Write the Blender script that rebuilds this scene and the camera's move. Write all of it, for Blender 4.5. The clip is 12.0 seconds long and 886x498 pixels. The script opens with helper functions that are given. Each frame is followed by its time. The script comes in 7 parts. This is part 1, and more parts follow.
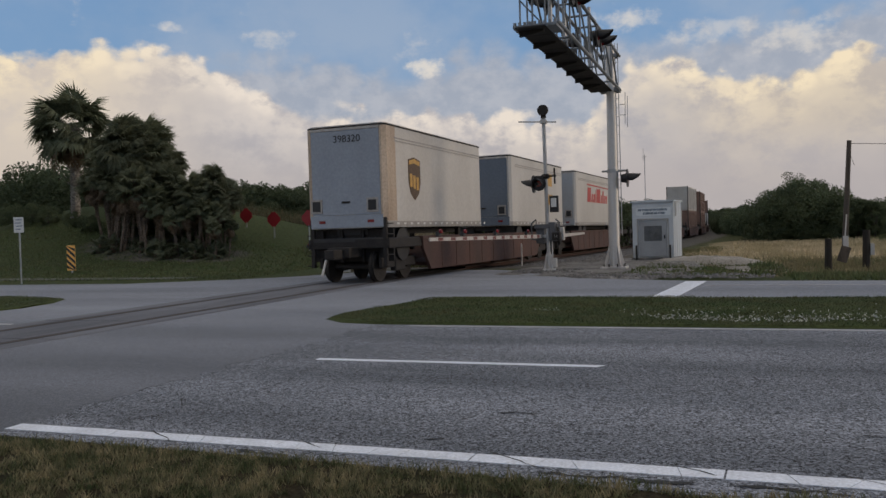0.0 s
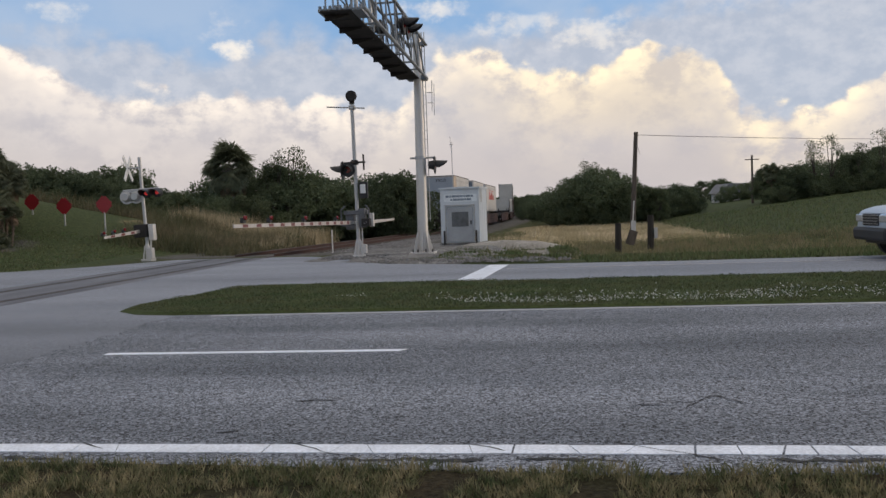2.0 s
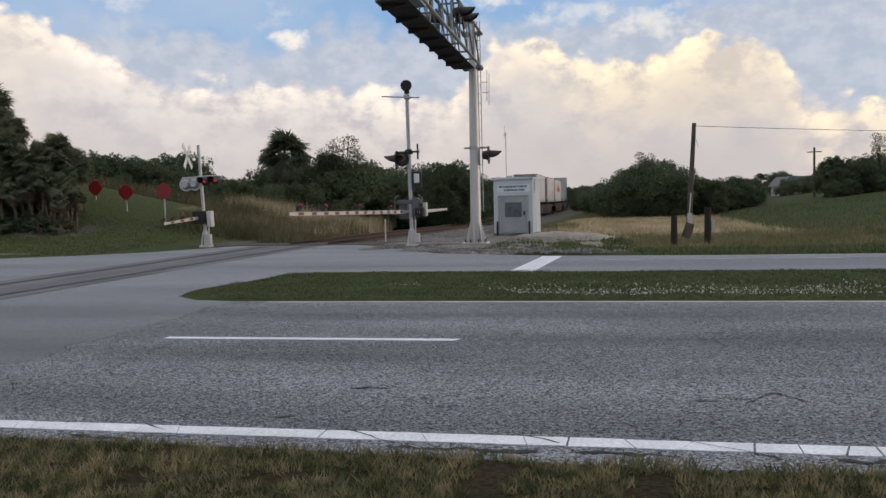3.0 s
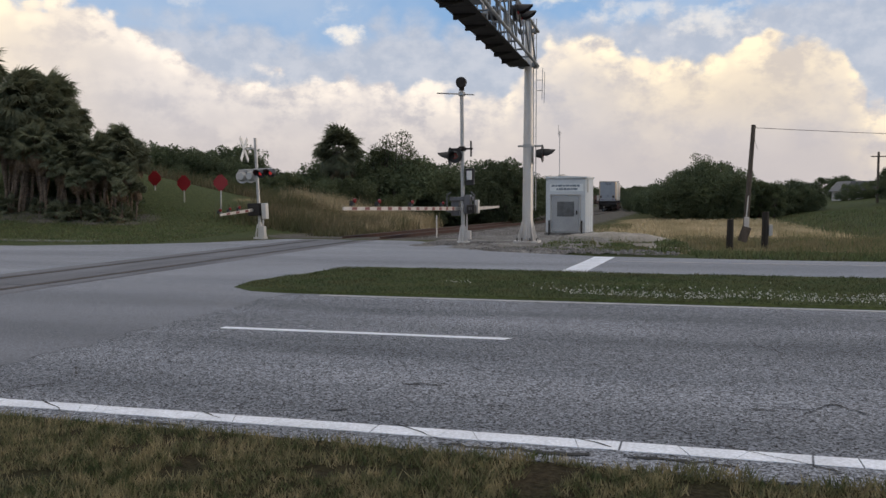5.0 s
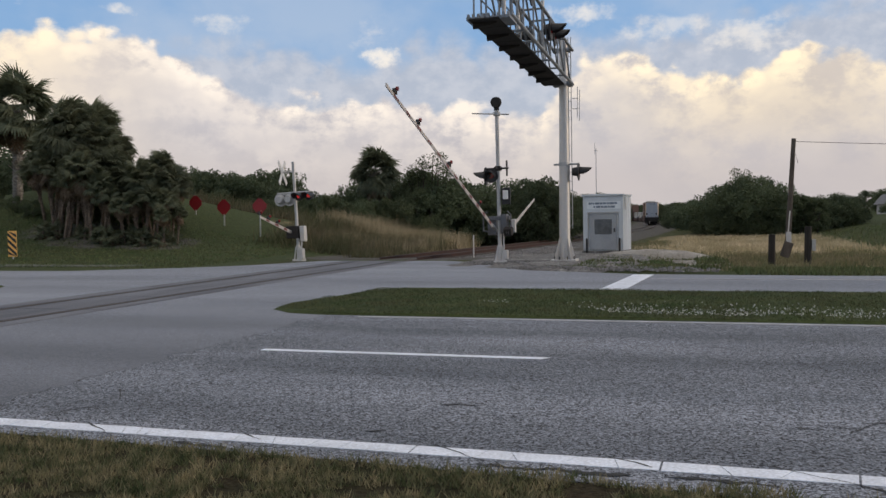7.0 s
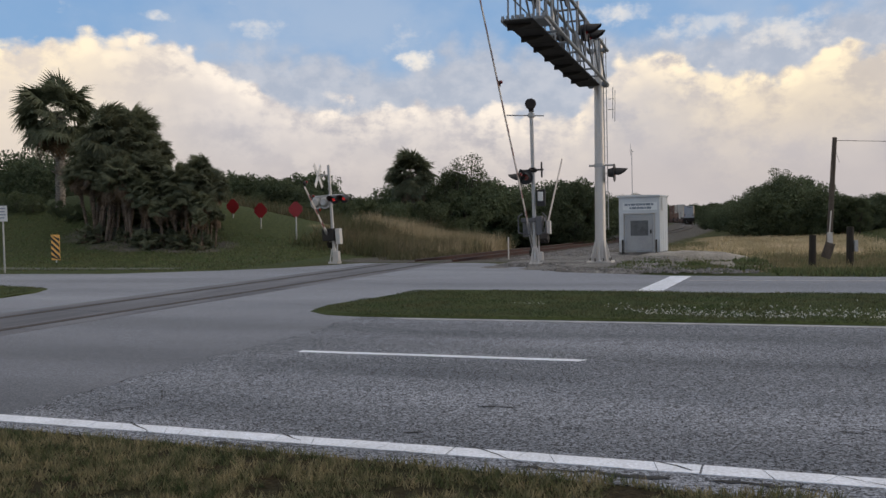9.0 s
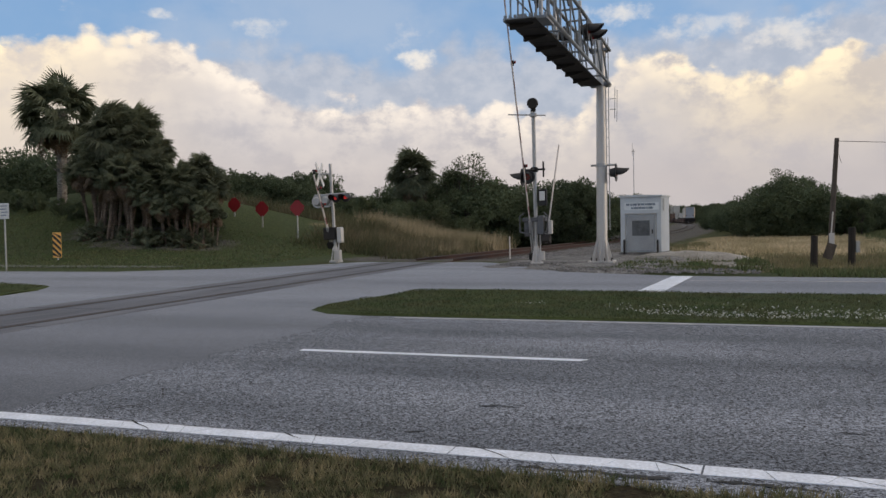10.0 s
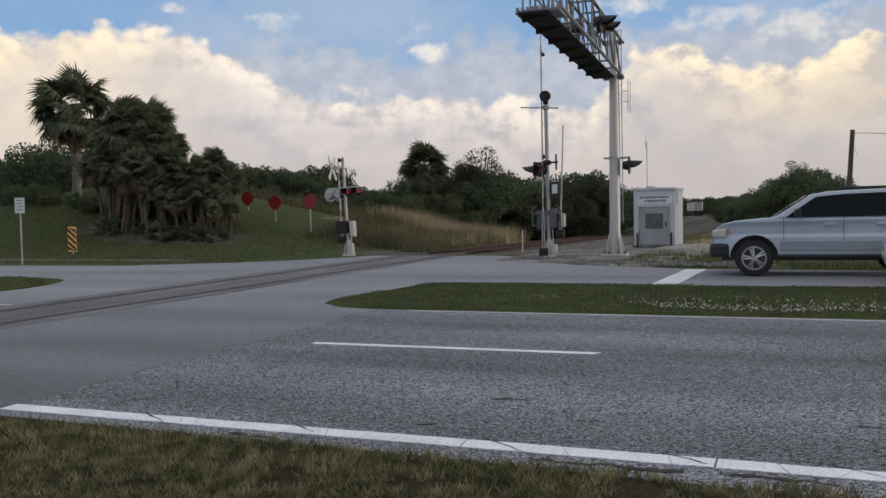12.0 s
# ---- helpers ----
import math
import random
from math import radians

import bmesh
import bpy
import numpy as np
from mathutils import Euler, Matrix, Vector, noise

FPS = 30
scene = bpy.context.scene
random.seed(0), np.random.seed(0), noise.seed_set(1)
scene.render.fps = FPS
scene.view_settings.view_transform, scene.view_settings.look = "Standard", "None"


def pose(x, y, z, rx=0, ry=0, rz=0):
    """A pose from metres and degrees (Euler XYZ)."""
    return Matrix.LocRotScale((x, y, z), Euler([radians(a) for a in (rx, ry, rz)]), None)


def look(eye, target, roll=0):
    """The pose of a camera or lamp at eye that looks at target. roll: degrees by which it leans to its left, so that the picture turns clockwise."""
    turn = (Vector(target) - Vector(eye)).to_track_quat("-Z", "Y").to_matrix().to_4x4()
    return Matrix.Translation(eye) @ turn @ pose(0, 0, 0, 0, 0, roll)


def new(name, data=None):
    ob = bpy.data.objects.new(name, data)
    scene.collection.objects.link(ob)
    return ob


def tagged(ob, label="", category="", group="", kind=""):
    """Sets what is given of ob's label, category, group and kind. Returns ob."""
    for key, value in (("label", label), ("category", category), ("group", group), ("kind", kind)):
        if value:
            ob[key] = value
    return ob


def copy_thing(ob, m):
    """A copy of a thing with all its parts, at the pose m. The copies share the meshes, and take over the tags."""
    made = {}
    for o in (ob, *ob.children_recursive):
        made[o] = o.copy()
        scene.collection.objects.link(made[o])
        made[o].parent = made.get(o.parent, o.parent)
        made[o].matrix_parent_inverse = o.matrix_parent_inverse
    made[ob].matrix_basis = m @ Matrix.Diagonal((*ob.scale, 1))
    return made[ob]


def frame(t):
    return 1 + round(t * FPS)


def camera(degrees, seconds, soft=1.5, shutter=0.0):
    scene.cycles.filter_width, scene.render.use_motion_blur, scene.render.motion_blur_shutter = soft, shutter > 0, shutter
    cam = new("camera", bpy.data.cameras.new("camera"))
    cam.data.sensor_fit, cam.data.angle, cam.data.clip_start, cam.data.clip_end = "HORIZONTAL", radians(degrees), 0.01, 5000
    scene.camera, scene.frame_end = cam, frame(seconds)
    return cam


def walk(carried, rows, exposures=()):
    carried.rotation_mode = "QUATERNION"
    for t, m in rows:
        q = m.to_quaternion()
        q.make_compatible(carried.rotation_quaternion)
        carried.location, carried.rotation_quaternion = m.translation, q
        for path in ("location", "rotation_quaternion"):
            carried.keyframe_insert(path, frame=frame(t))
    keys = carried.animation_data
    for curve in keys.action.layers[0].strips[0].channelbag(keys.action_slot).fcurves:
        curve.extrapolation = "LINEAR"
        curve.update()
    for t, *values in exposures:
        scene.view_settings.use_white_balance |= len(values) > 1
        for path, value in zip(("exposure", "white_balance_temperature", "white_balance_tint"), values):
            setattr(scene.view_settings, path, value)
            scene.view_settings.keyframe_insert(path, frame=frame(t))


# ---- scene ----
cam = camera(56.0, 12.0)
PATH = [
    (0, (-0.109, -0.066, 1.451), (-6.926, 18.732, 1.011), -1.79),
    (0.5, (-0.021, -0.011, 1.446), (-3.551, 19.660, 0.687), -1.98),
    (1, (0.003, -0.003, 1.440), (-2.595, 19.813, 0.664), -1.56),
    (1.5, (0.002, 0.001, 1.438), (-2.327, 19.849, 0.646), -1.66),
    (2, (-0.002, 0.015, 1.434), (-2.506, 19.837, 0.527), -1.99),
    (2.5, (-0.005, 0.030, 1.438), (-2.906, 19.792, 0.416), -2.08),
    (3, (-0.033, 0.010, 1.437), (-3.767, 19.627, 0.326), -1.35),
    (3.2, (-0.049, -0.020, 1.438), (-4.285, 19.491, 0.270), -0.96),
    (4.8, (-0.064, -0.012, 1.460), (-5.010, 19.326, 0.200), 0.04),
    (5, (-0.068, -0.008, 1.452), (-4.966, 19.347, 0.276), -0.06),
    (5.5, (-0.056, -0.028, 1.451), (-5.059, 19.309, 0.427), -0.65),
    (6, (-0.055, -0.039, 1.457), (-5.265, 19.247, 0.505), -0.70),
    (6.5, (-0.046, -0.048, 1.462), (-5.546, 19.163, 0.629), -0.82),
    (7, (-0.052, -0.028, 1.457), (-5.816, 19.111, 0.765), -0.98),
    (9, (-0.064, -0.044, 1.456), (-6.613, 18.843, 0.832), -1.26),
    (9.5, (-0.064, -0.057, 1.454), (-6.646, 18.818, 0.820), -1.16),
    (10, (-0.070, -0.041, 1.456), (-6.647, 18.836, 0.813), -1.03),
    (10.5, (-0.073, -0.031, 1.453), (-6.680, 18.835, 0.801), -1.20),
    (11, (-0.072, -0.029, 1.452), (-6.750, 18.811, 0.775), -1.37),
    (11.5, (-0.071, -0.031, 1.451), (-6.811, 18.784, 0.675), -1.35),
    (12, (-0.066, -0.037, 1.452), (-6.930, 18.731, 0.659), -1.16),
]
walk(cam, [(t, look(eye, target, roll)) for t, eye, target, roll in PATH],
     [(0.0, -0.08), (0.5, 0.22), (1.0, 0.32), (3.2, 0.36), (6.5, 0.32), (9.0, 0.24), (12.0, 0.24)])

# ---- light ----
SUN_AZ, SUN_EL = 68.0, 9.0        # degrees from +Y towards +X, degrees above the horizon
world = bpy.data.worlds.new("evening_sky")
scene.world = world
world.use_nodes = True


def sky_nodes():
    """A clear sky above a bank of evening cumulus, by direction alone."""
    nt = world.node_tree
    nt.nodes.clear()
    N, K = nt.nodes.new, nt.links.new

    def m(op, a, b=None, c=None):
        n = N("ShaderNodeMath")
        n.operation = op
        for i, v in enumerate((a, b, c)):
            if v is None:
                continue
            if isinstance(v, (int, float)):
                n.inputs[i].default_value = v
            else:
                K(v, n.inputs[i])
        return n.outputs[0]

    def mix(f, a, b):
        n = N("ShaderNodeMix")
        n.data_type = "RGBA"
        for i, v in ((0, f), (6, a), (7, b)):
            if isinstance(v, (tuple, float)):
                n.inputs[i].default_value = v if isinstance(v, float) else (*v, 1)
            else:
                K(v, n.inputs[i])
        return n.outputs[2]

    def noise_tex(vec, scale, detail=6.0, rough=0.55):
        n = N("ShaderNodeTexNoise")
        n.inputs["Scale"].default_value, n.inputs["Detail"].default_value, n.inputs["Roughness"].default_value = scale, detail, rough
        K(vec, n.inputs["Vector"])
        return n.outputs["Fac"]

    def smooth(v, a, b):
        n = N("ShaderNodeMapRange")
        n.interpolation_type = "SMOOTHSTEP"
        K(v, n.inputs[0])
        n.inputs[1].default_value, n.inputs[2].default_value = a, b
        return n.outputs[0]

    co = N("ShaderNodeTexCoord").outputs["Generated"]
    sep = N("ShaderNodeSeparateXYZ")
    K(co, sep.inputs[0])
    az = m("MULTIPLY", m("ARCTAN2", sep.outputs[0], sep.outputs[1]), 57.2958)
    el = m("MULTIPLY", m("ARCSINE", sep.outputs[2]), 57.2958)
    # direction in degrees, so that the clouds keep their shape along the horizon
    flat = N("ShaderNodeCombineXYZ")
    K(az, flat.inputs[0])
    K(m("MULTIPLY", el, 1.35), flat.inputs[1])
    big, fine = noise_tex(flat.outputs[0], 0.16, 7.0, 0.56), noise_tex(flat.outputs[0], 0.55, 5.0, 0.6)
    lobes = N("ShaderNodeTexVoronoi")
    lobes.feature = "SMOOTH_F1"
    lobes.inputs["Scale"].default_value, lobes.inputs["Smoothness"].default_value = 0.62, 0.35
    bent = N("ShaderNodeVectorMath")
    bent.operation = "MULTIPLY_ADD"
    warp = N("ShaderNodeTexNoise")
    warp.inputs["Scale"].default_value, warp.inputs["Detail"].default_value = 0.5, 4.0
    K(flat.outputs[0], warp.inputs["Vector"])
    K(warp.outputs["Color"], bent.inputs[0])
    bent.inputs[1].default_value = (2.2, 2.2, 0)
    K(flat.outputs[0], bent.inputs[2])
    K(bent.outputs[0], lobes.inputs["Vector"])
    lobe = m("SUBTRACT", 0.55, lobes.outputs["Distance"])

    def along(table):
        """Height in degrees along the horizon, from (azimuth, elevation) pairs."""
        curve = N("ShaderNodeFloatCurve")
        K(m("MULTIPLY_ADD", az, 1 / 360, 0.5), curve.inputs[1])
        pts = curve.mapping.curves[0].points
        pts[0].location, pts[1].location = (0, table[0][1] / 20), (1, table[-1][1] / 20)
        for a, e in table[1:-1]:
            pts.new(a / 360 + 0.5, e / 20)
        curve.mapping.update()
        return m("MULTIPLY", curve.outputs[0], 20.0)

    # upper edge of the cumulus bank, and of the grey sheet of cloud behind it
    top = along([(-180, 9), (-120, 11), (-70, 12), (-47, 11.6), (-44, 11.9), (-40, 12.4), (-35.5, 11.5), (-33, 10.0), (-31, 9.0), (-27, 8.4), (-22, 8.4), (-17, 7.6), (-11, 7.3),
                 (-8.8, 8.6), (-7.4, 10.5), (-5, 10.9), (-1.8, 9.7), (1.3, 9.1), (4, 9.6), (6.5, 10.3), (9.5, 10.1), (11.6, 8.8), (12.8, 6.2), (16, 5.6), (19, 7.0), (24, 8.5), (40, 12), (90, 12), (140, 9), (180, 9)])
    sheet_top = along([(-180, 10), (-60, 11), (-38, 10.5), (-34, 11.6), (-31, 11.8), (-27, 11.2), (-24, 10.7), (-21, 10.9), (-17, 12.0), (-12, 11.6), (-8, 11.8), (-3, 12.0), (4, 12.3), (9, 13.2), (14, 13.5), (24, 13), (60, 12), (180, 10)])
    ragged = m("ADD", m("MULTIPLY", m("SUBTRACT", big, 0.5), 2.6), m("ADD", m("MULTIPLY", m("SUBTRACT", fine, 0.5), 1.5), m("MULTIPLY", lobe, 1.5)))
    depth = m("SUBTRACT", m("ADD", top, ragged), el)
    bank = smooth(depth, -0.1, 0.75)
    sheet = m("MULTIPLY", smooth(m("SUBTRACT", m("ADD", sheet_top, m("MULTIPLY", ragged, 1.2)), el), -0.9, 1.6), 0.86)
    veil = m("MULTIPLY", m("MULTIPLY", smooth(noise_tex(flat.outputs[0], 0.09, 6.0, 0.55), 0.36, 0.66), smooth(el, 32.0, 9.0)), 0.45)
    wisps = m("MULTIPLY", smooth(noise_tex(flat.outputs[0], 0.2, 7.0, 0.6), 0.60, 0.76), 0.6)
    # small bright clouds floating above the bank: azimuth, elevation, half width, half height
    puffs = 0.0
    for a, e, w, h, full in ((-20.4, 11.0, 1.9, 0.75, 1.0), (-37.5, 13.5, 1.2, 0.45, 0.7), (-31.2, 13.0, 2.2, 0.8, 0.55), (-7.2, 13.4, 2.6, 1.0, 0.8), (-1.6, 12.2, 4.0, 0.9, 0.5), (3.6, 11.3, 3.2, 1.4, 0.6)):
        dx, dy = m("DIVIDE", m("SUBTRACT", az, a), w), m("DIVIDE", m("SUBTRACT", el, e), h)
        near = m("SUBTRACT", 1.0, m("ADD", m("MULTIPLY", dx, dx), m("MULTIPLY", dy, dy)))
        puffs = m("MAXIMUM", m("MULTIPLY", smooth(m("ADD", near, m("MULTIPLY", m("SUBTRACT", fine, 0.5), 3.6)), 0.1, 1.35), full), puffs)
    nishita = N("ShaderNodeTexSky")
    nishita.sky_type, nishita.sun_disc = "NISHITA", False
    nishita.sun_elevation, nishita.sun_rotation = radians(SUN_EL), radians(SUN_AZ)
    nishita.altitude, nishita.air_density, nishita.dust_density, nishita.ozone_density = 0, 1.0, 0.4, 2.5
    scaled = N("ShaderNodeVectorMath")
    scaled.operation = "SCALE"
    K(nishita.outputs[0], scaled.inputs[0])
    scaled.inputs[3].default_value = 0.115
    clear = mix(0.68, scaled.outputs[0], (0.25, 0.42, 0.70))
    # lit rims, warm towards the sun and along the base
    billow = noise_tex(flat.outputs[0], 0.30, 8.0, 0.62)
    rounded = m("MULTIPLY_ADD", smooth(lobe, -0.25, 0.4), 0.55, 0.45)
    rim = m("MULTIPLY", m("MULTIPLY", m("ADD", m("MULTIPLY", smooth(depth, 3.3, 0.2), 0.85), m("MULTIPLY", smooth(depth, 8.5, 2.0), 0.42)), smooth(billow, 0.36, 0.56)), rounded)
    warm = m("MAXIMUM", smooth(m("ABSOLUTE", m("SUBTRACT", az, 8.0)), 26.0, 4.0), smooth(az, -33.0, -46.0))
    shade = mix(smooth(big, 0.3, 0.7), (0.455, 0.44, 0.47), (0.56, 0.525, 0.53))
    shade = mix(m("MULTIPLY", smooth(el, 7.5, 2.0), 0.65), shade, (0.50, 0.445, 0.43))
    shade = mix(m("MULTIPLY", smooth(az, -31.0, -44.0), 0.6), shade, (0.80, 0.68, 0.55))
    shade = mix(m("MULTIPLY", m("MULTIPLY", smooth(m("ABSOLUTE", m("SUBTRACT", az, 5.0)), 12.0, 2.0), smooth(el, 3.5, 7.0)), 0.45), shade, (0.70, 0.58, 0.43))
    lit = mix(warm, (0.90, 0.80, 0.70), (1.0, 0.84, 0.60))
    cloud = mix(rim, shade, lit)
    sky = mix(veil, clear, (0.50, 0.545, 0.62))
    sky = mix(wisps, sky, (0.66, 0.65, 0.66))
    sky = mix(sheet, sky, mix(smooth(fine, 0.35, 0.68), (0.41, 0.44, 0.51), (0.52, 0.53, 0.575)))
    sky = mix(m("MULTIPLY", puffs, 0.85), sky, (0.86, 0.79, 0.70))
    sky = mix(bank, sky, cloud)
    # unseen broken high cloud overhead, added to brighten and warm the ground's light
    high = m("MULTIPLY", smooth(el, 24.0, 42.0), m("MULTIPLY_ADD", smooth(big, 0.3, 0.6), 0.25, 0.72))
    sky = mix(high, sky, (0.735, 0.66, 0.59))
    # below the horizon: plain land
    sky = mix(smooth(el, -0.6, -1.6), sky, (0.06, 0.065, 0.05))
    bg = N("ShaderNodeBackground")
    K(sky, bg.inputs[0])
    bg.inputs[1].default_value = 0.95
    out = N("ShaderNodeOutputWorld")
    K(bg.outputs[0], out.inputs[0])


sky_nodes()
sun = new("sun", bpy.data.lights.new("sun", "SUN"))
sun.data.energy, sun.data.angle, sun.data.color = 0.85, radians(14), (1.0, 0.80, 0.60)
sa, se = radians(SUN_AZ), radians(SUN_EL)
sun.matrix_world = look((30 * math.sin(sa), 30 * math.cos(sa), 30 * math.tan(se)), (0, 0, 0))

# ---- materials ----


def material(name, color, color2=None, rough=0.8, metal=0.0, scale=6.0, fine=60.0, bump=0.15, bump_size=0.01, grain=0.12, vary=0.0,
             emit=0.0, stretch=(1, 1, 1), spec=0.5, coat=0.0, trans=0.0, stain=0.5, sharp=1.0):
    """Two-scale procedural surface: broad stains between two colours, fine grain, bump, and an optional change from piece to piece."""
    mat = bpy.data.materials.new(name)
    mat.use_nodes = True
    nt = mat.node_tree
    N, K = nt.nodes.new, nt.links.new
    b = nt.nodes["Principled BSDF"]
    color2 = color2 or tuple(c * 0.72 for c in color)
    mp = N("ShaderNodeMapping")
    mp.inputs["Scale"].default_value = stretch
    K(N("ShaderNodeTexCoord").outputs["Object"], mp.inputs[0])

    def tex(sc, det):
        n = N("ShaderNodeTexNoise")
        n.inputs["Scale"].default_value, n.inputs["Detail"].default_value = sc, det
        K(mp.outputs[0] if det > 4 else mp.inputs[0].links[0].from_socket, n.inputs["Vector"])
        return n.outputs["Fac"]

    ramp = N("ShaderNodeMapRange")
    ramp.inputs[1].default_value, ramp.inputs[2].default_value = 0.5 - 0.3 * stain, 0.5 + 0.3 * stain
    K(tex(scale, 5.0), ramp.inputs[0])
    mix = N("ShaderNodeMix")
    mix.data_type = "RGBA"
    K(ramp.outputs[0], mix.inputs[0])
    mix.inputs[6].default_value, mix.inputs[7].default_value = (*color, 1), (*color2, 1)
    fine_out = tex(fine, 2.5)
    val = N("ShaderNodeMapRange")
    val.inputs[1].default_value, val.inputs[2].default_value = 0.5 - 0.25 / sharp, 0.5 + 0.25 / sharp
    val.inputs[3].default_value, val.inputs[4].default_value = 1 - 2 * grain, 1 + 2 * grain
    K(fine_out, val.inputs[0])
    hsv = N("ShaderNodeHueSaturation")
    K(mix.outputs[2], hsv.inputs["Color"])
    if vary:
        one = N("ShaderNodeMath")
        one.operation = "MULTIPLY"
        rnd = N("ShaderNodeMath")
        rnd.operation = "ADD"
        geo, inf = N("ShaderNodeNewGeometry"), N("ShaderNodeObjectInfo")
        K(geo.outputs["Random Per Island"], rnd.inputs[0])
        K(inf.outputs["Random"], rnd.inputs[1])
        spread = N("ShaderNodeMapRange")
        spread.inputs[2].default_value = 2.0
        spread.inputs[3].default_value, spread.inputs[4].default_value = 1 - vary, 1 + vary
        K(rnd.outputs[0], spread.inputs[0])
        K(spread.outputs[0], one.inputs[0])
        K(val.outputs[0], one.inputs[1])
        K(one.outputs[0], hsv.inputs["Value"])
    else:
        K(val.outputs[0], hsv.inputs["Value"])
    K(hsv.outputs[0], b.inputs["Base Color"])
    b.inputs["Roughness"].default_value, b.inputs["Metallic"].default_value = rough, metal
    b.inputs["Specular IOR Level"].default_value = spec
    b.inputs["Coat Weight"].default_value = coat
    b.inputs["Transmission Weight"].default_value = trans
    if bump:
        bp = N("ShaderNodeBump")
        bp.inputs["Strength"].default_value, bp.inputs["Distance"].default_value = bump, bump_size
        K(fine_out, bp.inputs["Height"])
        K(bp.outputs[0], b.inputs["Normal"])
    if emit:
        b.inputs["Emission Color"].default_value = (*color, 1)
        b.inputs["Emission Strength"].default_value = emit
    return mat


def leafy(name, color, color2, vary=0.36, rough=0.75, scale=0.5):
    mat = material(name, color, color2, rough=rough, scale=scale, fine=9.0, bump=0, grain=0.15, vary=vary, spec=0.35)
    nt = mat.node_tree
    b = nt.nodes["Principled BSDF"]
    thin, mix = nt.nodes.new("ShaderNodeBsdfTranslucent"), nt.nodes.new("ShaderNodeMixShader")
    nt.links.new(b.inputs["Base Color"].links[0].from_socket, thin.inputs["Color"])
    mix.inputs[0].default_value = 0.42
    nt.links.new(b.outputs[0], mix.inputs[1])
    nt.links.new(thin.outputs[0], mix.inputs[2])
    nt.links.new(mix.outputs[0], nt.nodes["Material Output"].inputs["Surface"])
    return mat


def aggregate(mat, scale, low, high):
    """Exposed chippings: every stone of its own brightness, over the material's colour."""
    nt = mat.node_tree
    b = nt.nodes["Principled BSDF"]
    src = b.inputs["Base Color"].links[0].from_socket
    vor = nt.nodes.new("ShaderNodeTexVoronoi")
    vor.inputs["Scale"].default_value = scale
    nt.links.new(nt.nodes.new("ShaderNodeTexCoord").outputs["Object"], vor.inputs["Vector"])
    sep = nt.nodes.new("ShaderNodeSeparateColor")
    nt.links.new(vor.outputs["Color"], sep.inputs[0])
    rng = nt.nodes.new("ShaderNodeMapRange")
    rng.inputs[3].default_value, rng.inputs[4].default_value = low, high
    nt.links.new(sep.outputs[0], rng.inputs[0])
    hsv = nt.nodes.new("ShaderNodeHueSaturation")
    nt.links.new(src, hsv.inputs["Color"])
    nt.links.new(rng.outputs[0], hsv.inputs["Value"])
    nt.links.new(hsv.outputs[0], b.inputs["Base Color"])


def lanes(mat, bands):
    """Brightness bands along the road by the place across it, wheel tracks among them, with wavering edges."""
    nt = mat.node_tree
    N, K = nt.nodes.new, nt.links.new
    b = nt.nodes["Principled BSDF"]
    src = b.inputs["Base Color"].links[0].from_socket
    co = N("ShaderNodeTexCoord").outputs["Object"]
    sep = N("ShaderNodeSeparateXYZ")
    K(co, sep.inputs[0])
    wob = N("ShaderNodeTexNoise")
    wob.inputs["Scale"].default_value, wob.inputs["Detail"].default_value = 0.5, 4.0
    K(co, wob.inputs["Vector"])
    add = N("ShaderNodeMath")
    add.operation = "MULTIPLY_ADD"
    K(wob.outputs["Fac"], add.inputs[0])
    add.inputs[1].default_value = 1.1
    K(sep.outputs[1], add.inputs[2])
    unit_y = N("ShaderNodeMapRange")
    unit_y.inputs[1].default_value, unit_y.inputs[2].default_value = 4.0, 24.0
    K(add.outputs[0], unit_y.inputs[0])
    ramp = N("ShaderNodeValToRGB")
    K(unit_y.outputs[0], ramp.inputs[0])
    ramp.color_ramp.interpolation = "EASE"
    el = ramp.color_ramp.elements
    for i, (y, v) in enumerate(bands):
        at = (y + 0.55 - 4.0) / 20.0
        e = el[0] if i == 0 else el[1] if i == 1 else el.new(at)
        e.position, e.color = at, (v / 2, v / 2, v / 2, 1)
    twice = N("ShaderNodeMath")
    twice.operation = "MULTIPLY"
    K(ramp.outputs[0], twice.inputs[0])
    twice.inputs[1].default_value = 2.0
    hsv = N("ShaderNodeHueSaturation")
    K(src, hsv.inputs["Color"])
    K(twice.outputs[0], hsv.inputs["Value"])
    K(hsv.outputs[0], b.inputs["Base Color"])


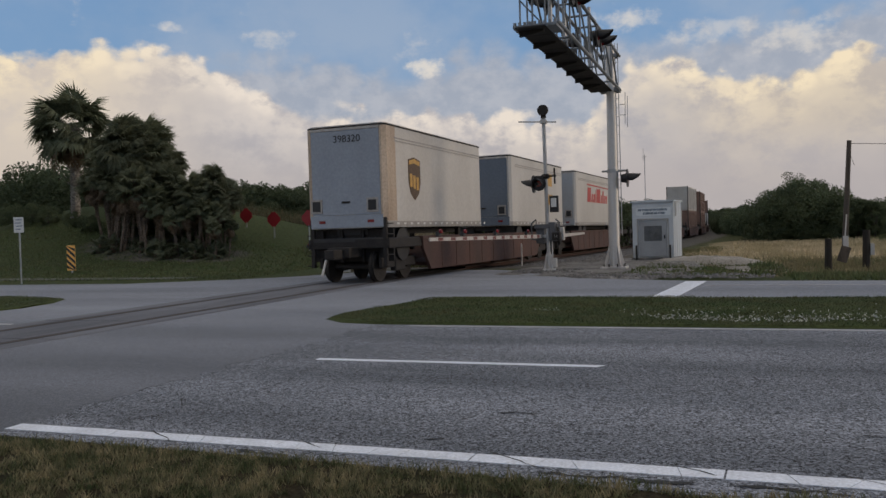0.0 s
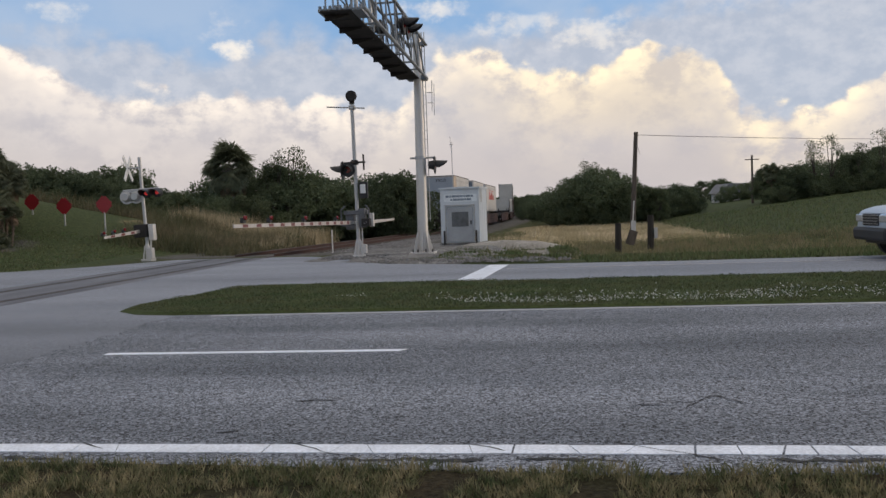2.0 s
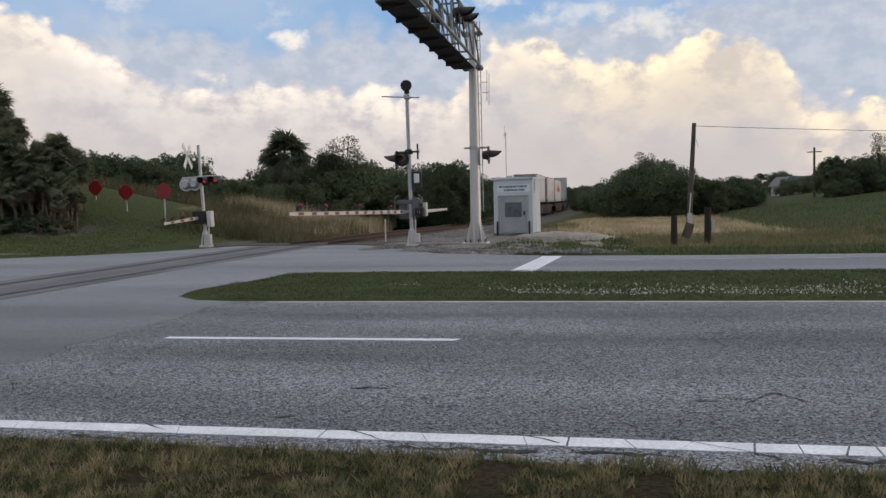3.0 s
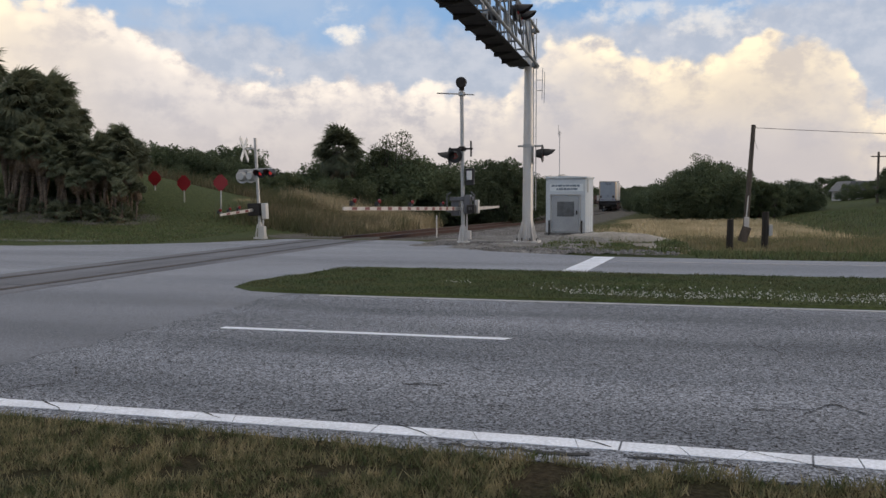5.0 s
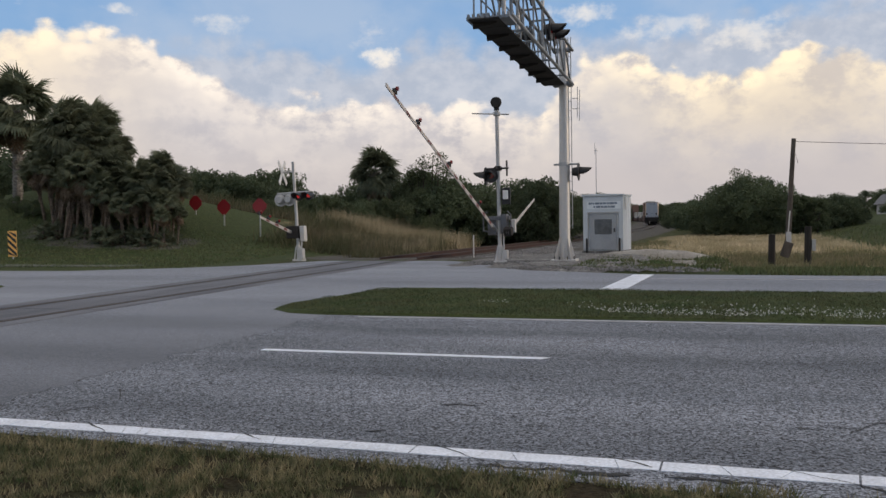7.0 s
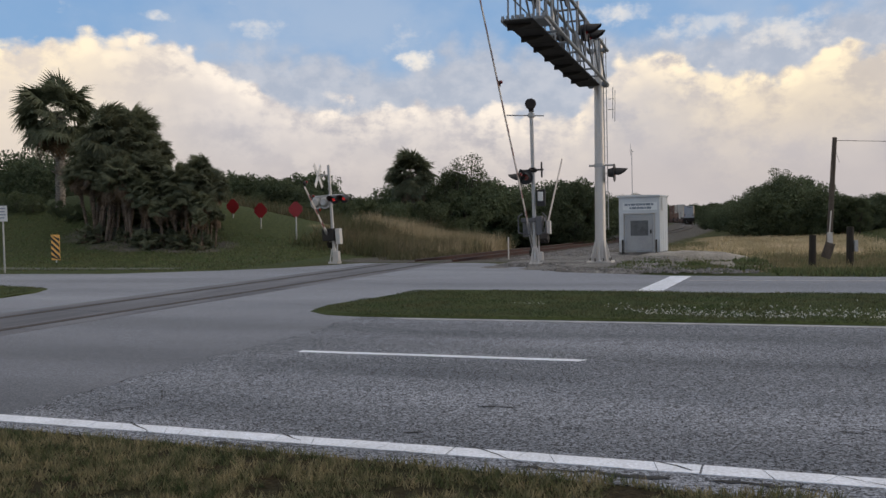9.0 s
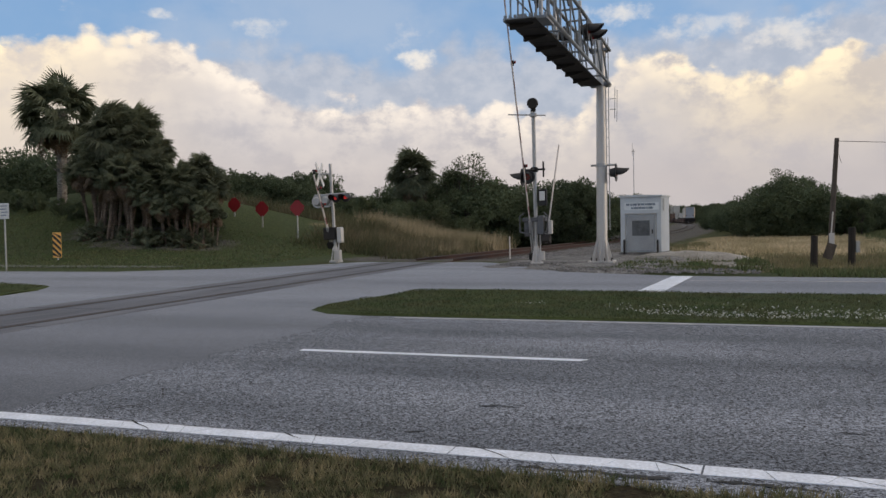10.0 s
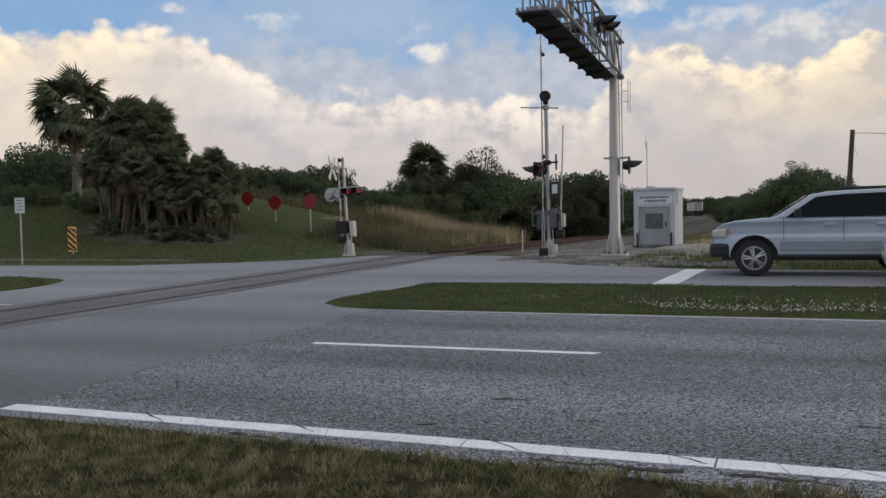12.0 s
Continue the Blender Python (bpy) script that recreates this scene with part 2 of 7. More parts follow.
MAT = dict(
    asphalt=material("worn_asphalt", (0.178, 0.190, 0.216), (0.096, 0.105, 0.122), rough=0.88, scale=0.9, fine=22, bump=0.25, bump_size=0.006, grain=0.10, stretch=(0.2, 1, 1), spec=0.3, stain=0.6, sharp=1.6),
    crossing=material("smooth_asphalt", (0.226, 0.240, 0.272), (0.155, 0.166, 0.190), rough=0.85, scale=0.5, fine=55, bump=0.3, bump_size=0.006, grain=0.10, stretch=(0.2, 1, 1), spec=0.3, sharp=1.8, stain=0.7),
    panel=material("tarred_crossing_panel", (0.078, 0.080, 0.092), (0.150, 0.156, 0.175), rough=0.8, scale=0.9, fine=40, bump=0.4, grain=0.2, stretch=(2.0, 0.25, 1)),
    paint=material("road_paint", (0.80, 0.84, 0.92), (0.66, 0.69, 0.75), rough=0.7, scale=3, fine=45, grain=0.10, bump=0.2),
    oldpaint=material("worn_road_paint", (0.52, 0.52, 0.53), (0.34, 0.34, 0.35), rough=0.75, scale=2.5, fine=30, grain=0.16, bump=0.2),
    crack=material("crack_tar", (0.03, 0.03, 0.03), rough=0.9, bump=0),
    lawn=material("mown_lawn", (0.060, 0.076, 0.028), (0.045, 0.058, 0.022), rough=0.95, scale=0.3, fine=14, bump=0.5, bump_size=0.03, grain=0.2, spec=0.1),
    verge=material("verge_turf", (0.026, 0.028, 0.013), (0.042, 0.031, 0.019), rough=0.95, scale=1.2, fine=40, bump=0.6, bump_size=0.03, grain=0.3, spec=0.1),
    gravel=material("pale_gravel", (0.215, 0.21, 0.20), (0.125, 0.12, 0.115), rough=0.95, scale=0.8, fine=14, bump=0.9, bump_size=0.04, grain=0.30, spec=0.2),
    sand=material("pale_sandy_spoil", (0.39, 0.37, 0.335), (0.26, 0.24, 0.21), rough=0.95, scale=1.0, fine=16, bump=0.7, bump_size=0.03, grain=0.2, spec=0.2),
    ballast=material("granite_ballast", (0.155, 0.15, 0.145), (0.095, 0.09, 0.087), rough=0.95, scale=0.7, fine=13, bump=1.0, bump_size=0.06, grain=0.35, spec=0.2),
    rustbed=material("rust_stained_ballast", (0.060, 0.038, 0.031), (0.042, 0.030, 0.026), rough=0.95, scale=1.0, fine=14, bump=0.8, bump_size=0.04, grain=0.3, spec=0.15),
    stone=material("ballast_stone", (0.22, 0.215, 0.21), (0.13, 0.122, 0.116), rough=0.9, scale=3, fine=20, bump=0.3, grain=0.2, vary=0.45),
    rust=material("rusted_rail", (0.062, 0.026, 0.019), (0.042, 0.021, 0.017), rough=0.75, metal=0.3, scale=1.5, fine=40, grain=0.2),
    shine=material("worn_rail_head", (0.085, 0.062, 0.055), (0.055, 0.040, 0.036), rough=0.7, metal=0.2, scale=2, fine=60, bump=0.05, grain=0.06),
    tie=material("creosoted_tie", (0.055, 0.042, 0.034), (0.09, 0.075, 0.06), rough=0.9, scale=2.0, fine=30, stretch=(1, 6, 1), vary=0.3),
    galv=material("galvanised_steel", (0.50, 0.50, 0.49), (0.40, 0.40, 0.40), rough=0.5, metal=0.55, scale=1.2, fine=30, bump=0.08, grain=0.07),
    alum=material("pale_aluminium", (0.62, 0.60, 0.57), (0.52, 0.50, 0.48), rough=0.5, metal=0.35, scale=0.9, fine=30, bump=0.05, grain=0.05, stretch=(1, 1, 0.3)),
    truss=material("grey_truss_steel", (0.27, 0.29, 0.31), (0.20, 0.215, 0.23), rough=0.55, metal=0.5, scale=1.5, fine=30, bump=0.06, grain=0.08),
    black=material("black_painted_metal", (0.016, 0.016, 0.018), (0.028, 0.027, 0.027), rough=0.55, scale=2, fine=30, grain=0.12),
    darksteel=material("grimy_dark_steel", (0.020, 0.018, 0.017), (0.036, 0.031, 0.028), rough=0.75, metal=0.2, scale=2, fine=25, grain=0.2),
    hutpaint=material("white_hut_paint", (0.60, 0.645, 0.68), (0.53, 0.57, 0.60), rough=0.5, scale=0.8, fine=20, bump=0.05, grain=0.04, stretch=(1, 1, 0.3)),
    grille=material("grey_louvre", (0.16, 0.17, 0.175), rough=0.6, metal=0.3),
    white=material("white_enamel", (0.72, 0.72, 0.70), (0.62, 0.62, 0.60), rough=0.5, scale=2, fine=30, grain=0.05, bump=0.05),
    red=material("red_reflective_sheet", (0.17, 0.032, 0.028), (0.125, 0.027, 0.024), rough=0.45, scale=2, fine=40, grain=0.05, bump=0.03),
    signred=material("faded_red_sheet", (0.30, 0.016, 0.022), (0.24, 0.014, 0.02), rough=0.45, scale=2, fine=40, grain=0.04, bump=0.03),
    lampred=material("lit_red_lens", (1.0, 0.05, 0.05), (1.0, 0.07, 0.05), rough=0.3, emit=0.16, bump=0),
    lensred=material("unlit_red_lens", (0.22, 0.012, 0.014), rough=0.25, bump=0),
    yellow=material("amber_sheet", (0.95, 0.52, 0.13), (0.86, 0.46, 0.11), rough=0.45, grain=0.04, bump=0.03),
    greybar=material("grey_lettering", (0.20, 0.25, 0.31), rough=0.6, bump=0),
    trailer=material("white_trailer_skin", (0.60, 0.575, 0.535), (0.50, 0.475, 0.44), rough=0.45, scale=0.5, fine=12, bump=0.04, grain=0.04, stretch=(1, 1, 0.4)),
    trailer_grey=material("silver_trailer_skin", (0.40, 0.42, 0.44), (0.34, 0.355, 0.37), rough=0.45, metal=0.2, scale=0.5, fine=12, bump=0.04, grain=0.04, stretch=(1, 1, 0.4)),
    # second trailer's rear: its shade is put into a darker slate blue
    trailer_shade_blue=material("shaded_slate_door", (0.145, 0.175, 0.215), (0.118, 0.143, 0.178), rough=0.5, scale=0.5, fine=12, bump=0.04, grain=0.05),
    rail_alum=material("trailer_trim", (0.42, 0.40, 0.38), (0.32, 0.30, 0.28), rough=0.4, metal=0.6, grain=0.06),
    carbrown=material("red_oxide_car", (0.095, 0.042, 0.030), (0.058, 0.031, 0.025), rough=0.75, scale=0.7, fine=18, grain=0.14, stretch=(1, 1, 0.4)),
    boxbrown=material("brown_container", (0.21, 0.125, 0.09), (0.15, 0.09, 0.07), rough=0.65, scale=0.6, fine=15, grain=0.1),
    boxpale=material("pale_container", (0.50, 0.49, 0.46), (0.42, 0.40, 0.37), rough=0.6, scale=0.6, fine=15, grain=0.08),
    shieldbrown=material("brown_emblem", (0.105, 0.055, 0.022), rough=0.5, bump=0),
    shieldgold=material("gold_emblem", (0.62, 0.36, 0.08), rough=0.5, bump=0),
    logored=material("red_emblem", (0.55, 0.06, 0.05), rough=0.5, bump=0),
    carpaint=material("silver_car_paint", (0.44, 0.50, 0.585), (0.42, 0.48, 0.56), rough=0.5, metal=0.35, scale=1, fine=200, bump=0.0, grain=0.03, coat=0.12),
    carwhite=material("white_car_paint", (0.7, 0.7, 0.7), (0.66, 0.66, 0.66), rough=0.3, scale=1, fine=100, bump=0, grain=0.02, coat=0.6),
    cladding=material("dark_plastic_cladding", (0.018, 0.019, 0.022), (0.014, 0.015, 0.017), rough=0.6, grain=0.08, bump=0.05),
    sill=material("grey_lower_body", (0.30, 0.33, 0.37), (0.27, 0.30, 0.34), rough=0.4, metal=0.3, grain=0.05, bump=0.02),
    glass=material("tinted_glass", (0.006, 0.008, 0.010), (0.008, 0.010, 0.012), rough=0.05, scale=1, fine=20, bump=0, grain=0.02, spec=0.12),
    headlamp=material("headlamp_glass", (0.62, 0.62, 0.60), (0.5, 0.5, 0.5), rough=0.15, metal=0.3, bump=0.05, coat=0.6),
    amber=material("amber_lens", (0.50, 0.22, 0.10), rough=0.25, bump=0),
    tyre=material("tyre_rubber", (0.018, 0.018, 0.019), (0.028, 0.028, 0.028), rough=0.85, grain=0.1),
    alloy=material("alloy_rim", (0.52, 0.52, 0.52), (0.44, 0.44, 0.44), rough=0.3, metal=0.8, grain=0.05, bump=0),
    wood=material("weathered_pole_wood", (0.105, 0.086, 0.07), (0.062, 0.05, 0.041), rough=0.9, scale=2, fine=25, bump=0.5, grain=0.2, stretch=(4, 4, 0.25)),
    darkwood=material("dark_stub_wood", (0.016, 0.014, 0.012), (0.028, 0.024, 0.02), rough=0.9, scale=3, fine=25, bump=0.5, grain=0.2, stretch=(4, 4, 0.3)),
    bark=material("palm_bark", (0.33, 0.305, 0.27), (0.16, 0.142, 0.122), rough=0.95, scale=4, fine=18, bump=0.9, bump_size=0.05, grain=0.3, stretch=(1, 1, 2.5)),
    stem=material("brown_palm_stem", (0.20, 0.150, 0.112), (0.11, 0.085, 0.065), rough=0.95, scale=4, fine=18, bump=0.9, bump_size=0.04, grain=0.3, stretch=(1, 1, 2.5)),
    treebark=material("tree_bark", (0.085, 0.07, 0.055), (0.05, 0.042, 0.034), rough=0.95, scale=3, fine=20, bump=0.8, bump_size=0.03, grain=0.25, stretch=(2, 2, 0.5)),
    frond=leafy("palm_frond", (0.170, 0.188, 0.118), (0.112, 0.126, 0.076)),
    deadfrond=leafy("dry_palm_frond", (0.22, 0.160, 0.11), (0.14, 0.105, 0.072)),
    leaf=leafy("dark_leaves", (0.108, 0.136, 0.074), (0.070, 0.091, 0.050)),
    leaf2=leafy("mid_green_leaves", (0.122, 0.150, 0.078), (0.076, 0.096, 0.052)),
    hay=leafy("dry_grass", (0.56, 0.465, 0.31), (0.25, 0.215, 0.12), vary=0.35, scale=0.35),
    blade=leafy("turf_blades", (0.062, 0.085, 0.034), (0.225, 0.188, 0.108), vary=0.95, scale=9.0),
    green=leafy("green_blades", (0.080, 0.120, 0.047), (0.140, 0.142, 0.070), vary=0.85, scale=1.3),
    path=material("worn_path_concrete", (0.150, 0.155, 0.135), (0.085, 0.092, 0.068), rough=0.9, scale=0.8, fine=18, bump=0.3, grain=0.16, spec=0.2),
    weed=leafy("bank_weeds", (0.115, 0.128, 0.060), (0.215, 0.180, 0.108), vary=0.5, scale=0.6),
    # first trailer's rear: shade included in the blue-grey, beside the warm skin
    trailer_door=material("shaded_pale_door", (0.33, 0.365, 0.415), (0.27, 0.30, 0.345), rough=0.5, scale=0.6, fine=14, bump=0.04, grain=0.05, stretch=(1, 1, 0.4)),
    # corner steel: the reflected sunset is mixed into the tint, with rust stain
    corner=material("sunset_corner_panel", (0.60, 0.49, 0.38), (0.33, 0.24, 0.17), rough=0.42, metal=0.35, scale=1.3, fine=14, bump=0.05, grain=0.08, stretch=(1, 1, 0.35), stain=0.8),
    armwhite=material("weathered_arm_paint", (0.56, 0.53, 0.50), (0.44, 0.41, 0.385), rough=0.6, scale=3, fine=30, grain=0.06, bump=0.05),
    machine=material("grey_machine_housing", (0.15, 0.155, 0.165), (0.10, 0.103, 0.11), rough=0.55, metal=0.3, scale=2, fine=30, grain=0.12),
    hutdoor=material("grey_hut_door", (0.37, 0.39, 0.405), (0.30, 0.315, 0.33), rough=0.5, scale=1.2, fine=20, bump=0.05, grain=0.06, metal=0.15),
    hutsign=material("pale_sign_panel", (0.74, 0.78, 0.80), (0.66, 0.70, 0.72), rough=0.5, grain=0.03, bump=0),
    screen=material("windscreen_glass", (0.03, 0.034, 0.038), (0.024, 0.028, 0.032), rough=0.04, scale=1, fine=20, bump=0, grain=0.02, spec=0.6),
    flower=material("white_clover_flower", (0.62, 0.62, 0.58), rough=0.8, bump=0),
    wall=material("pale_house_wall", (0.55, 0.53, 0.50), (0.48, 0.46, 0.44), rough=0.8, grain=0.05),
    roof=material("grey_shingle_roof", (0.20, 0.20, 0.21), rough=0.9, grain=0.15),
    wire=material("dull_wire", (0.06, 0.06, 0.06), rough=0.6, bump=0),
)



def cover_material():
    """Rough grass, hay, bare earth and lawn, blended by the ground's own cover map with ragged edges."""
    mat = bpy.data.materials.new("ground_cover")
    mat.use_nodes = True
    nt = mat.node_tree
    N, K = nt.nodes.new, nt.links.new
    b = nt.nodes["Principled BSDF"]
    co = N("ShaderNodeTexCoord").outputs["Object"]

    def tex(sc, det):
        n = N("ShaderNodeTexNoise")
        n.inputs["Scale"].default_value, n.inputs["Detail"].default_value = sc, det
        K(co, n.inputs["Vector"])
        return n.outputs["Fac"]

    def mix(f, a, c):
        n = N("ShaderNodeMix")
        n.data_type = "RGBA"
        K(f, n.inputs[0])
        for i, q in ((6, a), (7, c)):
            if isinstance(q, tuple):
                n.inputs[i].default_value = (*q, 1)
            else:
                K(q, n.inputs[i])
        return n.outputs[2]

    broad, mid, fine = tex(0.22, 5), tex(1.1, 5), tex(9.0, 4)
    att = N("ShaderNodeAttribute")
    att.attribute_name = "cover"
    sep = N("ShaderNodeSeparateColor")
    K(att.outputs["Color"], sep.inputs[0])

    def ragged(v):
        add = N("ShaderNodeMath")
        add.operation = "MULTIPLY_ADD"
        K(mid, add.inputs[0])
        add.inputs[1].default_value = 0.9
        K(v, add.inputs[2])
        r = N("ShaderNodeMapRange")
        r.interpolation_type = "SMOOTHSTEP"
        r.inputs[1].default_value, r.inputs[2].default_value = 0.72, 1.12
        K(add.outputs[0], r.inputs[0])
        return r.outputs[0]

    col = mix(broad, (0.075, 0.078, 0.032), (0.050, 0.058, 0.023))
    col = mix(ragged(sep.outputs[2]), col, mix(mid, (0.048, 0.066, 0.026), (0.062, 0.072, 0.030)))
    col = mix(ragged(sep.outputs[0]), col, mix(mid, (0.19, 0.155, 0.085), (0.31, 0.25, 0.145)))
    col = mix(ragged(sep.outputs[1]), col, mix(mid, (0.075, 0.070, 0.062), (0.135, 0.125, 0.112)))
    hsv = N("ShaderNodeHueSaturation")
    val = N("ShaderNodeMapRange")
    val.inputs[1].default_value, val.inputs[2].default_value, val.inputs[3].default_value, val.inputs[4].default_value = 0.3, 0.7, 0.6, 1.4
    K(fine, val.inputs[0])
    K(val.outputs[0], hsv.inputs["Value"])
    K(col, hsv.inputs["Color"])
    K(hsv.outputs[0], b.inputs["Base Color"])
    b.inputs["Roughness"].default_value, b.inputs["Specular IOR Level"].default_value = 0.95, 0.1
    bp = N("ShaderNodeBump")
    bp.inputs["Strength"].default_value, bp.inputs["Distance"].default_value = 0.7, 0.06
    K(fine, bp.inputs["Height"])
    K(bp.outputs[0], b.inputs["Normal"])
    return mat


MAT["ground_cover"] = cover_material()
aggregate(MAT["asphalt"], 78.0, 0.0, 2.25)
lanes(MAT["asphalt"], [(4.6, 1.05), (5.5, 0.86), (6.9, 1.12), (7.9, 0.92), (9.0, 0.88), (9.8, 1.02), (10.9, 0.90), (11.9, 1.05)])
# wheel tracks, and a general brightening of the colour from near to far
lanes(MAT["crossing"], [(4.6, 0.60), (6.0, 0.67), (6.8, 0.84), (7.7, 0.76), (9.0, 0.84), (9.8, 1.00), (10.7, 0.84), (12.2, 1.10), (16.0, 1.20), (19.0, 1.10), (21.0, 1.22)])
aggregate(MAT["crossing"], 80.0, 0.72, 1.28)
aggregate(MAT["gravel"], 22.0, 0.55, 1.5)
aggregate(MAT["ballast"], 16.0, 0.5, 1.5)

# ---- building helpers ----


def mesh_of(bm, name):
    me = bpy.data.meshes.new(name)
    bmesh.ops.recalc_face_normals(bm, faces=bm.faces)
    bm.to_mesh(me)
    bm.free()
    return me


def part(name, bm, mat, parent=None, label="", smooth=False):
    """One mesh object out of a bmesh, under a thing or a part."""
    me = mesh_of(bm, name)
    me.materials.append(MAT[mat])
    if smooth:
        me.shade_smooth()
    ob = new(name, me)
    ob.parent = parent
    if label:
        tagged(ob, label)
    return ob


def raw(name, verts, faces, mat, parent=None):
    me = bpy.data.meshes.new(name)
    me.from_pydata(verts, [], faces)
    me.materials.append(MAT[mat])
    ob = new(name, me)
    ob.parent = parent
    return ob


def thing(name, m, label, category, group="", kind=""):
    ob = new(name)
    ob.empty_display_size = 0.2
    ob.matrix_basis = m
    return tagged(ob, label, category, group, kind)


def B():
    return bmesh.new()


def box(bm, x0, x1, y0, y1, z0, z1, bev=0.0, m=None):
    r = bmesh.ops.create_cube(bm, size=1)
    mm = Matrix.Translation(((x0 + x1) / 2, (y0 + y1) / 2, (z0 + z1) / 2)) @ Matrix.Diagonal((abs(x1 - x0), abs(y1 - y0), abs(z1 - z0), 1))
    bmesh.ops.transform(bm, matrix=(m @ mm if m else mm), verts=r["verts"])
    if bev:
        es = list({e for v in r["verts"] for e in v.link_edges})
        bmesh.ops.bevel(bm, geom=es, offset=bev, segments=2, affect="EDGES", profile=0.5)
    return bm


def tube(bm, a, b, r0, r1=None, seg=12, caps=True):
    a, b = Vector(a), Vector(b)
    d = b - a
    m = Matrix.Translation((a + b) / 2) @ d.to_track_quat("Z", "Y").to_matrix().to_4x4()
    bmesh.ops.create_cone(bm, cap_ends=caps, segments=seg, radius1=r0, radius2=r0 if r1 is None else r1, depth=d.length, matrix=m)
    return bm


def ball(bm, c, r, sx=1, sy=1, sz=1, seg=12):
    bmesh.ops.create_uvsphere(bm, u_segments=seg, v_segments=max(6, seg // 2), radius=r, matrix=Matrix.Translation(c) @ Matrix.Diagonal((sx, sy, sz, 1)))
    return bm


def prism(bm, pts, h0, h1, m=None):
    """A polygon (x, y) raised from h0 to h1."""
    lo = [bm.verts.new((x, y, h0)) for x, y in pts]
    hi = [bm.verts.new((x, y, h1)) for x, y in pts]
    n = len(pts)
    bm.faces.new(hi)
    bm.faces.new(lo[::-1])
    for i in range(n):
        bm.faces.new((lo[i], lo[(i + 1) % n], hi[(i + 1) % n], hi[i]))
    if m:
        bmesh.ops.transform(bm, matrix=m, verts=lo + hi)
    return bm


# side profiles: (x, z) polygons extruded across y
SIDE = Matrix(((1, 0, 0, 0), (0, 0, -1, 0), (0, 1, 0, 0), (0, 0, 0, 1)))


def step(v, a, b):
    t = min(1, max(0, (v - a) / (b - a)))
    return t * t * (3 - 2 * t)


def lin(v, table):
    for (a, p), (b, q) in zip(table, table[1:]):
        if v <= b:
            t = max(0, (v - a) / (b - a))
            return p + (q - p) * t
    return table[-1][1]


# ---- track line ----
TRACK_X = [(-400, -11.15), (25, -11.15), (36, -10.65), (47, -9.95), (58, -9.45), (70, -8.8), (82, -8.35), (100, -7.7), (120, -7.15), (140, -7.0), (163, -7.65), (187, -8.7),
           (236, -11.0), (260, -12.5), (283, -14.6), (306, -17.3), (360, -26), (430, -42), (520, -70), (900, -230)]
TRACK_Z = [(-400, 0.0), (24, 0.0), (30, 0.0), (36, -0.03), (47, -0.11), (60, -0.16), (100, -0.40), (150, -0.32), (200, -0.2), (900, -0.2)]


def track_x(y):
    return sum(lin(y + d, TRACK_X) for d in (-9, -4.5, 0, 4.5, 9)) / 5


def track_z(y):
    return sum(lin(y + d, TRACK_Z) for d in (-4, 0, 4)) / 3


def on_track(s):
    """Pose at s metres past y = 0 along the track, looking along it."""
    y = s
    x, z = track_x(y), track_z(y)
    x2 = track_x(y + 2)
    return pose(x, y, z, math.degrees(math.atan2(track_z(y + 2) - z, 2)), 0, math.degrees(-math.atan2(x2 - x, 2)))

# ---- ground, roads ----


def ground_z(x, y):
    z = -0.05
    z += 3.1 * math.exp(-(((x + 34) / 12.0) ** 2 + ((y - 41) / 8.0) ** 2)) * step(y, 23.5, 29)
    z += 0.9 * math.exp(-(((x + 52) / 14) ** 2 + ((y - 46) / 14) ** 2)) * step(y, 24, 32)
    dx = abs(x - track_x(y))
    z += 0.55 * step(-x - 11, 4, 9) * step(y, 31, 40) * (1 - step(y, 120, 200))
    z -= 0.32 * step(y, 30, 40) * (1 - step(dx, 5.5, 9))
    z -= 0.35 * step(x, -3, 1) * step(y, 23, 30) * (1 - step(y, 60, 100)) * (1 - step(x, 8, 16))
    z += 2.7 * step(x, 4, 42) * step(y, 30, 75)
    z += 0.12 * math.exp(-(((x + 2.0) / 3.5) ** 2 + ((y - 34.0) / 2.0) ** 2))
    return z + 0.05 * noise.noise((x * 0.3, y * 0.3, 0)) * step(y, 24, 34)


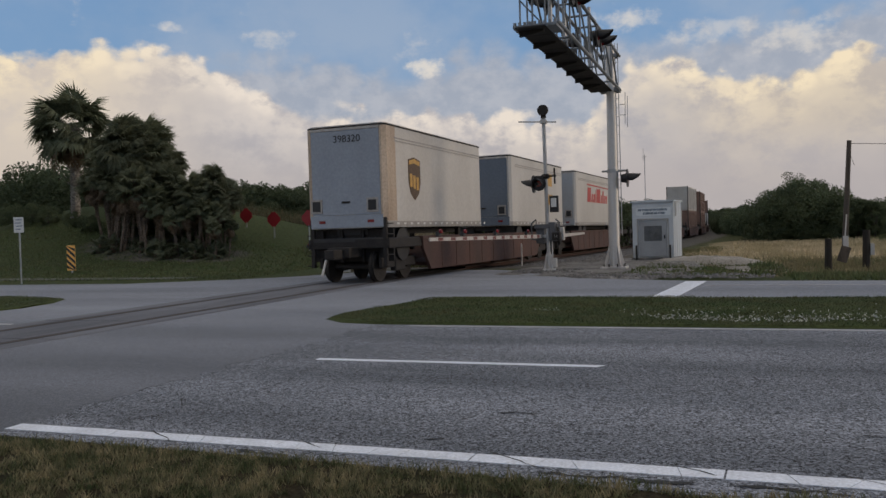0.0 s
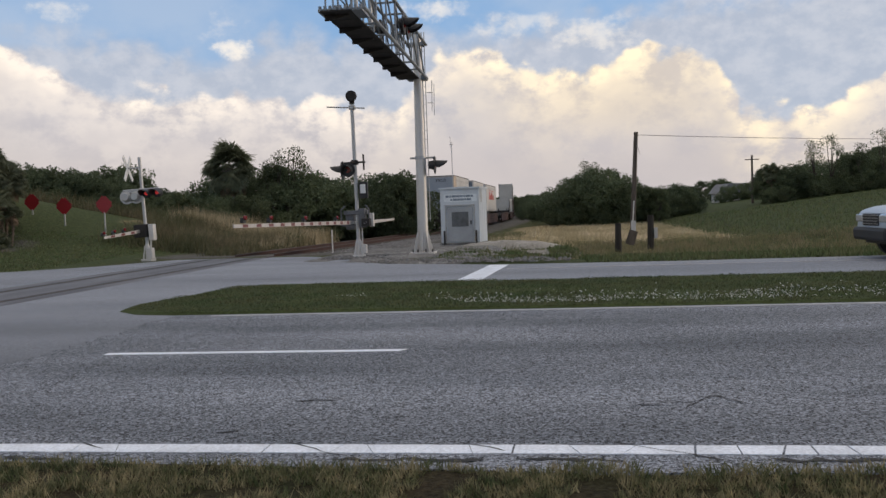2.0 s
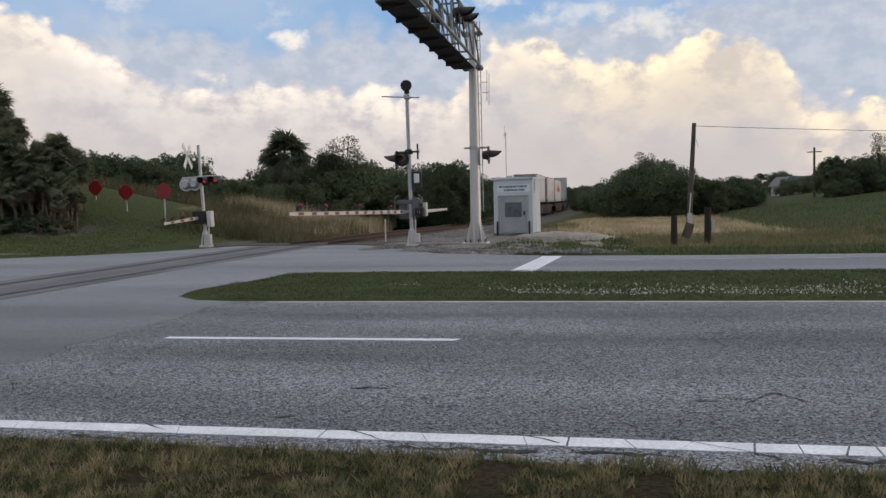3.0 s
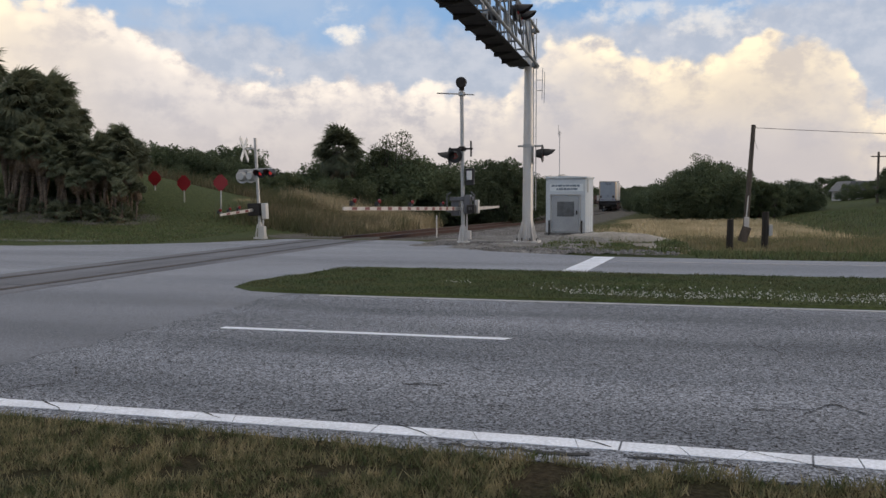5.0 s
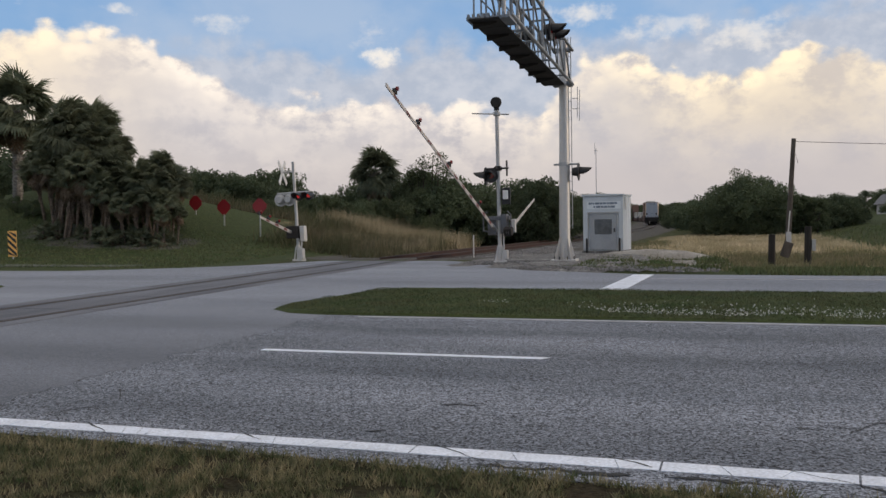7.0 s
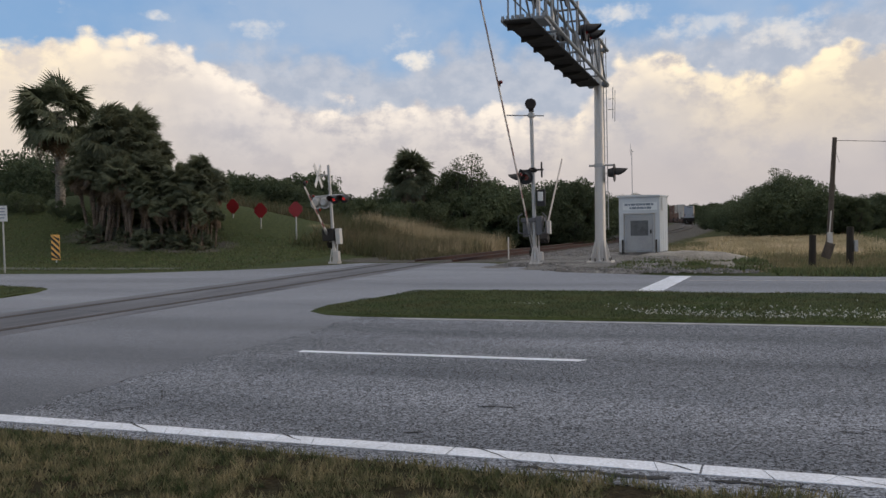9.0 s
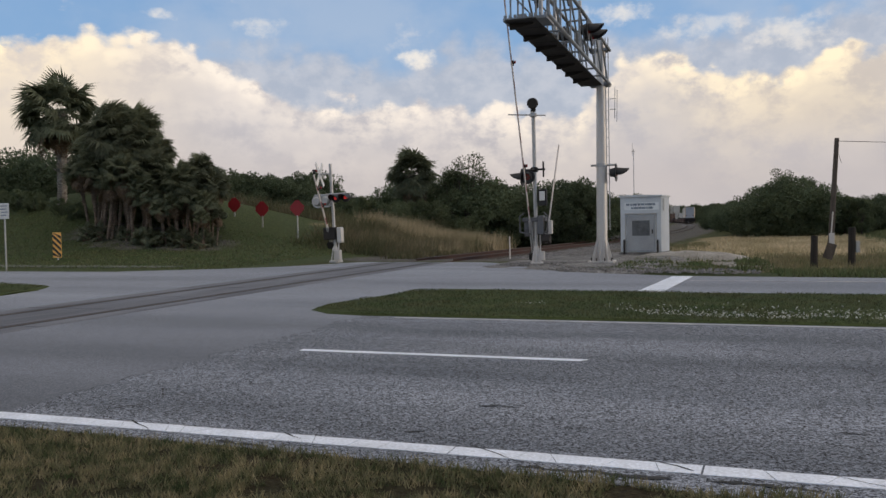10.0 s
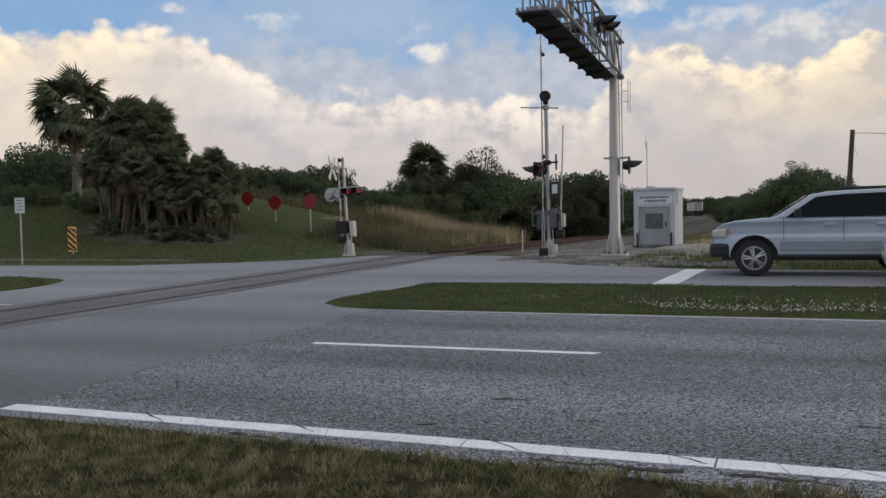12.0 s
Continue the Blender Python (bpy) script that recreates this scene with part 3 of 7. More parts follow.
def build_ground():
    xs = [-3000, -1500, -700, -350, -200, -130, -95] + [-75 + 1.6 * i for i in range(18)] + [-46 + 0.8 * i for i in range(95)] + [30 + 2.5 * i for i in range(20)] + [90, 120, 180, 300, 600, 1500, 3000]
    ys = [-3000, -1000, -300, -100, -40, -20, -10, -5, 0, 2, 3, 4] + [4.5 + 0.8 * i for i in range(72)] + [62.5 + 3 * i for i in range(30)] + [155, 170, 190, 220, 260, 320, 400, 600, 1000, 1800, 3500]
    v = [(x, y, ground_z(x, y)) for y in ys for x in xs]
    n = len(xs)
    f = [(j * n + i, j * n + i + 1, (j + 1) * n + i + 1, (j + 1) * n + i) for j in range(len(ys) - 1) for i in range(n - 1)]
    ob = raw("ground", v, f, "ground_cover")
    cover = ob.data.color_attributes.new("cover", "FLOAT_COLOR", "POINT")
    for k, (x, y, _) in enumerate(v):
        near = abs(x - track_x(y))
        dirt = step(y, 29, 31) * (1 - step(near, 3.4, 6.2)) * 0.9
        dirt = max(dirt, 0.5 - 0.5 * step(((x + 26.8) / 5.4) ** 2 + ((y - 33.3) / 2.1) ** 2, 0.6, 1.4))
        hay = step(x, -4.5, -1.0) * (1 - step(x + 0.10 * (y - 45), 7.5, 11.5)) * step(y, 34, 41) * (1 - step(y, 74, 82))
        hay = max(hay, 0.65 * step(x, -1, 2) * (1 - step(x, 9, 17)) * step(y, 26, 29) * (1 - step(y, 34, 38)))
        hay = max(hay, 0.55 * step(-x, 12.5, 14.5) * (1 - step(-x, 20, 24)) * step(y, 37, 41) * (1 - step(y, 54, 60)))
        lawn = max(step(-x, 14, 17) * (1 - step(y, 44, 50)), step(x, 9, 15) * step(y, 30, 40), 1 - step(y, 23, 25.5))
        cover.data[k].color = (hay, dirt, lawn, 1)
    ob.data.shade_smooth()
    tagged(ob, "rough green and brown grassland with low mounds", "ground", kind="structure")


build_ground()


def slab(name, pts, top, bottom, mat, label, category):
    bm = B()
    prism(bm, pts, bottom, top)
    return tagged(part(name, bm, mat), label, category, kind="structure")


SEAM = -5.6
near_edge = [(-5.6, 4.70), (-2.0, 4.62), (0.2, 4.5), (3, 4.55), (20, 4.6), (250, 4.6)]
seam_rnd = random.Random(12)
seam = [(SEAM + seam_rnd.uniform(-0.07, 0.09), 11.9 - 0.16 * i) for i in range(1, 44)]
slab("road", [(SEAM, 4.72)] + near_edge[1:] + [(250, 11.9), (SEAM, 11.9)] + seam, 0.0, -0.15, "asphalt", "grey worn asphalt carriageway with exposed chippings", "road")
far_edge = [(250, 21.3), (3, 21.3), (-1.4, 21.75), (-4.7, 23.3), (-6.0, 25.4), (-7.2, 27.6), (-8.6, 28.6), (-13.4, 28.9), (-15.0, 25.8), (-16.5, 24.4), (-19.7, 22.65), (-250, 22.6)]
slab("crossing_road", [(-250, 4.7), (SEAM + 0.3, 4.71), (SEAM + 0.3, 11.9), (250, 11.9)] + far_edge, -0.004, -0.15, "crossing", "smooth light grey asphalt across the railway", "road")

MEDIAN_R = [(-5.7, 11.93), (250, 11.93), (250, 16.6), (-1, 16.6), (-4.5, 16.85), (-6.1, 16.9), (-6.65, 16.0), (-6.85, 14.6), (-7.1, 13.3), (-6.95, 12.6), (-6.4, 12.1)]
MEDIAN_L = [(-250, 12.1), (-16.4, 12.1), (-15.6, 12.9), (-15.45, 14.2), (-15.8, 15.6), (-16.5, 16.7), (-19.1, 17.4), (-250, 17.4)]


def median(pts, label):
    bm = B()
    lo = [bm.verts.new((x, y, -0.02)) for x, y in pts]
    cx, cy = sum(p[0] for p in pts) / len(pts), 14.4
    hi = [bm.verts.new((x + 0.16 * (1 if x < -100 else -1 if x > 100 else 1 if x < cx and pts is MEDIAN_R else 0), y + (0.14 if y < cy else -0.14), 0.032)) for x, y in pts]
    bm.faces.new(hi)
    n = len(pts)
    for i in range(n):
        bm.faces.new((lo[i], lo[(i + 1) % n], hi[(i + 1) % n], hi[i]))
    return tagged(part("median", bm, "lawn"), label, "median", kind="structure")


median(MEDIAN_R, "raised grass median strip dotted with white clover")
median(MEDIAN_L, "short grass median strip with a rounded end")


def verge():
    bm = B()
    prism(bm, [(-250, -30), (250, -30), (250, 4.6), (20, 4.6), (3, 4.5), (0.4, 4.42), (-2, 4.58), (-5.6, 4.66), (-250, 4.68)], -0.2, 0.012)
    tagged(part("verge", bm, "verge"), "roadside verge of coarse mown grass", "verge", kind="structure")


verge()


EDGE_SLOPE = -0.006


def painted_line(name, x0, x1, y, width, mat, label, seg=(0.22, 0.62), slope=0.0):
    """A painted line, cracked across into pieces."""
    root = tagged(new(name), label, "road marking", kind="structure")
    x, skew, rnd = x0, 0.0, random.Random(int(abs(x0 * 10 + y * 100)))
    while x < x1:
        w = min(rnd.uniform(*seg), x1 - x)
        bm = B()
        a, b, c, d = (rnd.uniform(-0.012, 0.012) for _ in range(4))
        yy = y + slope * (x - x0)
        g, last = rnd.choice((0.002, 0.003, 0.004, 0.007, 0.010)), skew
        skew = rnd.uniform(-0.05, 0.05)
        prism(bm, [(x + 0.003 - last, yy - width / 2 + 0.3 * c), (x + w * 0.3, yy - width / 2 - 0.4 * d), (x + w * 0.7, yy - width / 2 + 0.5 * a), (x + w - skew - g, yy - width / 2 + 0.3 * d),
                   (x + w + skew - g, yy + width / 2 + 0.3 * a), (x + w * 0.4, yy + width / 2 + 0.5 * b), (x + 0.003 + last, yy + width / 2 + 0.3 * b)], 0.0, 0.004)
        part("line_piece", bm, mat, root)
        x += w
    return root


painted_line("edge_line", -5.62, 9.0, 4.965, 0.175, "paint", "cracked white painted edge line along the verge", (0.13, 0.46), slope=EDGE_SLOPE)
painted_line("lane_dash", -4.83, -1.53, 8.53, 0.11, "paint", "white broken lane dash on worn asphalt", (0.45, 0.9))
painted_line("lane_dash", 7.6, 10.7, 8.53, 0.11, "paint", "white broken lane dash on worn asphalt", (0.5, 1.0))
painted_line("median_line", -5.0, 30.0, 11.80, 0.085, "oldpaint", "thin faded edge line beside the median", (1.5, 3.0))
painted_line("far_edge_line", -1.0, 30.0, 20.0, 0.09, "oldpaint", "thin faded lane line on the far carriageway", (1.5, 3.0), slope=-0.012)
painted_line("far_edge_line", -16.0, -12.6, 11.4, 0.16, "oldpaint", "faded stop line left of the rails", (1.0, 1.6))


def footpath():
    """A narrow concrete path along the mown bank."""
    v, f = [], []
    xs = [-90 + 1.5 * i for i in range(48)]
    for x in xs:
        for y, dz in ((PATH_Y - 0.45, -0.05), (PATH_Y - 0.44, 0.022), (PATH_Y + 0.44, 0.022), (PATH_Y + 0.45, -0.05)):
            v.append((x, y, ground_z(x, y) + dz))
    f = [(4 * i + k, 4 * i + k + 1, 4 * i + k + 5, 4 * i + k + 4) for i in range(len(xs) - 1) for k in range(3)]
    tagged(raw("footpath", v, f, "path"), "narrow worn concrete path in the lawn", "footpath", kind="structure")


PATH_Y = 26.0
footpath()


def stop_bar():
    root = tagged(new("stop_bar"), "broad white stop bar painted across the far lane", "road marking", kind="structure")
    for i in range(7):
        y0 = 16.85 + i * 0.665
        bm = B()
        x = -1.90 + 0.055 * i
        prism(bm, [(x, y0 + 0.005), (x + 0.50, y0 - 0.02), (x + 0.55, y0 + 0.64), (x + 0.05, y0 + 0.66)], 0.0, 0.004)
        part("bar_piece", bm, "paint", root)


stop_bar()


def cracks():
    """Dark sealed cracks and the broken edge of the patched crossing."""
    rnd = random.Random(5)

    def crack(pts, w):
        bm = B()
        prev = None
        for i, (x, y) in enumerate(pts):
            x2, y2 = pts[min(i + 1, len(pts) - 1)]
            x1, y1 = pts[max(i - 1, 0)]
            d = Vector((x2 - x1, y2 - y1)).normalized()
            ww = w * rnd.uniform(0.25, 1.2) * (0.3 if i in (0, len(pts) - 1) else 1.0)
            a, b = bm.verts.new((x - d.y * ww, y + d.x * ww, 0.0055)), bm.verts.new((x + d.y * ww, y - d.x * ww, 0.0055))
            if prev:
                bm.faces.new((prev[0], prev[1], b, a))
            prev = (a, b)
        tagged(part("crack", bm, "crack"), "thin dark crack in the asphalt", "crack", kind="structure")

    for i in range(0, len(seam) - 6, 7):
        crack([(x, y) for x, y in seam[i:i + rnd.choice((4, 6, 7))]], 0.007)
    # a second broken line runs beside the seam and forks near the verge
    for y0, y1 in ((5.9, 6.35), (6.45, 7.5), (7.7, 8.1)):
        n = int((y1 - y0) / 0.09)
        crack([(-4.35 - 0.08 * (y0 + 0.09 * k - 6) + rnd.uniform(-0.04, 0.04), y0 + 0.09 * k) for k in range(n)], 0.006)
    crack([(-4.4 - 0.08 * k + rnd.uniform(-0.02, 0.02), 5.95 - 0.11 * k) for k in range(8)], 0.008)
    crack([(-4.95 + 0.05 * k + rnd.uniform(-0.02, 0.02), 6.2 - 0.06 * k) for k in range(6)], 0.009)
    # open gashes and short splits in the lane: start, length, half width
    for x, y, l, w in ((-1.97, 6.22, 0.32, 0.016), (-1.90, 6.30, 0.30, 0.006), (-0.16, 6.62, 0.30, 0.009), (-2.25, 5.32, 0.16, 0.012), (-4.3, 6.57, 0.22, 0.008), (-3.75, 6.51, 0.18, 0.007), (-1.30, 9.71, 0.14, 0.022),
                       (0.58, 6.02, 0.2, 0.010), (-2.9, 7.1, 0.3, 0.006), (1.6, 7.4, 0.35, 0.007), (-0.9, 8.9, 0.3, 0.007), (2.4, 6.6, 0.4, 0.008), (-1.2, 5.7, 0.22, 0.006), (0.2, 9.2, 0.4, 0.006)):
        n = max(5, int(l / 0.03))
        crack([(x + l * k / n, y + 0.03 * math.sin(7 * k + x) * rnd.uniform(0, 1) + 0.02 * k / n) for k in range(n + 1)], w)
    crack([(0.86 + 0.055 * k + rnd.uniform(-0.02, 0.02), 5.84 + 0.09 * k) for k in range(7)], 0.006)
    crack([(1.12 + 0.02 * k, 6.30 + rnd.uniform(-0.025, 0.025)) for k in range(7)], 0.013)
    crack([(1.18 + 0.035 * k, 6.33 - 0.05 * k + rnd.uniform(-0.01, 0.01)) for k in range(6)], 0.010)
    crack([(1.0 - 0.05 * k, 6.08 + 0.02 * k + rnd.uniform(-0.02, 0.02)) for k in range(5)], 0.008)
    for x, run in ((-1.72, 9), (0.35, 10), (-4.4, 8), (-3.1, 5), (-0.6, 6)):
        crack([(x + 0.065 * k + rnd.uniform(-0.015, 0.015), 5.10 - 0.042 * k + rnd.uniform(-0.012, 0.012)) for k in range(run)], 0.009)
    # crumbled dark edge where the asphalt meets the turf
    for x0, l in ((-1.3, 1.0), (-0.2, 0.7), (-3.4, 0.5), (1.2, 0.8)):
        n = int(l / 0.06)
        crack([(x0 + 0.06 * k, 4.72 + rnd.uniform(-0.03, 0.03)) for k in range(n)], 0.030)


cracks()


# ---- railway ----
def rail_piece(bm_head, bm_web, off, y0, y1, dy, top):
    def ring(bm, y, w, z0, z1):
        x, z = track_x(y) + off, track_z(y)
        return [bm.verts.new(p) for p in ((x - w, y, z + z0), (x + w, y, z + z0), (x + w, y, z + z1), (x - w, y, z + z1))]

    for bm, shapes in ((bm_head, ((0.037, top - 0.03, top),)), (bm_web, ((0.012, top - 0.14, top - 0.03), (0.075, top - 0.165, top - 0.14)))):
        for w, z0, z1 in shapes:
            y, last = y0, None
            while y <= y1:
                r = ring(bm, y, w, z0, z1)
                if last:
                    for i in range(4):
                        bm.faces.new((last[i], last[(i + 1) % 4], r[(i + 1) % 4], r[i]))
                last, y = r, y + dy


def railway():
    root = tagged(new("railway_track"), "single railway track with rusty rails on ballast", "railway track", kind="structure")
    for off in (-0.755, 0.755):
        head, web = B(), B()
        rail_piece(head, web, off, -40, 30, 5, 0.004)
        rail_piece(head, web, off, 30, 90, 2, 0.075)
        rail_piece(head, web, off, 90, 600, 6, 0.075)
        part("rail_head", head, "shine", root)
        part("rail", web, "rust", root)
    # ballast bed
    v, f, k = [], [], 0
    ys = [28.5 + i * 1.5 for i in range(50)] + [104 + 8 * i for i in range(62)]
    prof = ((-4.2, -0.62), (-2.6, -0.22), (-1.5, -0.13), (-0.9, -0.14), (0, -0.15), (0.9, -0.14), (1.5, -0.13), (2.7, -0.2), (4.6, -0.55))
    for j, y in enumerate(ys):
        for dx, dz in prof:
            v.append((track_x(y) + dx, y, track_z(y) + dz + 0.02))
        if j:
            n = len(prof)
            f += [((j - 1) * n + i, (j - 1) * n + i + 1, j * n + i + 1, j * n + i) for i in range(n - 1)]
    raw("ballast", v, f, "ballast", root).data.shade_smooth()
    v, f = [], []
    for j, y in enumerate(ys[:34]):
        v += [(track_x(y) + dx, y, track_z(y) - 0.098 - 0.02 * (abs(dx) > 1)) for dx in (-1.25, -0.6, 0, 0.6, 1.25)]
        if j:
            f += [((j - 1) * 5 + i, (j - 1) * 5 + i + 1, j * 5 + i + 1, j * 5 + i) for i in range(4)]
    tagged(raw("stained_ballast", v, f, "rustbed", root), "rust-stained ballast between the rails")
    me = None
    y = 29.2
    while y < 150:
        if me is None:
            bm = B()
            box(bm, -1.3, 1.3, -0.11, 0.11, -0.17, -0.075, 0.012)
            me = mesh_of(bm, "tie")
            me.materials.append(MAT["tie"])
        ob = new("tie", me)
        ob.parent = root
        ob.matrix_basis = on_track(y)
        y += 0.52
    # tarred panels between and beside the rails at the crossing
    for x0, x1 in ((-12.55, -12.03), (-11.78, -10.52), (-10.27, -9.85)):
        y = 4.9
        while y < 28.4:
            bm = B()
            box(bm, x0, x1, y + 0.01, min(y + 2.38, 28.5), -0.1, 0.001)
            part("crossing_panel", bm, "panel", root, "dark tarred panel beside the rails")
            y += 2.4
    for off in (-0.755, 0.755):
        bm = B()
        box(bm, -11.15 + off - 0.155, -11.15 + off + 0.155, 4.8, 28.5, -0.08, -0.001)
        part("flangeway", bm, "crack", root, "dark gap beside the rail")


railway()


def loose_stones(name, label, spots, size, mat):
    """Broken stones scattered over patches (x, y, spread x, spread y, count)."""
    rnd = random.Random(len(spots) + 3)
    v, f = [], []
    base = [(-1, -1, -0.6), (1, -1, -0.5), (1, 1, -0.6), (-1, 1, -0.5), (-0.6, -0.7, 0.7), (0.7, -0.5, 0.6), (0.5, 0.7, 0.8), (-0.7, 0.6, 0.6)]
    fs = [(0, 3, 2, 1), (4, 5, 6, 7), (0, 1, 5, 4), (1, 2, 6, 5), (2, 3, 7, 6), (3, 0, 4, 7)]
    for cx, cy, sx, sy, cnt, hz in spots:
        for _ in range(cnt):
            x, y = cx + rnd.uniform(-1, 1) * sx, cy + rnd.uniform(-1, 1) * sy
            z, s, a = hz(x, y), size * rnd.uniform(0.5, 1.5), rnd.uniform(0, 6.28)
            c, d = math.cos(a) * s, math.sin(a) * s
            k = len(v)
            v += [(x + c * p - d * q + rnd.uniform(-0.2, 0.2) * s, y + d * p + c * q, z + r * s * rnd.uniform(0.6, 1.0)) for p, q, r in base]
            f += [tuple(k + i for i in face) for face in fs]
    return tagged(raw(name, v, f, mat), label, "stones", kind="stuff")


def bed_z(x, y):
    return track_z(y) + lin(abs(x - track_x(y)), [(0, -0.13), (1.6, -0.11), (2.7, -0.18), (4.6, -0.53), (9, -0.6)])


def gravel_apron():
    """The pale gravel shoulder round the masts and the hut."""
    v, f = [], []
    xs, ys = [-8.4 + 0.35 * i for i in range(29)], [22.0 + 0.4 * i for i in range(42)]
    n = len(xs)
    for y in ys:
        for x in xs:
            e = 23.1 - 0.55 * (x + 4.7) if x < -4.7 else 23.1 - 0.42 * (x + 4.7)
            inside = step(y, e - 0.2, e + 0.6) * (1 - step(x + 0.10 * (34 - y), -1.6, -0.4)) * (1 - step(y, 36.5, 38.5)) * step(x, -8.4, -7.6)
            z = 0.01 + 0.03 * math.exp(-(((x + 2.2) / 3.6) ** 2 + ((y - 35.0) / 2.4) ** 2)) + 0.05 * noise.noise((x, y, 3)) - 0.13 * step(y, 29, 34) * (1 - step(x, -6.5, -5))
            v.append((x, y, z * inside - 0.5 * (1 - inside)))
    f = [(j * n + i, j * n + i + 1, (j + 1) * n + i + 1, (j + 1) * n + i) for j in range(len(ys) - 1) for i in range(n - 1)]
    ob = raw("gravel_shoulder", v, f, "gravel")
    ob.data.shade_smooth()
    tagged(ob, "pale crushed stone shoulder round the signal masts", "gravel", kind="structure")


gravel_apron()


def spoil_bank():
    v, xs, ys = [], [-3.6 + 0.25 * i for i in range(21)], [31.0 + 0.25 * i for i in range(17)]
    for y in ys:
        for x in xs:
            e = ((x + 1.6) / 2.0) ** 2 + ((y - 33.0 + 0.35 * (x + 1.6)) / 1.1) ** 2 + 0.3 * noise.noise((x * 1.7, y * 1.7, 2))
            v.append((x, y, 0.20 * (1 - e) if e < 1 else -0.3 * (e - 1)))
    n = len(xs)
    f = [(j * n + i, j * n + i + 1, (j + 1) * n + i + 1, (j + 1) * n + i) for j in range(len(ys) - 1) for i in range(n - 1)]
    ob = raw("spoil_bank", v, f, "sand")
    ob.data.shade_smooth()
    tagged(ob, "low pale bank of sandy spoil before the hut", "bank", kind="structure")


spoil_bank()
loose_stones("ballast_stones", "loose grey ballast stones beside the track", [(track_x(y) + 3.0, y, 1.9, 1.6, 330, bed_z) for y in range(30, 62, 3)] + [(track_x(y) - 2.2, y, 1.0, 1.6, 90, bed_z) for y in range(30, 50, 3)], 0.035, "stone")
loose_stones("shoulder_stones", "pale broken stones along the road edge", [(-4.2 + 0.6 * i, 24.6 - 0.22 * i, 1.2, 0.8, 110, lambda x, y: 0.02) for i in range(7)] + [(-6.3, 26.8, 1.1, 1.0, 160, lambda x, y: 0.02)], 0.035, "stone")

# ---- crossing signals ----


def lamp_head(parent, x, y, z, face, lit, r=0.30):
    """A round black backing plate with a visored red lens. face: +1 towards +Y, -1 towards -Y; 0 towards +X, 2 towards -X."""
    turn = {1: (0, 1), -1: (0, -1), 0: (1, 0), 2: (-1, 0)}[face]
    d = Vector((turn[0], turn[1], 0))
    c = Vector((x, y, z))
    bm = B()
    tube(bm, c - d * 0.015, c + d * 0.015, r, seg=24)
    tube(bm, c - d * 0.2, c - d * 0.01, 0.13, 0.17, seg=16)
    head = part("lamp_head", bm, "black", parent, "round black crossing lamp with a long visor")
    bm = B()
    tube(bm, c + d * 0.016, c + d * 0.03, min(0.125, r * 0.42), seg=20)
    part("lens", bm, "lampred" if lit else "lensred", head, "red signal lens")
    bm = B()                       # visor: a half open hood
    side = Vector((-d.y, d.x, 0))
    prev = None
    for k in range(13):
        a = math.radians(-25 + 230 * k / 12)
        o = side * math.cos(a) * 0.165 + Vector((0, 0, 1)) * math.sin(a) * 0.165
        ln = 0.42 * max(0.25, math.sin(max(0, math.radians(180 * k / 12))) ** 0.5)
        p, q = bm.verts.new(c + o + d * 0.02), bm.verts.new(c + o * 1.02 + d * (0.02 + ln) + Vector((0, 0, -0.08 * ln)))
        if prev:
            bm.faces.new((prev[0], p, q, prev[1]))
        prev = (p, q)
    v = part("visor", bm, "black", head)
    so = v.modifiers.new("thickness", "SOLIDIFY")
    so.thickness = 0.008


def gate_arm(name, length, pivot, bands, label, lamps, counter):
    """A striped gate arm from its pivot along -Y, built lying level."""
    root = thing(name, pose(*pivot), label, "gate arm")
    n = bands
    pair = length / (n + 1) * 2
    for i in range(n):
        a, b = (pair * (i // 2), pair * (i // 2) + 0.6 * pair) if i % 2 == 0 else (pair * (i // 2) + 0.6 * pair, pair * (i // 2 + 1))
        if n == 1:
            a, b = 0, length
        t0, t1 = 0.062 - 0.025 * a / length, 0.062 - 0.025 * b / length
        bm = B()
        w = 0.012
        v = [bm.verts.new(p) for p in ((-w, -a, -t0), (w, -a, -t0), (w, -a, t0), (-w, -a, t0), (-w, -b, -t1), (w, -b, -t1), (w, -b, t1), (-w, -b, t1))]
        for q in ((0, 1, 2, 3), (4, 7, 6, 5), (0, 4, 5, 1), (1, 5, 6, 2), (2, 6, 7, 3), (3, 7, 4, 0)):
            bm.faces.new([v[k] for k in q])
        band = part("band", bm, "armwhite", root)
        if i % 2 and n > 1:                       # red sheeting on both faces, short of the arm's edges
            for w in (-0.0135, 0.0135):
                bm = B()
                box(bm, w - 0.001, w + 0.001, -b + 0.01, -a - 0.01, -0.78 * t1, 0.78 * t1)
                part("sheeting", bm, "red", band, "dull red reflective sheeting")
    for a in lamps:
        bm = B()
        box(bm, -0.04, 0.04, -a - 0.08, -a + 0.08, 0.06, 0.11)
        tube(bm, (0, -a, 0.1), (0, -a, 0.17), 0.06, seg=10)
        lamp = part("arm_lamp", bm, "black", root)
        bm = B()
        tube(bm, (0.03, -a, 0.17), (0.085, -a, 0.17), 0.05, seg=12)
        part("lens", bm, "lensred", lamp)
    bm = B()
    box(bm, -0.05, -0.02, -0.3, counter, -0.05, 0.05, 0.008)
    box(bm, 0.02, 0.05, -0.3, counter, -0.05, 0.05, 0.008)
    part("arm_bracket", bm, "galv", root)
    bm = B()
    box(bm, -0.14, 0.14, counter - 0.25, counter, -0.13, 0.13, 0.02)
    part("counterweight", bm, "darksteel", root)
    return root


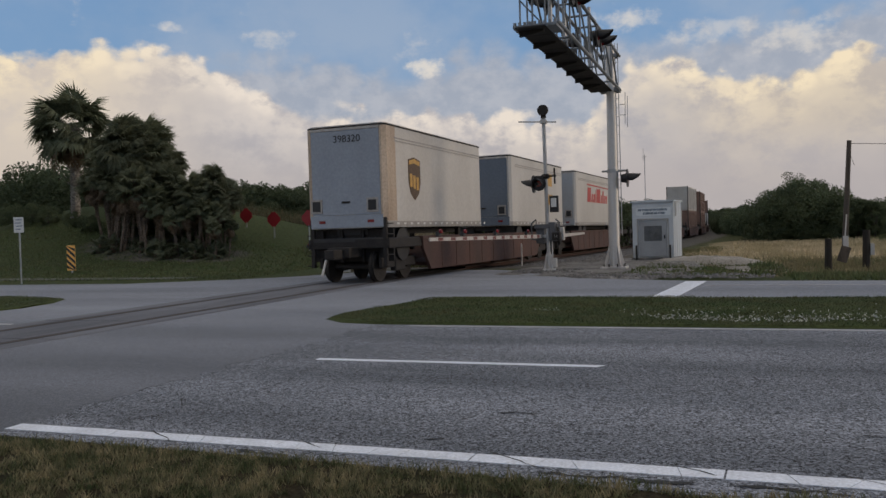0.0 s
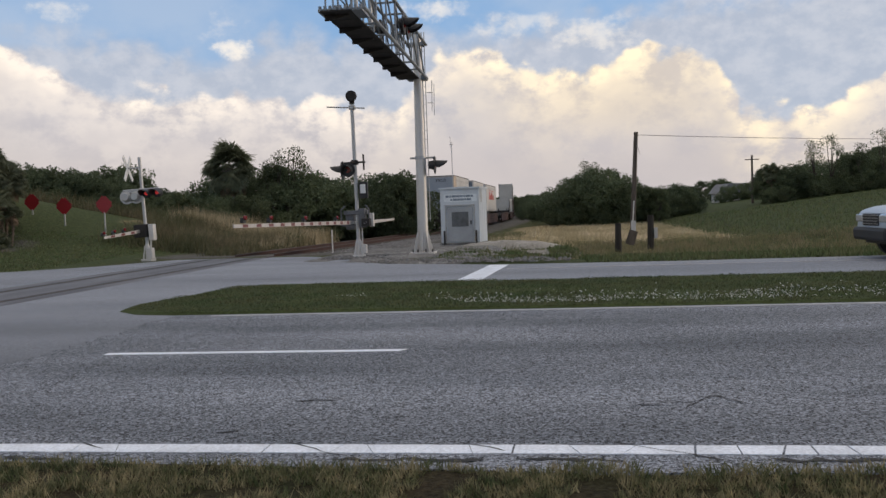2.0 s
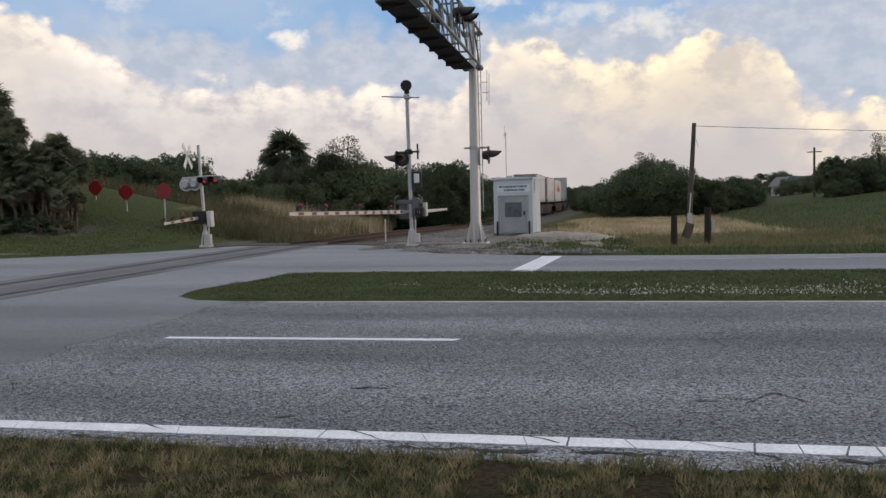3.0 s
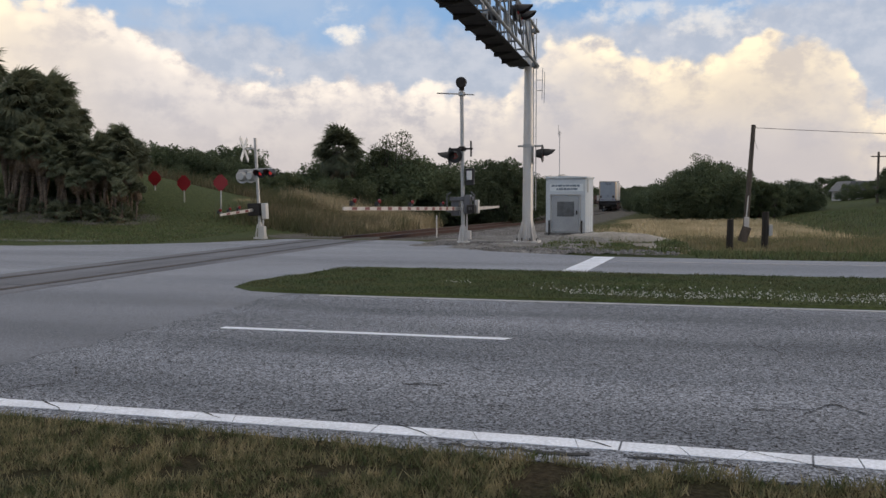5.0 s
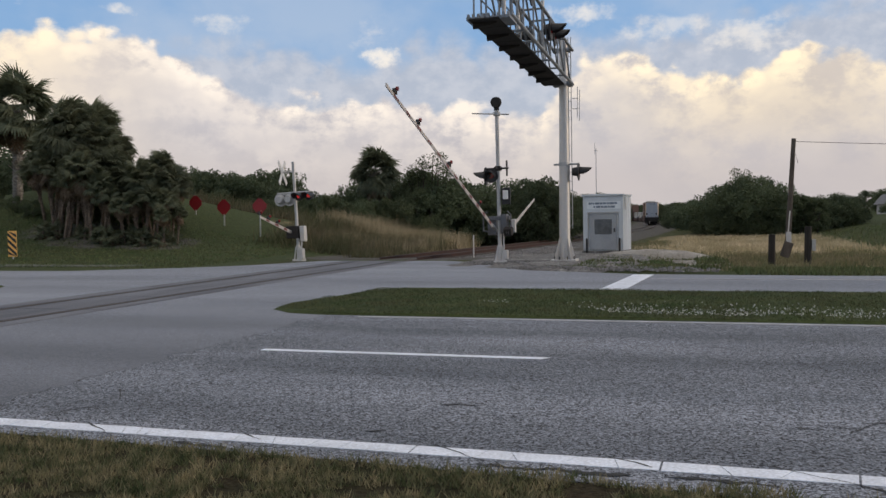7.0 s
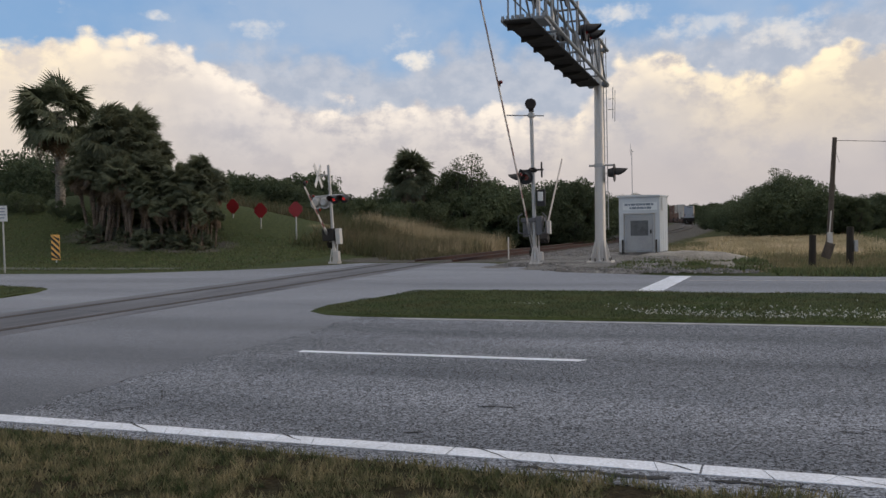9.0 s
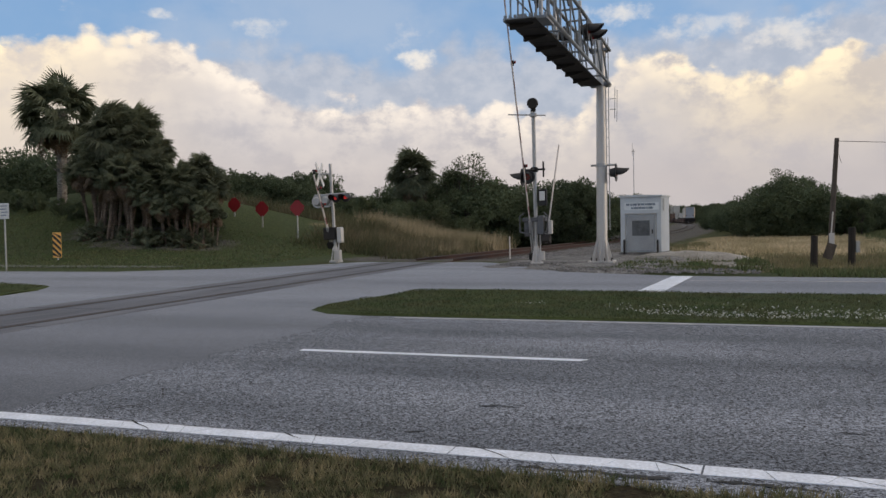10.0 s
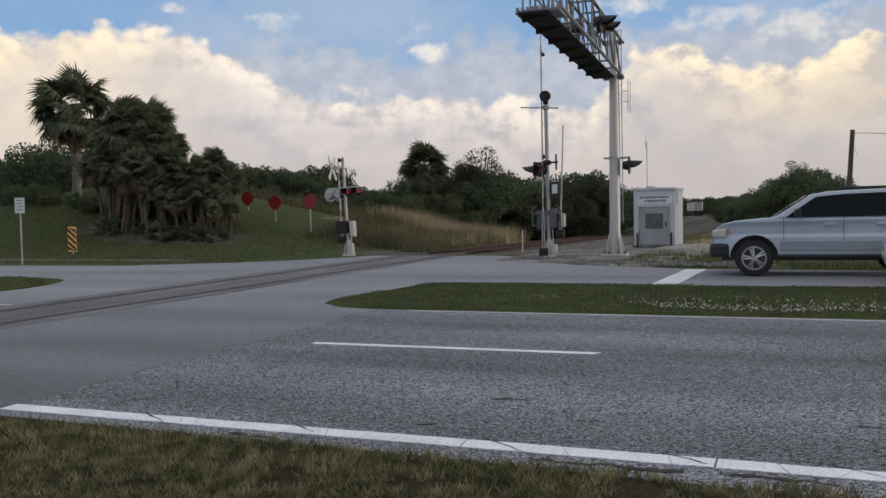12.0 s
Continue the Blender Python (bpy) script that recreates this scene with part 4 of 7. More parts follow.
def signal_pole(name, x, y, h, r, label, lean=0.0):
    root = thing(name, pose(x, y, 0, 0, lean, 0), label, "crossing signal")
    bm = B()
    tube(bm, (0, 0, 0.25), (0, 0, h), r, r * 0.95, seg=18)
    part("pole", bm, "galv", root, smooth=False)
    bm = B()
    for a in range(4):
        c, s = math.cos(a * math.pi / 2 + 0.785), math.sin(a * math.pi / 2 + 0.785)
        tube(bm, (0.19 * c, 0.19 * s, 0.0), (0.09 * c, 0.09 * s, 0.55), 0.03, 0.02, seg=6)
    box(bm, -0.2, 0.2, -0.2, 0.2, -0.1, 0.06, 0.02)
    tube(bm, (0, 0, 0.05), (0, 0, 0.6), r * 1.5, r * 1.15, seg=14)
    part("base", bm, "alum", root)
    return root


def bell_signal():
    p = signal_pole("bell_signal_mast", -6.30, 27.4, 5.15, 0.065, "galvanised crossing signal mast with a bell and flashing lights", lean=-0.6)
    bm = B()
    tube(bm, (0, -0.16, 5.36), (0, -0.05, 5.36), 0.17, 0.19, seg=20)
    tube(bm, (0, -0.05, 5.36), (0, 0.12, 5.36), 0.19, 0.12, seg=20)
    tube(bm, (0, 0, 5.1), (0, 0, 5.2), 0.09, seg=12)
    part("bell", bm, "darksteel", p, "round dark crossing bell")
    bm = B()
    tube(bm, (-0.80, -0.25, 5.02), (0.40, 0.12, 4.96), 0.022, seg=8)
    box(bm, -0.1, 0.1, -0.1, 0.1, 4.92, 5.06, 0.02)
    part("cross_bar", bm, "galv", p)
    bm = B()
    tube(bm, (-0.42, 0, 3.16), (0.36, 0, 3.16), 0.032, seg=10)
    tube(bm, (0.30, 0.0, 2.9), (0.30, 0.0, 3.42), 0.03, seg=8)
    tube(bm, (0, -0.5, 3.16), (0, 0.5, 3.16), 0.03, seg=10)
    box(bm, -0.1, 0.1, -0.1, 0.1, 3.08, 3.24, 0.02)
    part("lamp_bracket", bm, "darksteel", p)
    lamp_head(p, -0.42, 0.0, 2.92, 2, False)
    lamp_head(p, -0.22, -0.1, 2.92, -1, False, 0.24)
    bm = B()
    box(bm, 0.16, 0.33, -0.1, 0.0, 2.12, 2.42, 0.01)
    part("placard", bm, "white", p, "small white placard in a dark frame")
    bm = B()
    box(bm, 0.10, 0.39, -0.03, 0.1, 1.95, 2.5, 0.01)
    part("placard_back", bm, "black", p)
    bm = B()
    box(bm, -0.44, 0.36, -0.12, 0.2, 1.42, 1.56, 0.02)
    box(bm, 0.08, 0.30, -0.2, 0.12, 0.98, 1.62, 0.03)
    box(bm, -0.42, -0.14, 0.05, 0.32, 0.92, 1.5, 0.03)
    part("gate_machine", bm, "machine", p, "grey gate machine housing")
    for x in (-0.5, 0.44):         # bent tube guard on each side of the machine
        bm = B()
        tube(bm, (x, -0.2, 1.06), (x, -0.2, 1.62), 0.024, seg=8)
        tube(bm, (x, -0.2, 1.60), (x * 0.72, -0.16, 1.72), 0.024, seg=8)
        tube(bm, (x, -0.2, 1.08), (x * 0.3, -0.1, 1.0), 0.024, seg=8)
        part("tube_guard", bm, "machine", p)
    bm = B()
    box(bm, 0.42, 0.56, -0.1, 0.1, 1.0, 1.45, 0.02)
    part("relay_box", bm, "alum", p)
    bm = B()
    tube(bm, (0.12, 0.06, 0.1), (0.12, 0.06, 0.98), 0.025, seg=8)
    box(bm, 0.12, 0.28, -0.12, 0.06, 0.12, 0.42, 0.015)
    part("junction_box", bm, "alum", p)


bell_signal()


def crossbuck_signal():
    p = signal_pole("crossbuck_signal_mast", -14.62, 29.1, 3.8, 0.062, "galvanised crossing mast with a white crossbuck sign", lean=-2.6)
    for k, a in enumerate((50, -50)):
        bm = B()
        box(bm, -0.56, 0.56, -0.012, 0.012, -0.085, 0.085, 0.004, m=pose(-0.40, -0.14 - 0.015 * k, 3.40, 0, a, 96))
        part("crossbuck_blade", bm, "white", p, "white crossbuck blade seen edge-on")
    bm = B()
    tube(bm, (-0.40, -0.14, 3.42), (0, 0, 3.42), 0.03, seg=8)
    tube(bm, (-0.75, 0, 2.62), (0.65, 0, 2.62), 0.03, seg=8)
    tube(bm, (0, -0.25, 2.62), (0, 0.25, 2.62), 0.03, seg=8)
    part("lamp_bracket", bm, "galv", p)
    for x, f, lit in ((0.20, -1, True), (0.62, -1, True)):
        lamp_head(p, x, -0.1, 2.45, f, lit, 0.16)
    for x in (-0.62, -0.26):
        bm = B()
        tube(bm, (x, -0.02, 2.38), (x, 0.03, 2.38), 0.26, seg=22)
        tube(bm, (x, -0.16, 2.38), (x, -0.02, 2.38), 0.13, 0.2, seg=16)
        part("lamp_back", bm, "galv", p, "grey back of a crossing lamp")
    bm = B()
    box(bm, -0.38, 0.1, -0.2, 0.24, 0.86, 1.34, 0.03)
    part("gate_machine", bm, "darksteel", p, "dark gate machine housing")
    bm = B()
    box(bm, 0.16, 0.36, -0.15, 0.1, 0.72, 1.32, 0.03)
    box(bm, 0.02, 0.26, -0.2, 0.02, 0.05, 0.45, 0.02)
    tube(bm, (0.16, -0.08, 0.4), (0.2, -0.06, 0.8), 0.03, seg=8)
    part("counter_bracket", bm, "alum", p)


crossbuck_signal()
GATE = gate_arm("long_gate_arm", 11.0, (-6.47, 27.3, 1.16), 25, "long red and white striped crossing gate arm", (2.2, 5.6, 8.4, 10.1), 1.1)
PED = gate_arm("short_gate_arm", 3.3, (-5.93, 27.5, 1.16), 1, "short white crossing gate arm beside the mast", (), 0.5)
LEFT_GATE = gate_arm("side_gate_arm", 2.8, (-14.85, 29.0, 1.08), 7, "red and white striped gate arm with lamps", (1.2, 1.9, 2.6), 0.6)


def cantilever():
    root = thing("signal_cantilever", pose(-4.26, 28.34, 0), "tall galvanised mast with a truss arm of signal lights", "signal mast")
    bm = B()
    tube(bm, (0, 0, 0.1), (0.03, 0, 7.45), 0.185, 0.142, seg=28)
    part("mast", bm, "alum", root, "pale cylindrical steel mast", smooth=False)
    bm = B()
    tube(bm, (0.03, 0, 7.45), (0.03, 0, 7.52), 0.15, 0.1, seg=20)
    part("mast_cap", bm, "truss", root)
    bm = B()
    box(bm, -0.42, 0.42, -0.42, 0.42, -0.06, 0.06, 0.01)
    part("base_plate", bm, "alum", root, "square steel base on anchor bolts")
    for a in range(8):
        bm = B()
        prism(bm, [(0.17, 0.06), (0.36, 0.06), (0.19, 0.75), (0.17, 0.75)], -0.012, 0.012, m=pose(0, 0, 0, 0, 0, a * 45) @ Matrix(((1, 0, 0, 0), (0, 0, 1, 0), (0, 1, 0, 0), (0, 0, 0, 1))))
        part("base_rib", bm, "alum", root)
    for a in range(8):
        bm = B()
        c, s = math.cos(a * math.pi / 4 + 0.39) * 0.36, math.sin(a * math.pi / 4 + 0.39) * 0.36
        tube(bm, (c, s, 0.05), (c, s, 0.16), 0.022, seg=6)
        part("anchor_bolt", bm, "darksteel", root)
    # truss arm, over the far lanes, along -Y
    L, zb, zt, hw = 9.9, 6.0, 7.15, 0.30
    ax = lambda k: 0.002 * k
    for name, x, z, r in (("lower_chord", -hw, zb, 0.05), ("lower_chord", hw, zb, 0.05), ("upper_chord", hw, zt, 0.05), ("upper_chord", -hw, zt, 0.05)):
        bm = B()
        tube(bm, (x + ax(0), 0.25, z), (x + ax(L), -L, z + 0.06), r, seg=10)
        part(name, bm, "truss", root)
    n = 7
    for i in range(n):
        y0, y1 = -0.35 - (L - 0.5) * i / n, -0.35 - (L - 0.5) * (i + 1) / n
        for x in (-hw, hw):
            bm = B()
            tube(bm, (x + ax(-y0), y0, zb), (x + ax(-y1), y1, zt), 0.026, seg=7)
            tube(bm, (x + ax(-y1), y1, zb), (x + ax(-y1), y1, zt), 0.024, seg=7)
            part("truss_brace", bm, "truss", root)
        bm = B()
        tube(bm, (-hw + ax(-y1), y1, zt), (hw + ax(-y1), y1, zt), 0.03, seg=7)
        part("cross_strut", bm, "truss", root)
        bm = B()
        tube(bm, (-hw + ax(-y1), y1, zb), (hw + ax(-y1), y1, zb), 0.03, seg=7)
        part("cross_strut", bm, "truss", root)
        bm = B()                                   # bearers under the walkway
        prism(bm, [(-0.36, 0), (0.2, 0), (0.2, -0.05), (-0.26, -0.14), (-0.36, -0.14)], -0.03, 0.03, m=pose(ax(-y1) - 0.25, y1, zb - 0.05, 90, 0, 0))
        part("walkway_bearer", bm, "darksteel", root)
    for k in range(12):                            # walkway grating panels
        y0, y1 = -0.1 - 0.83 * k, -0.1 - 0.83 * (k + 1) + 0.02
        bm = B()
        box(bm, -0.62, 0.08, y1, y0, zb - 0.06, zb - 0.02, 0.006)
        part("walkway_panel", bm, "darksteel", root, "dark steel walkway grating")
    bm = B()
    box(bm, -0.68, 0.32, -L - 0.1, -L + 0.7, zb - 0.05, zb + 0.02)
    for j in range(9):
        box(bm, -0.66 + 0.115 * j, -0.60 + 0.115 * j, -L - 0.13, -L - 0.07, zb - 0.04, zb + 0.08)
    part("end_platform", bm, "truss", root)
    for x, y in ((-0.55, -L), (0.45, -L), (-0.55, -L + 0.7), (-0.55, -7.2), (-0.55, -5.0), (-0.55, -2.6)):
        bm = B()
        tube(bm, (x + ax(-y), y, zb), (x + ax(-y), y, zb + 1.15), 0.022, seg=7)
        part("rail_post", bm, "truss", root)
    bm = B()
    tube(bm, (-0.55, 0, zb + 1.1), (-0.55 + ax(L), -L, zb + 1.1), 0.022, seg=7)
    tube(bm, (-0.55, 0, zb + 0.6), (-0.55 + ax(L), -L, zb + 0.6), 0.018, seg=7)
    part("hand_rail", bm, "truss", root)
    bm = B()
    box(bm, -0.34, 0.32, -0.1, 0.30, zb - 0.08, zb + 0.08, 0.02)
    part("clamp", bm, "truss", root)
    bm = B()
    box(bm, -0.34, 0.26, -0.1, 0.26, zt - 0.08, zt + 0.04, 0.02)
    part("clamp", bm, "truss", root)
    for y, z in ((-9.6, zb + 0.85), (-8.0, zb + 1.0), (-4.4, zb + 0.72)):
        bm = B()
        tube(bm, (0.1, y, zb), (0.1, y, zb + 1.7), 0.05, seg=10)
        part("lamp_post", bm, "galv", root)
        lamp_head(root, -0.35, y, z, 2, False)
        lamp_head(root, 0.42, y + 0.15, z, 0, False)
        lamp_head(root, 0.42, y - 0.55, z + 0.02, 0, False)
    # lamps on the mast
    bm = B()
    tube(bm, (-0.34, 0, 3.28), (0.5, 0, 3.28), 0.035, seg=8)
    tube(bm, (0.015, 0, 3.22), (0.015, 0, 3.34), 0.185, seg=24)
    part("lamp_bracket", bm, "galv", root)
    lamp_head(root, 0.50, 0.0, 3.02, 0, False, 0.30)
    # ladder
    for x in (0.18, 0.27):
        bm = B()
        tube(bm, (x, 0.05, 1.1), (x, 0.05, 7.55), 0.016, seg=6)
        part("ladder_rail", bm, "galv", root)
    for k in range(21):
        bm = B()
        tube(bm, (0.18, 0.05, 1.2 + 0.3 * k), (0.27, 0.05, 1.2 + 0.3 * k), 0.010, seg=5)
        part("rung", bm, "galv", root)
    bm = B()
    for dx, a in ((0.46, 0.0), (0.53, -0.12)):
        tube(bm, (dx, 0.1, 4.85 + a), (dx + 0.02, 0.1, 5.9 + a), 0.012, seg=5)
    tube(bm, (0.3, 0.1, 5.15), (0.5, 0.1, 5.15), 0.012, seg=5)
    tube(bm, (0.3, 0.1, 5.5), (0.5, 0.1, 5.5), 0.012, seg=5)
    part("antenna", bm, "galv", root, "thin twin rod antenna")


cantilever()


def signal_hut():
    root = thing("signal_hut", pose(-3.44, 34.65, 0.0, 0, 0, -8), "white sheet metal signal equipment hut on a gravel pad", "equipment hut")
    w, d, h = 0.82, 0.72, 2.32
    bm = B()
    box(bm, -w, w, -d, d, 0.12, h, 0.02)
    part("body", bm, "hutpaint", root)
    for k in range(7):
        bm = B()
        x = -w + 0.02 + k * (2 * w - 0.04) / 6
        if abs(x) > 0.62:
            box(bm, x - 0.012, x + 0.012, -d - 0.012, -d + 0.01, 0.14, h - 0.02)
            part("wall_rib", bm, "hutpaint", root)
    bm = B()
    prism(bm, [(-w - 0.04, 0), (w + 0.04, 0), (w + 0.04, 0.06), (0, 0.09), (-w - 0.04, 0.06)], -d - 0.06, d + 0.06, m=Matrix.Translation((0, 0, h)) @ SIDE)
    part("roof", bm, "hutpaint", root, "shallow white metal roof")
    bm = B()
    box(bm, -0.66, 0.72, -d - 0.006, -d + 0.004, 1.80, 2.10)
    part("sign_panel", bm, "hutsign", root, "pale panel with two lines of grey lettering")
    for k in range(4):
        bm = B()
        y = -d + 0.2 + 0.37 * k
        box(bm, w - 0.01, w + 0.014, y - 0.014, y + 0.014, 0.14, h - 0.02)
        part("side_rib", bm, "hutpaint", root)
    bm = B()
    box(bm, -0.55, 0.55, -d - 0.03, -d + 0.01, 0.16, 1.58, 0.01)
    door = part("door", bm, "hutdoor", root, "grey metal door with a louvred vent")
    bm = B()
    box(bm, -0.34, 0.36, -d - 0.045, -d - 0.028, 0.78, 1.38, 0.004)
    part("vent", bm, "grille", door, "grey louvred vent")
    for k in range(9):
        bm = B()
        box(bm, -0.32, 0.34, -d - 0.06, -d - 0.046, 0.81 + 0.06 * k, 0.835 + 0.06 * k)
        part("louvre", bm, "grille", door)
    for x in (-0.62, 0.59):
        bm = B()
        box(bm, x, x + 0.035, -d - 0.05, -d - 0.004, 0.14, 1.64)
        part("door_jamb", bm, "galv", root)
    bm = B()
    box(bm, -0.62, 0.625, -d - 0.07, -d - 0.004, 1.64, 1.68)
    part("door_head", bm, "galv", root)
    bm = B()
    box(bm, 0.44, 0.49, -d - 0.07, -d - 0.03, 0.86, 1.02, 0.01)
    part("handle", bm, "darksteel", door)
    for r, (z, cuts) in enumerate(((1.98, 8), (1.84, 6))):
        x = -0.58 + 0.2 * r
        for c in range(cuts):
            l = (0.16, 0.1, 0.2, 0.13)[(c + r) % 4]
            bm = B()
            box(bm, x, x + l - 0.025, -d - 0.012, -d + 0.004, z, z + 0.085)
            part("lettering_bar", bm, "greybar", root)
            x += l
    for x in (-0.68, 0.66):
        bm = B()
        box(bm, x, x + 0.05, -d - 0.14, -d - 0.04, -0.05, 0.62, 0.01)
        part("bollard", bm, "darksteel", root)
    bm = B()
    box(bm, -w - 0.06, w + 0.06, -d - 0.06, d + 0.06, -0.1, 0.12, 0.02)
    part("footing", bm, "gravel", root)
    bm = B()
    tube(bm, (-0.52, 0.3, h), (-0.52, 0.3, h + 2.0), 0.016, seg=6)
    tube(bm, (-0.62, 0.3, h + 1.9), (-0.44, 0.3, h + 1.9), 0.01, seg=5)
    tube(bm, (-0.57, 0.3, h + 1.75), (-0.57, 0.3, h + 2.25), 0.008, seg=5)
    part("antenna", bm, "galv", root, "thin whip antenna on the roof")
    bm = B()
    tube(bm, (w + 0.05, -0.55, 1.75), (w + 0.05, -0.55, h - 0.05), 0.02, seg=8)
    part("side_conduit", bm, "galv", root)


signal_hut()

# ---- signs and posts ----


def red_diamond(x, y, z):
    root = thing("red_diamond_marker", pose(x, y, ground_z(x, y)), "red diamond end marker on a thin steel post", "road sign", group="red diamond markers")
    h = z - ground_z(x, y)
    bm = B()
    box(bm, -0.03, 0.03, -0.02, 0.02, -0.3, h, 0.005)
    part("post", bm, "galv", root)
    bm = B()
    box(bm, -0.33, 0.33, -0.03, -0.022, -0.33, 0.33, m=pose(0, 0, h, 0, 45, 0))
    bmesh.ops.bevel(bm, geom=[e for e in bm.edges if abs(e.calc_length() - 0.008) < 1e-3], offset=0.09, segments=4, affect="EDGES")
    part("plate", bm, "signred", root)


for x, y, z in ((-24.95, 38, 2.58), (-22.67, 37, 2.30), (-20.1, 36, 2.28)):
    red_diamond(x, y, z)


def chevron_marker():
    x, y = -27.3, 28.1
    root = thing("striped_marker", pose(x, y, ground_z(x, y)), "amber and black striped object marker on a short post", "road sign")
    bm = B()
    box(bm, -0.03, 0.03, 0.01, 0.05, -0.2, 0.9, 0.005)
    part("post", bm, "galv", root)
    bm = B()
    box(bm, -0.23, 0.23, -0.01, 0.01, 0.12, 1.2, 0.006)
    plate = part("plate", bm, "yellow", root)
    for k in range(5):
        bm = B()
        zc = -0.12 + 0.26 * k
        pts = []
        for xx, zz in ((-0.22, zc + 0.34), (0.22, zc), (0.22, zc + 0.13), (-0.22, zc + 0.47)):
            pts.append((xx, min(1.19, max(0.13, zz))))
        prism(bm, pts, 0.011, 0.016, m=SIDE)
        part("stripe", bm, "black", plate)


chevron_marker()


def white_sign():
    x, y = -25.6, 23.85
    root = thing("white_notice_sign", pose(x, y, ground_z(x, y), 0, 0, 12), "small white notice sign on a steel post", "road sign")
    bm = B()
    box(bm, -0.025, 0.025, -0.02, 0.02, -0.2, 2.5, 0.005)
    part("post", bm, "galv", root)
    bm = B()
    box(bm, -0.20, 0.20, -0.035, -0.022, 1.92, 2.5, 0.004)
    plate = part("plate", bm, "white", root)
    for k, (a, b) in enumerate(((-0.13, 0.13), (-0.15, 0.10), (-0.10, 0.14), (-0.12, 0.08))):
        bm = B()
        box(bm, a, b, -0.042, -0.034, 2.38 - 0.115 * k, 2.415 - 0.115 * k)
        part("lettering_bar", bm, "greybar", plate)


white_sign()


def wooden_pole():
    x, y = 3.55, 36.3
    root = thing("utility_pole", pose(x, y, 0), "leaning weathered wooden utility pole with a wire", "utility pole")
    bm = B()
    tube(bm, (0, 0, -0.5), (0.28, 0, 4.5), 0.115, 0.085, seg=14)
    part("pole", bm, "wood", root)
    bm = B()
    box(bm, -0.03, 0.16, -0.26, -0.1, 0.1, 0.75, 0.02)
    tube(bm, (0.05, -0.13, 0.7), (0.12, -0.12, 1.6), 0.025, seg=8)
    part("meter_box", bm, "alum", root, "grey meter box with a conduit")
    bm = B()
    prev = Vector((0.27, 0, 4.38))
    for k in range(1, 21):
        t = k / 20
        p = Vector((0.27 + 46 * t, 40 * t, 4.38 + 1.9 * t - 4 * 0.45 * t * (1 - t)))
        tube(bm, prev, p, 0.012, seg=5, caps=False)
        prev = p
    part("wire", bm, "wire", root, "sagging overhead wire")
    bm = B()
    tube(bm, (0.24, 0, 4.2), (0.42, -0.2, 3.5), 0.008, seg=5)
    part("guy_wire", bm, "wire", root)


wooden_pole()


def far_pole(x, y, h):
    root = thing("utility_pole", pose(x, y, ground_z(x, y)), "far thin wooden utility pole on the rise", "utility pole")
    bm = B()
    tube(bm, (0, 0, -0.4), (0, 0, h), 0.13, 0.1, seg=10)
    part("pole", bm, "wood", root)
    bm = B()
    box(bm, -0.7, 0.7, -0.05, 0.05, h - 0.5, h - 0.4, 0.01)
    part("cross_arm", bm, "wood", root)


far_pole(21.2, 90.0, 5.0)


def stub_post(x, y, h, board):
    z = ground_z(x, y)
    root = thing("stub_post", pose(x, y, z), "short dark weathered stub post" + (" with a tilted grey board" if board else ""), "post")
    bm = B()
    tube(bm, (0, 0, -0.3), (0.02, 0, h), 0.13, 0.115, seg=12)
    part("post", bm, "darkwood", root)
    bm = B()
    if board:
        box(bm, 0.1, 0.42, -0.2, -0.17, 0.45, 1.0, 0.005, m=pose(0.05, 0, 0, 0, 18, -10))
    else:
        box(bm, 0.14, 0.26, -0.08, 0.08, 0.55, 0.95, 0.01)
    part("board", bm, "galv" if not board else "wood", root)


stub_post(2.62, 32.0, 1.15, True)
stub_post(3.82, 32.0, 1.42, False)


def white_stake(x, y):
    root = thing("marker_stake", pose(x, y, ground_z(x, y)), "thin pale marker stake beside the rails", "stake")
    bm = B()
    box(bm, -0.025, 0.025, -0.025, 0.025, -0.2, 0.95, 0.01)
    part("stake", bm, "alum", root)


white_stake(-9.0, 34.2)

# ---- plants ----


def unit(rng, n):
    v = rng.normal(size=(n, 3))
    return v / np.linalg.norm(v, axis=1)[:, None]


def leaf_quads(rng, centres, size, flat=0.0):
    """Leaf shapes (pointed quads) at the centres, turned at random."""
    n = len(centres)
    a = unit(rng, n)
    a[:, 2] *= 1 - flat
    b = np.cross(a, unit(rng, n))
    b /= np.linalg.norm(b, axis=1)[:, None] + 1e-9
    s = size * rng.uniform(0.6, 1.4, n)[:, None]
    v = np.stack([centres - a * s, centres + b * s * 0.45, centres + a * s, centres - b * s * 0.45], 1).reshape(-1, 3)
    f = np.arange(4 * n).reshape(-1, 4)
    return v, f


def array_mesh(name, v, f, mat):
    me = bpy.data.meshes.new(name)
    me.from_pydata(v.tolist(), [], f.tolist())
    me.materials.append(MAT[mat])
    return me


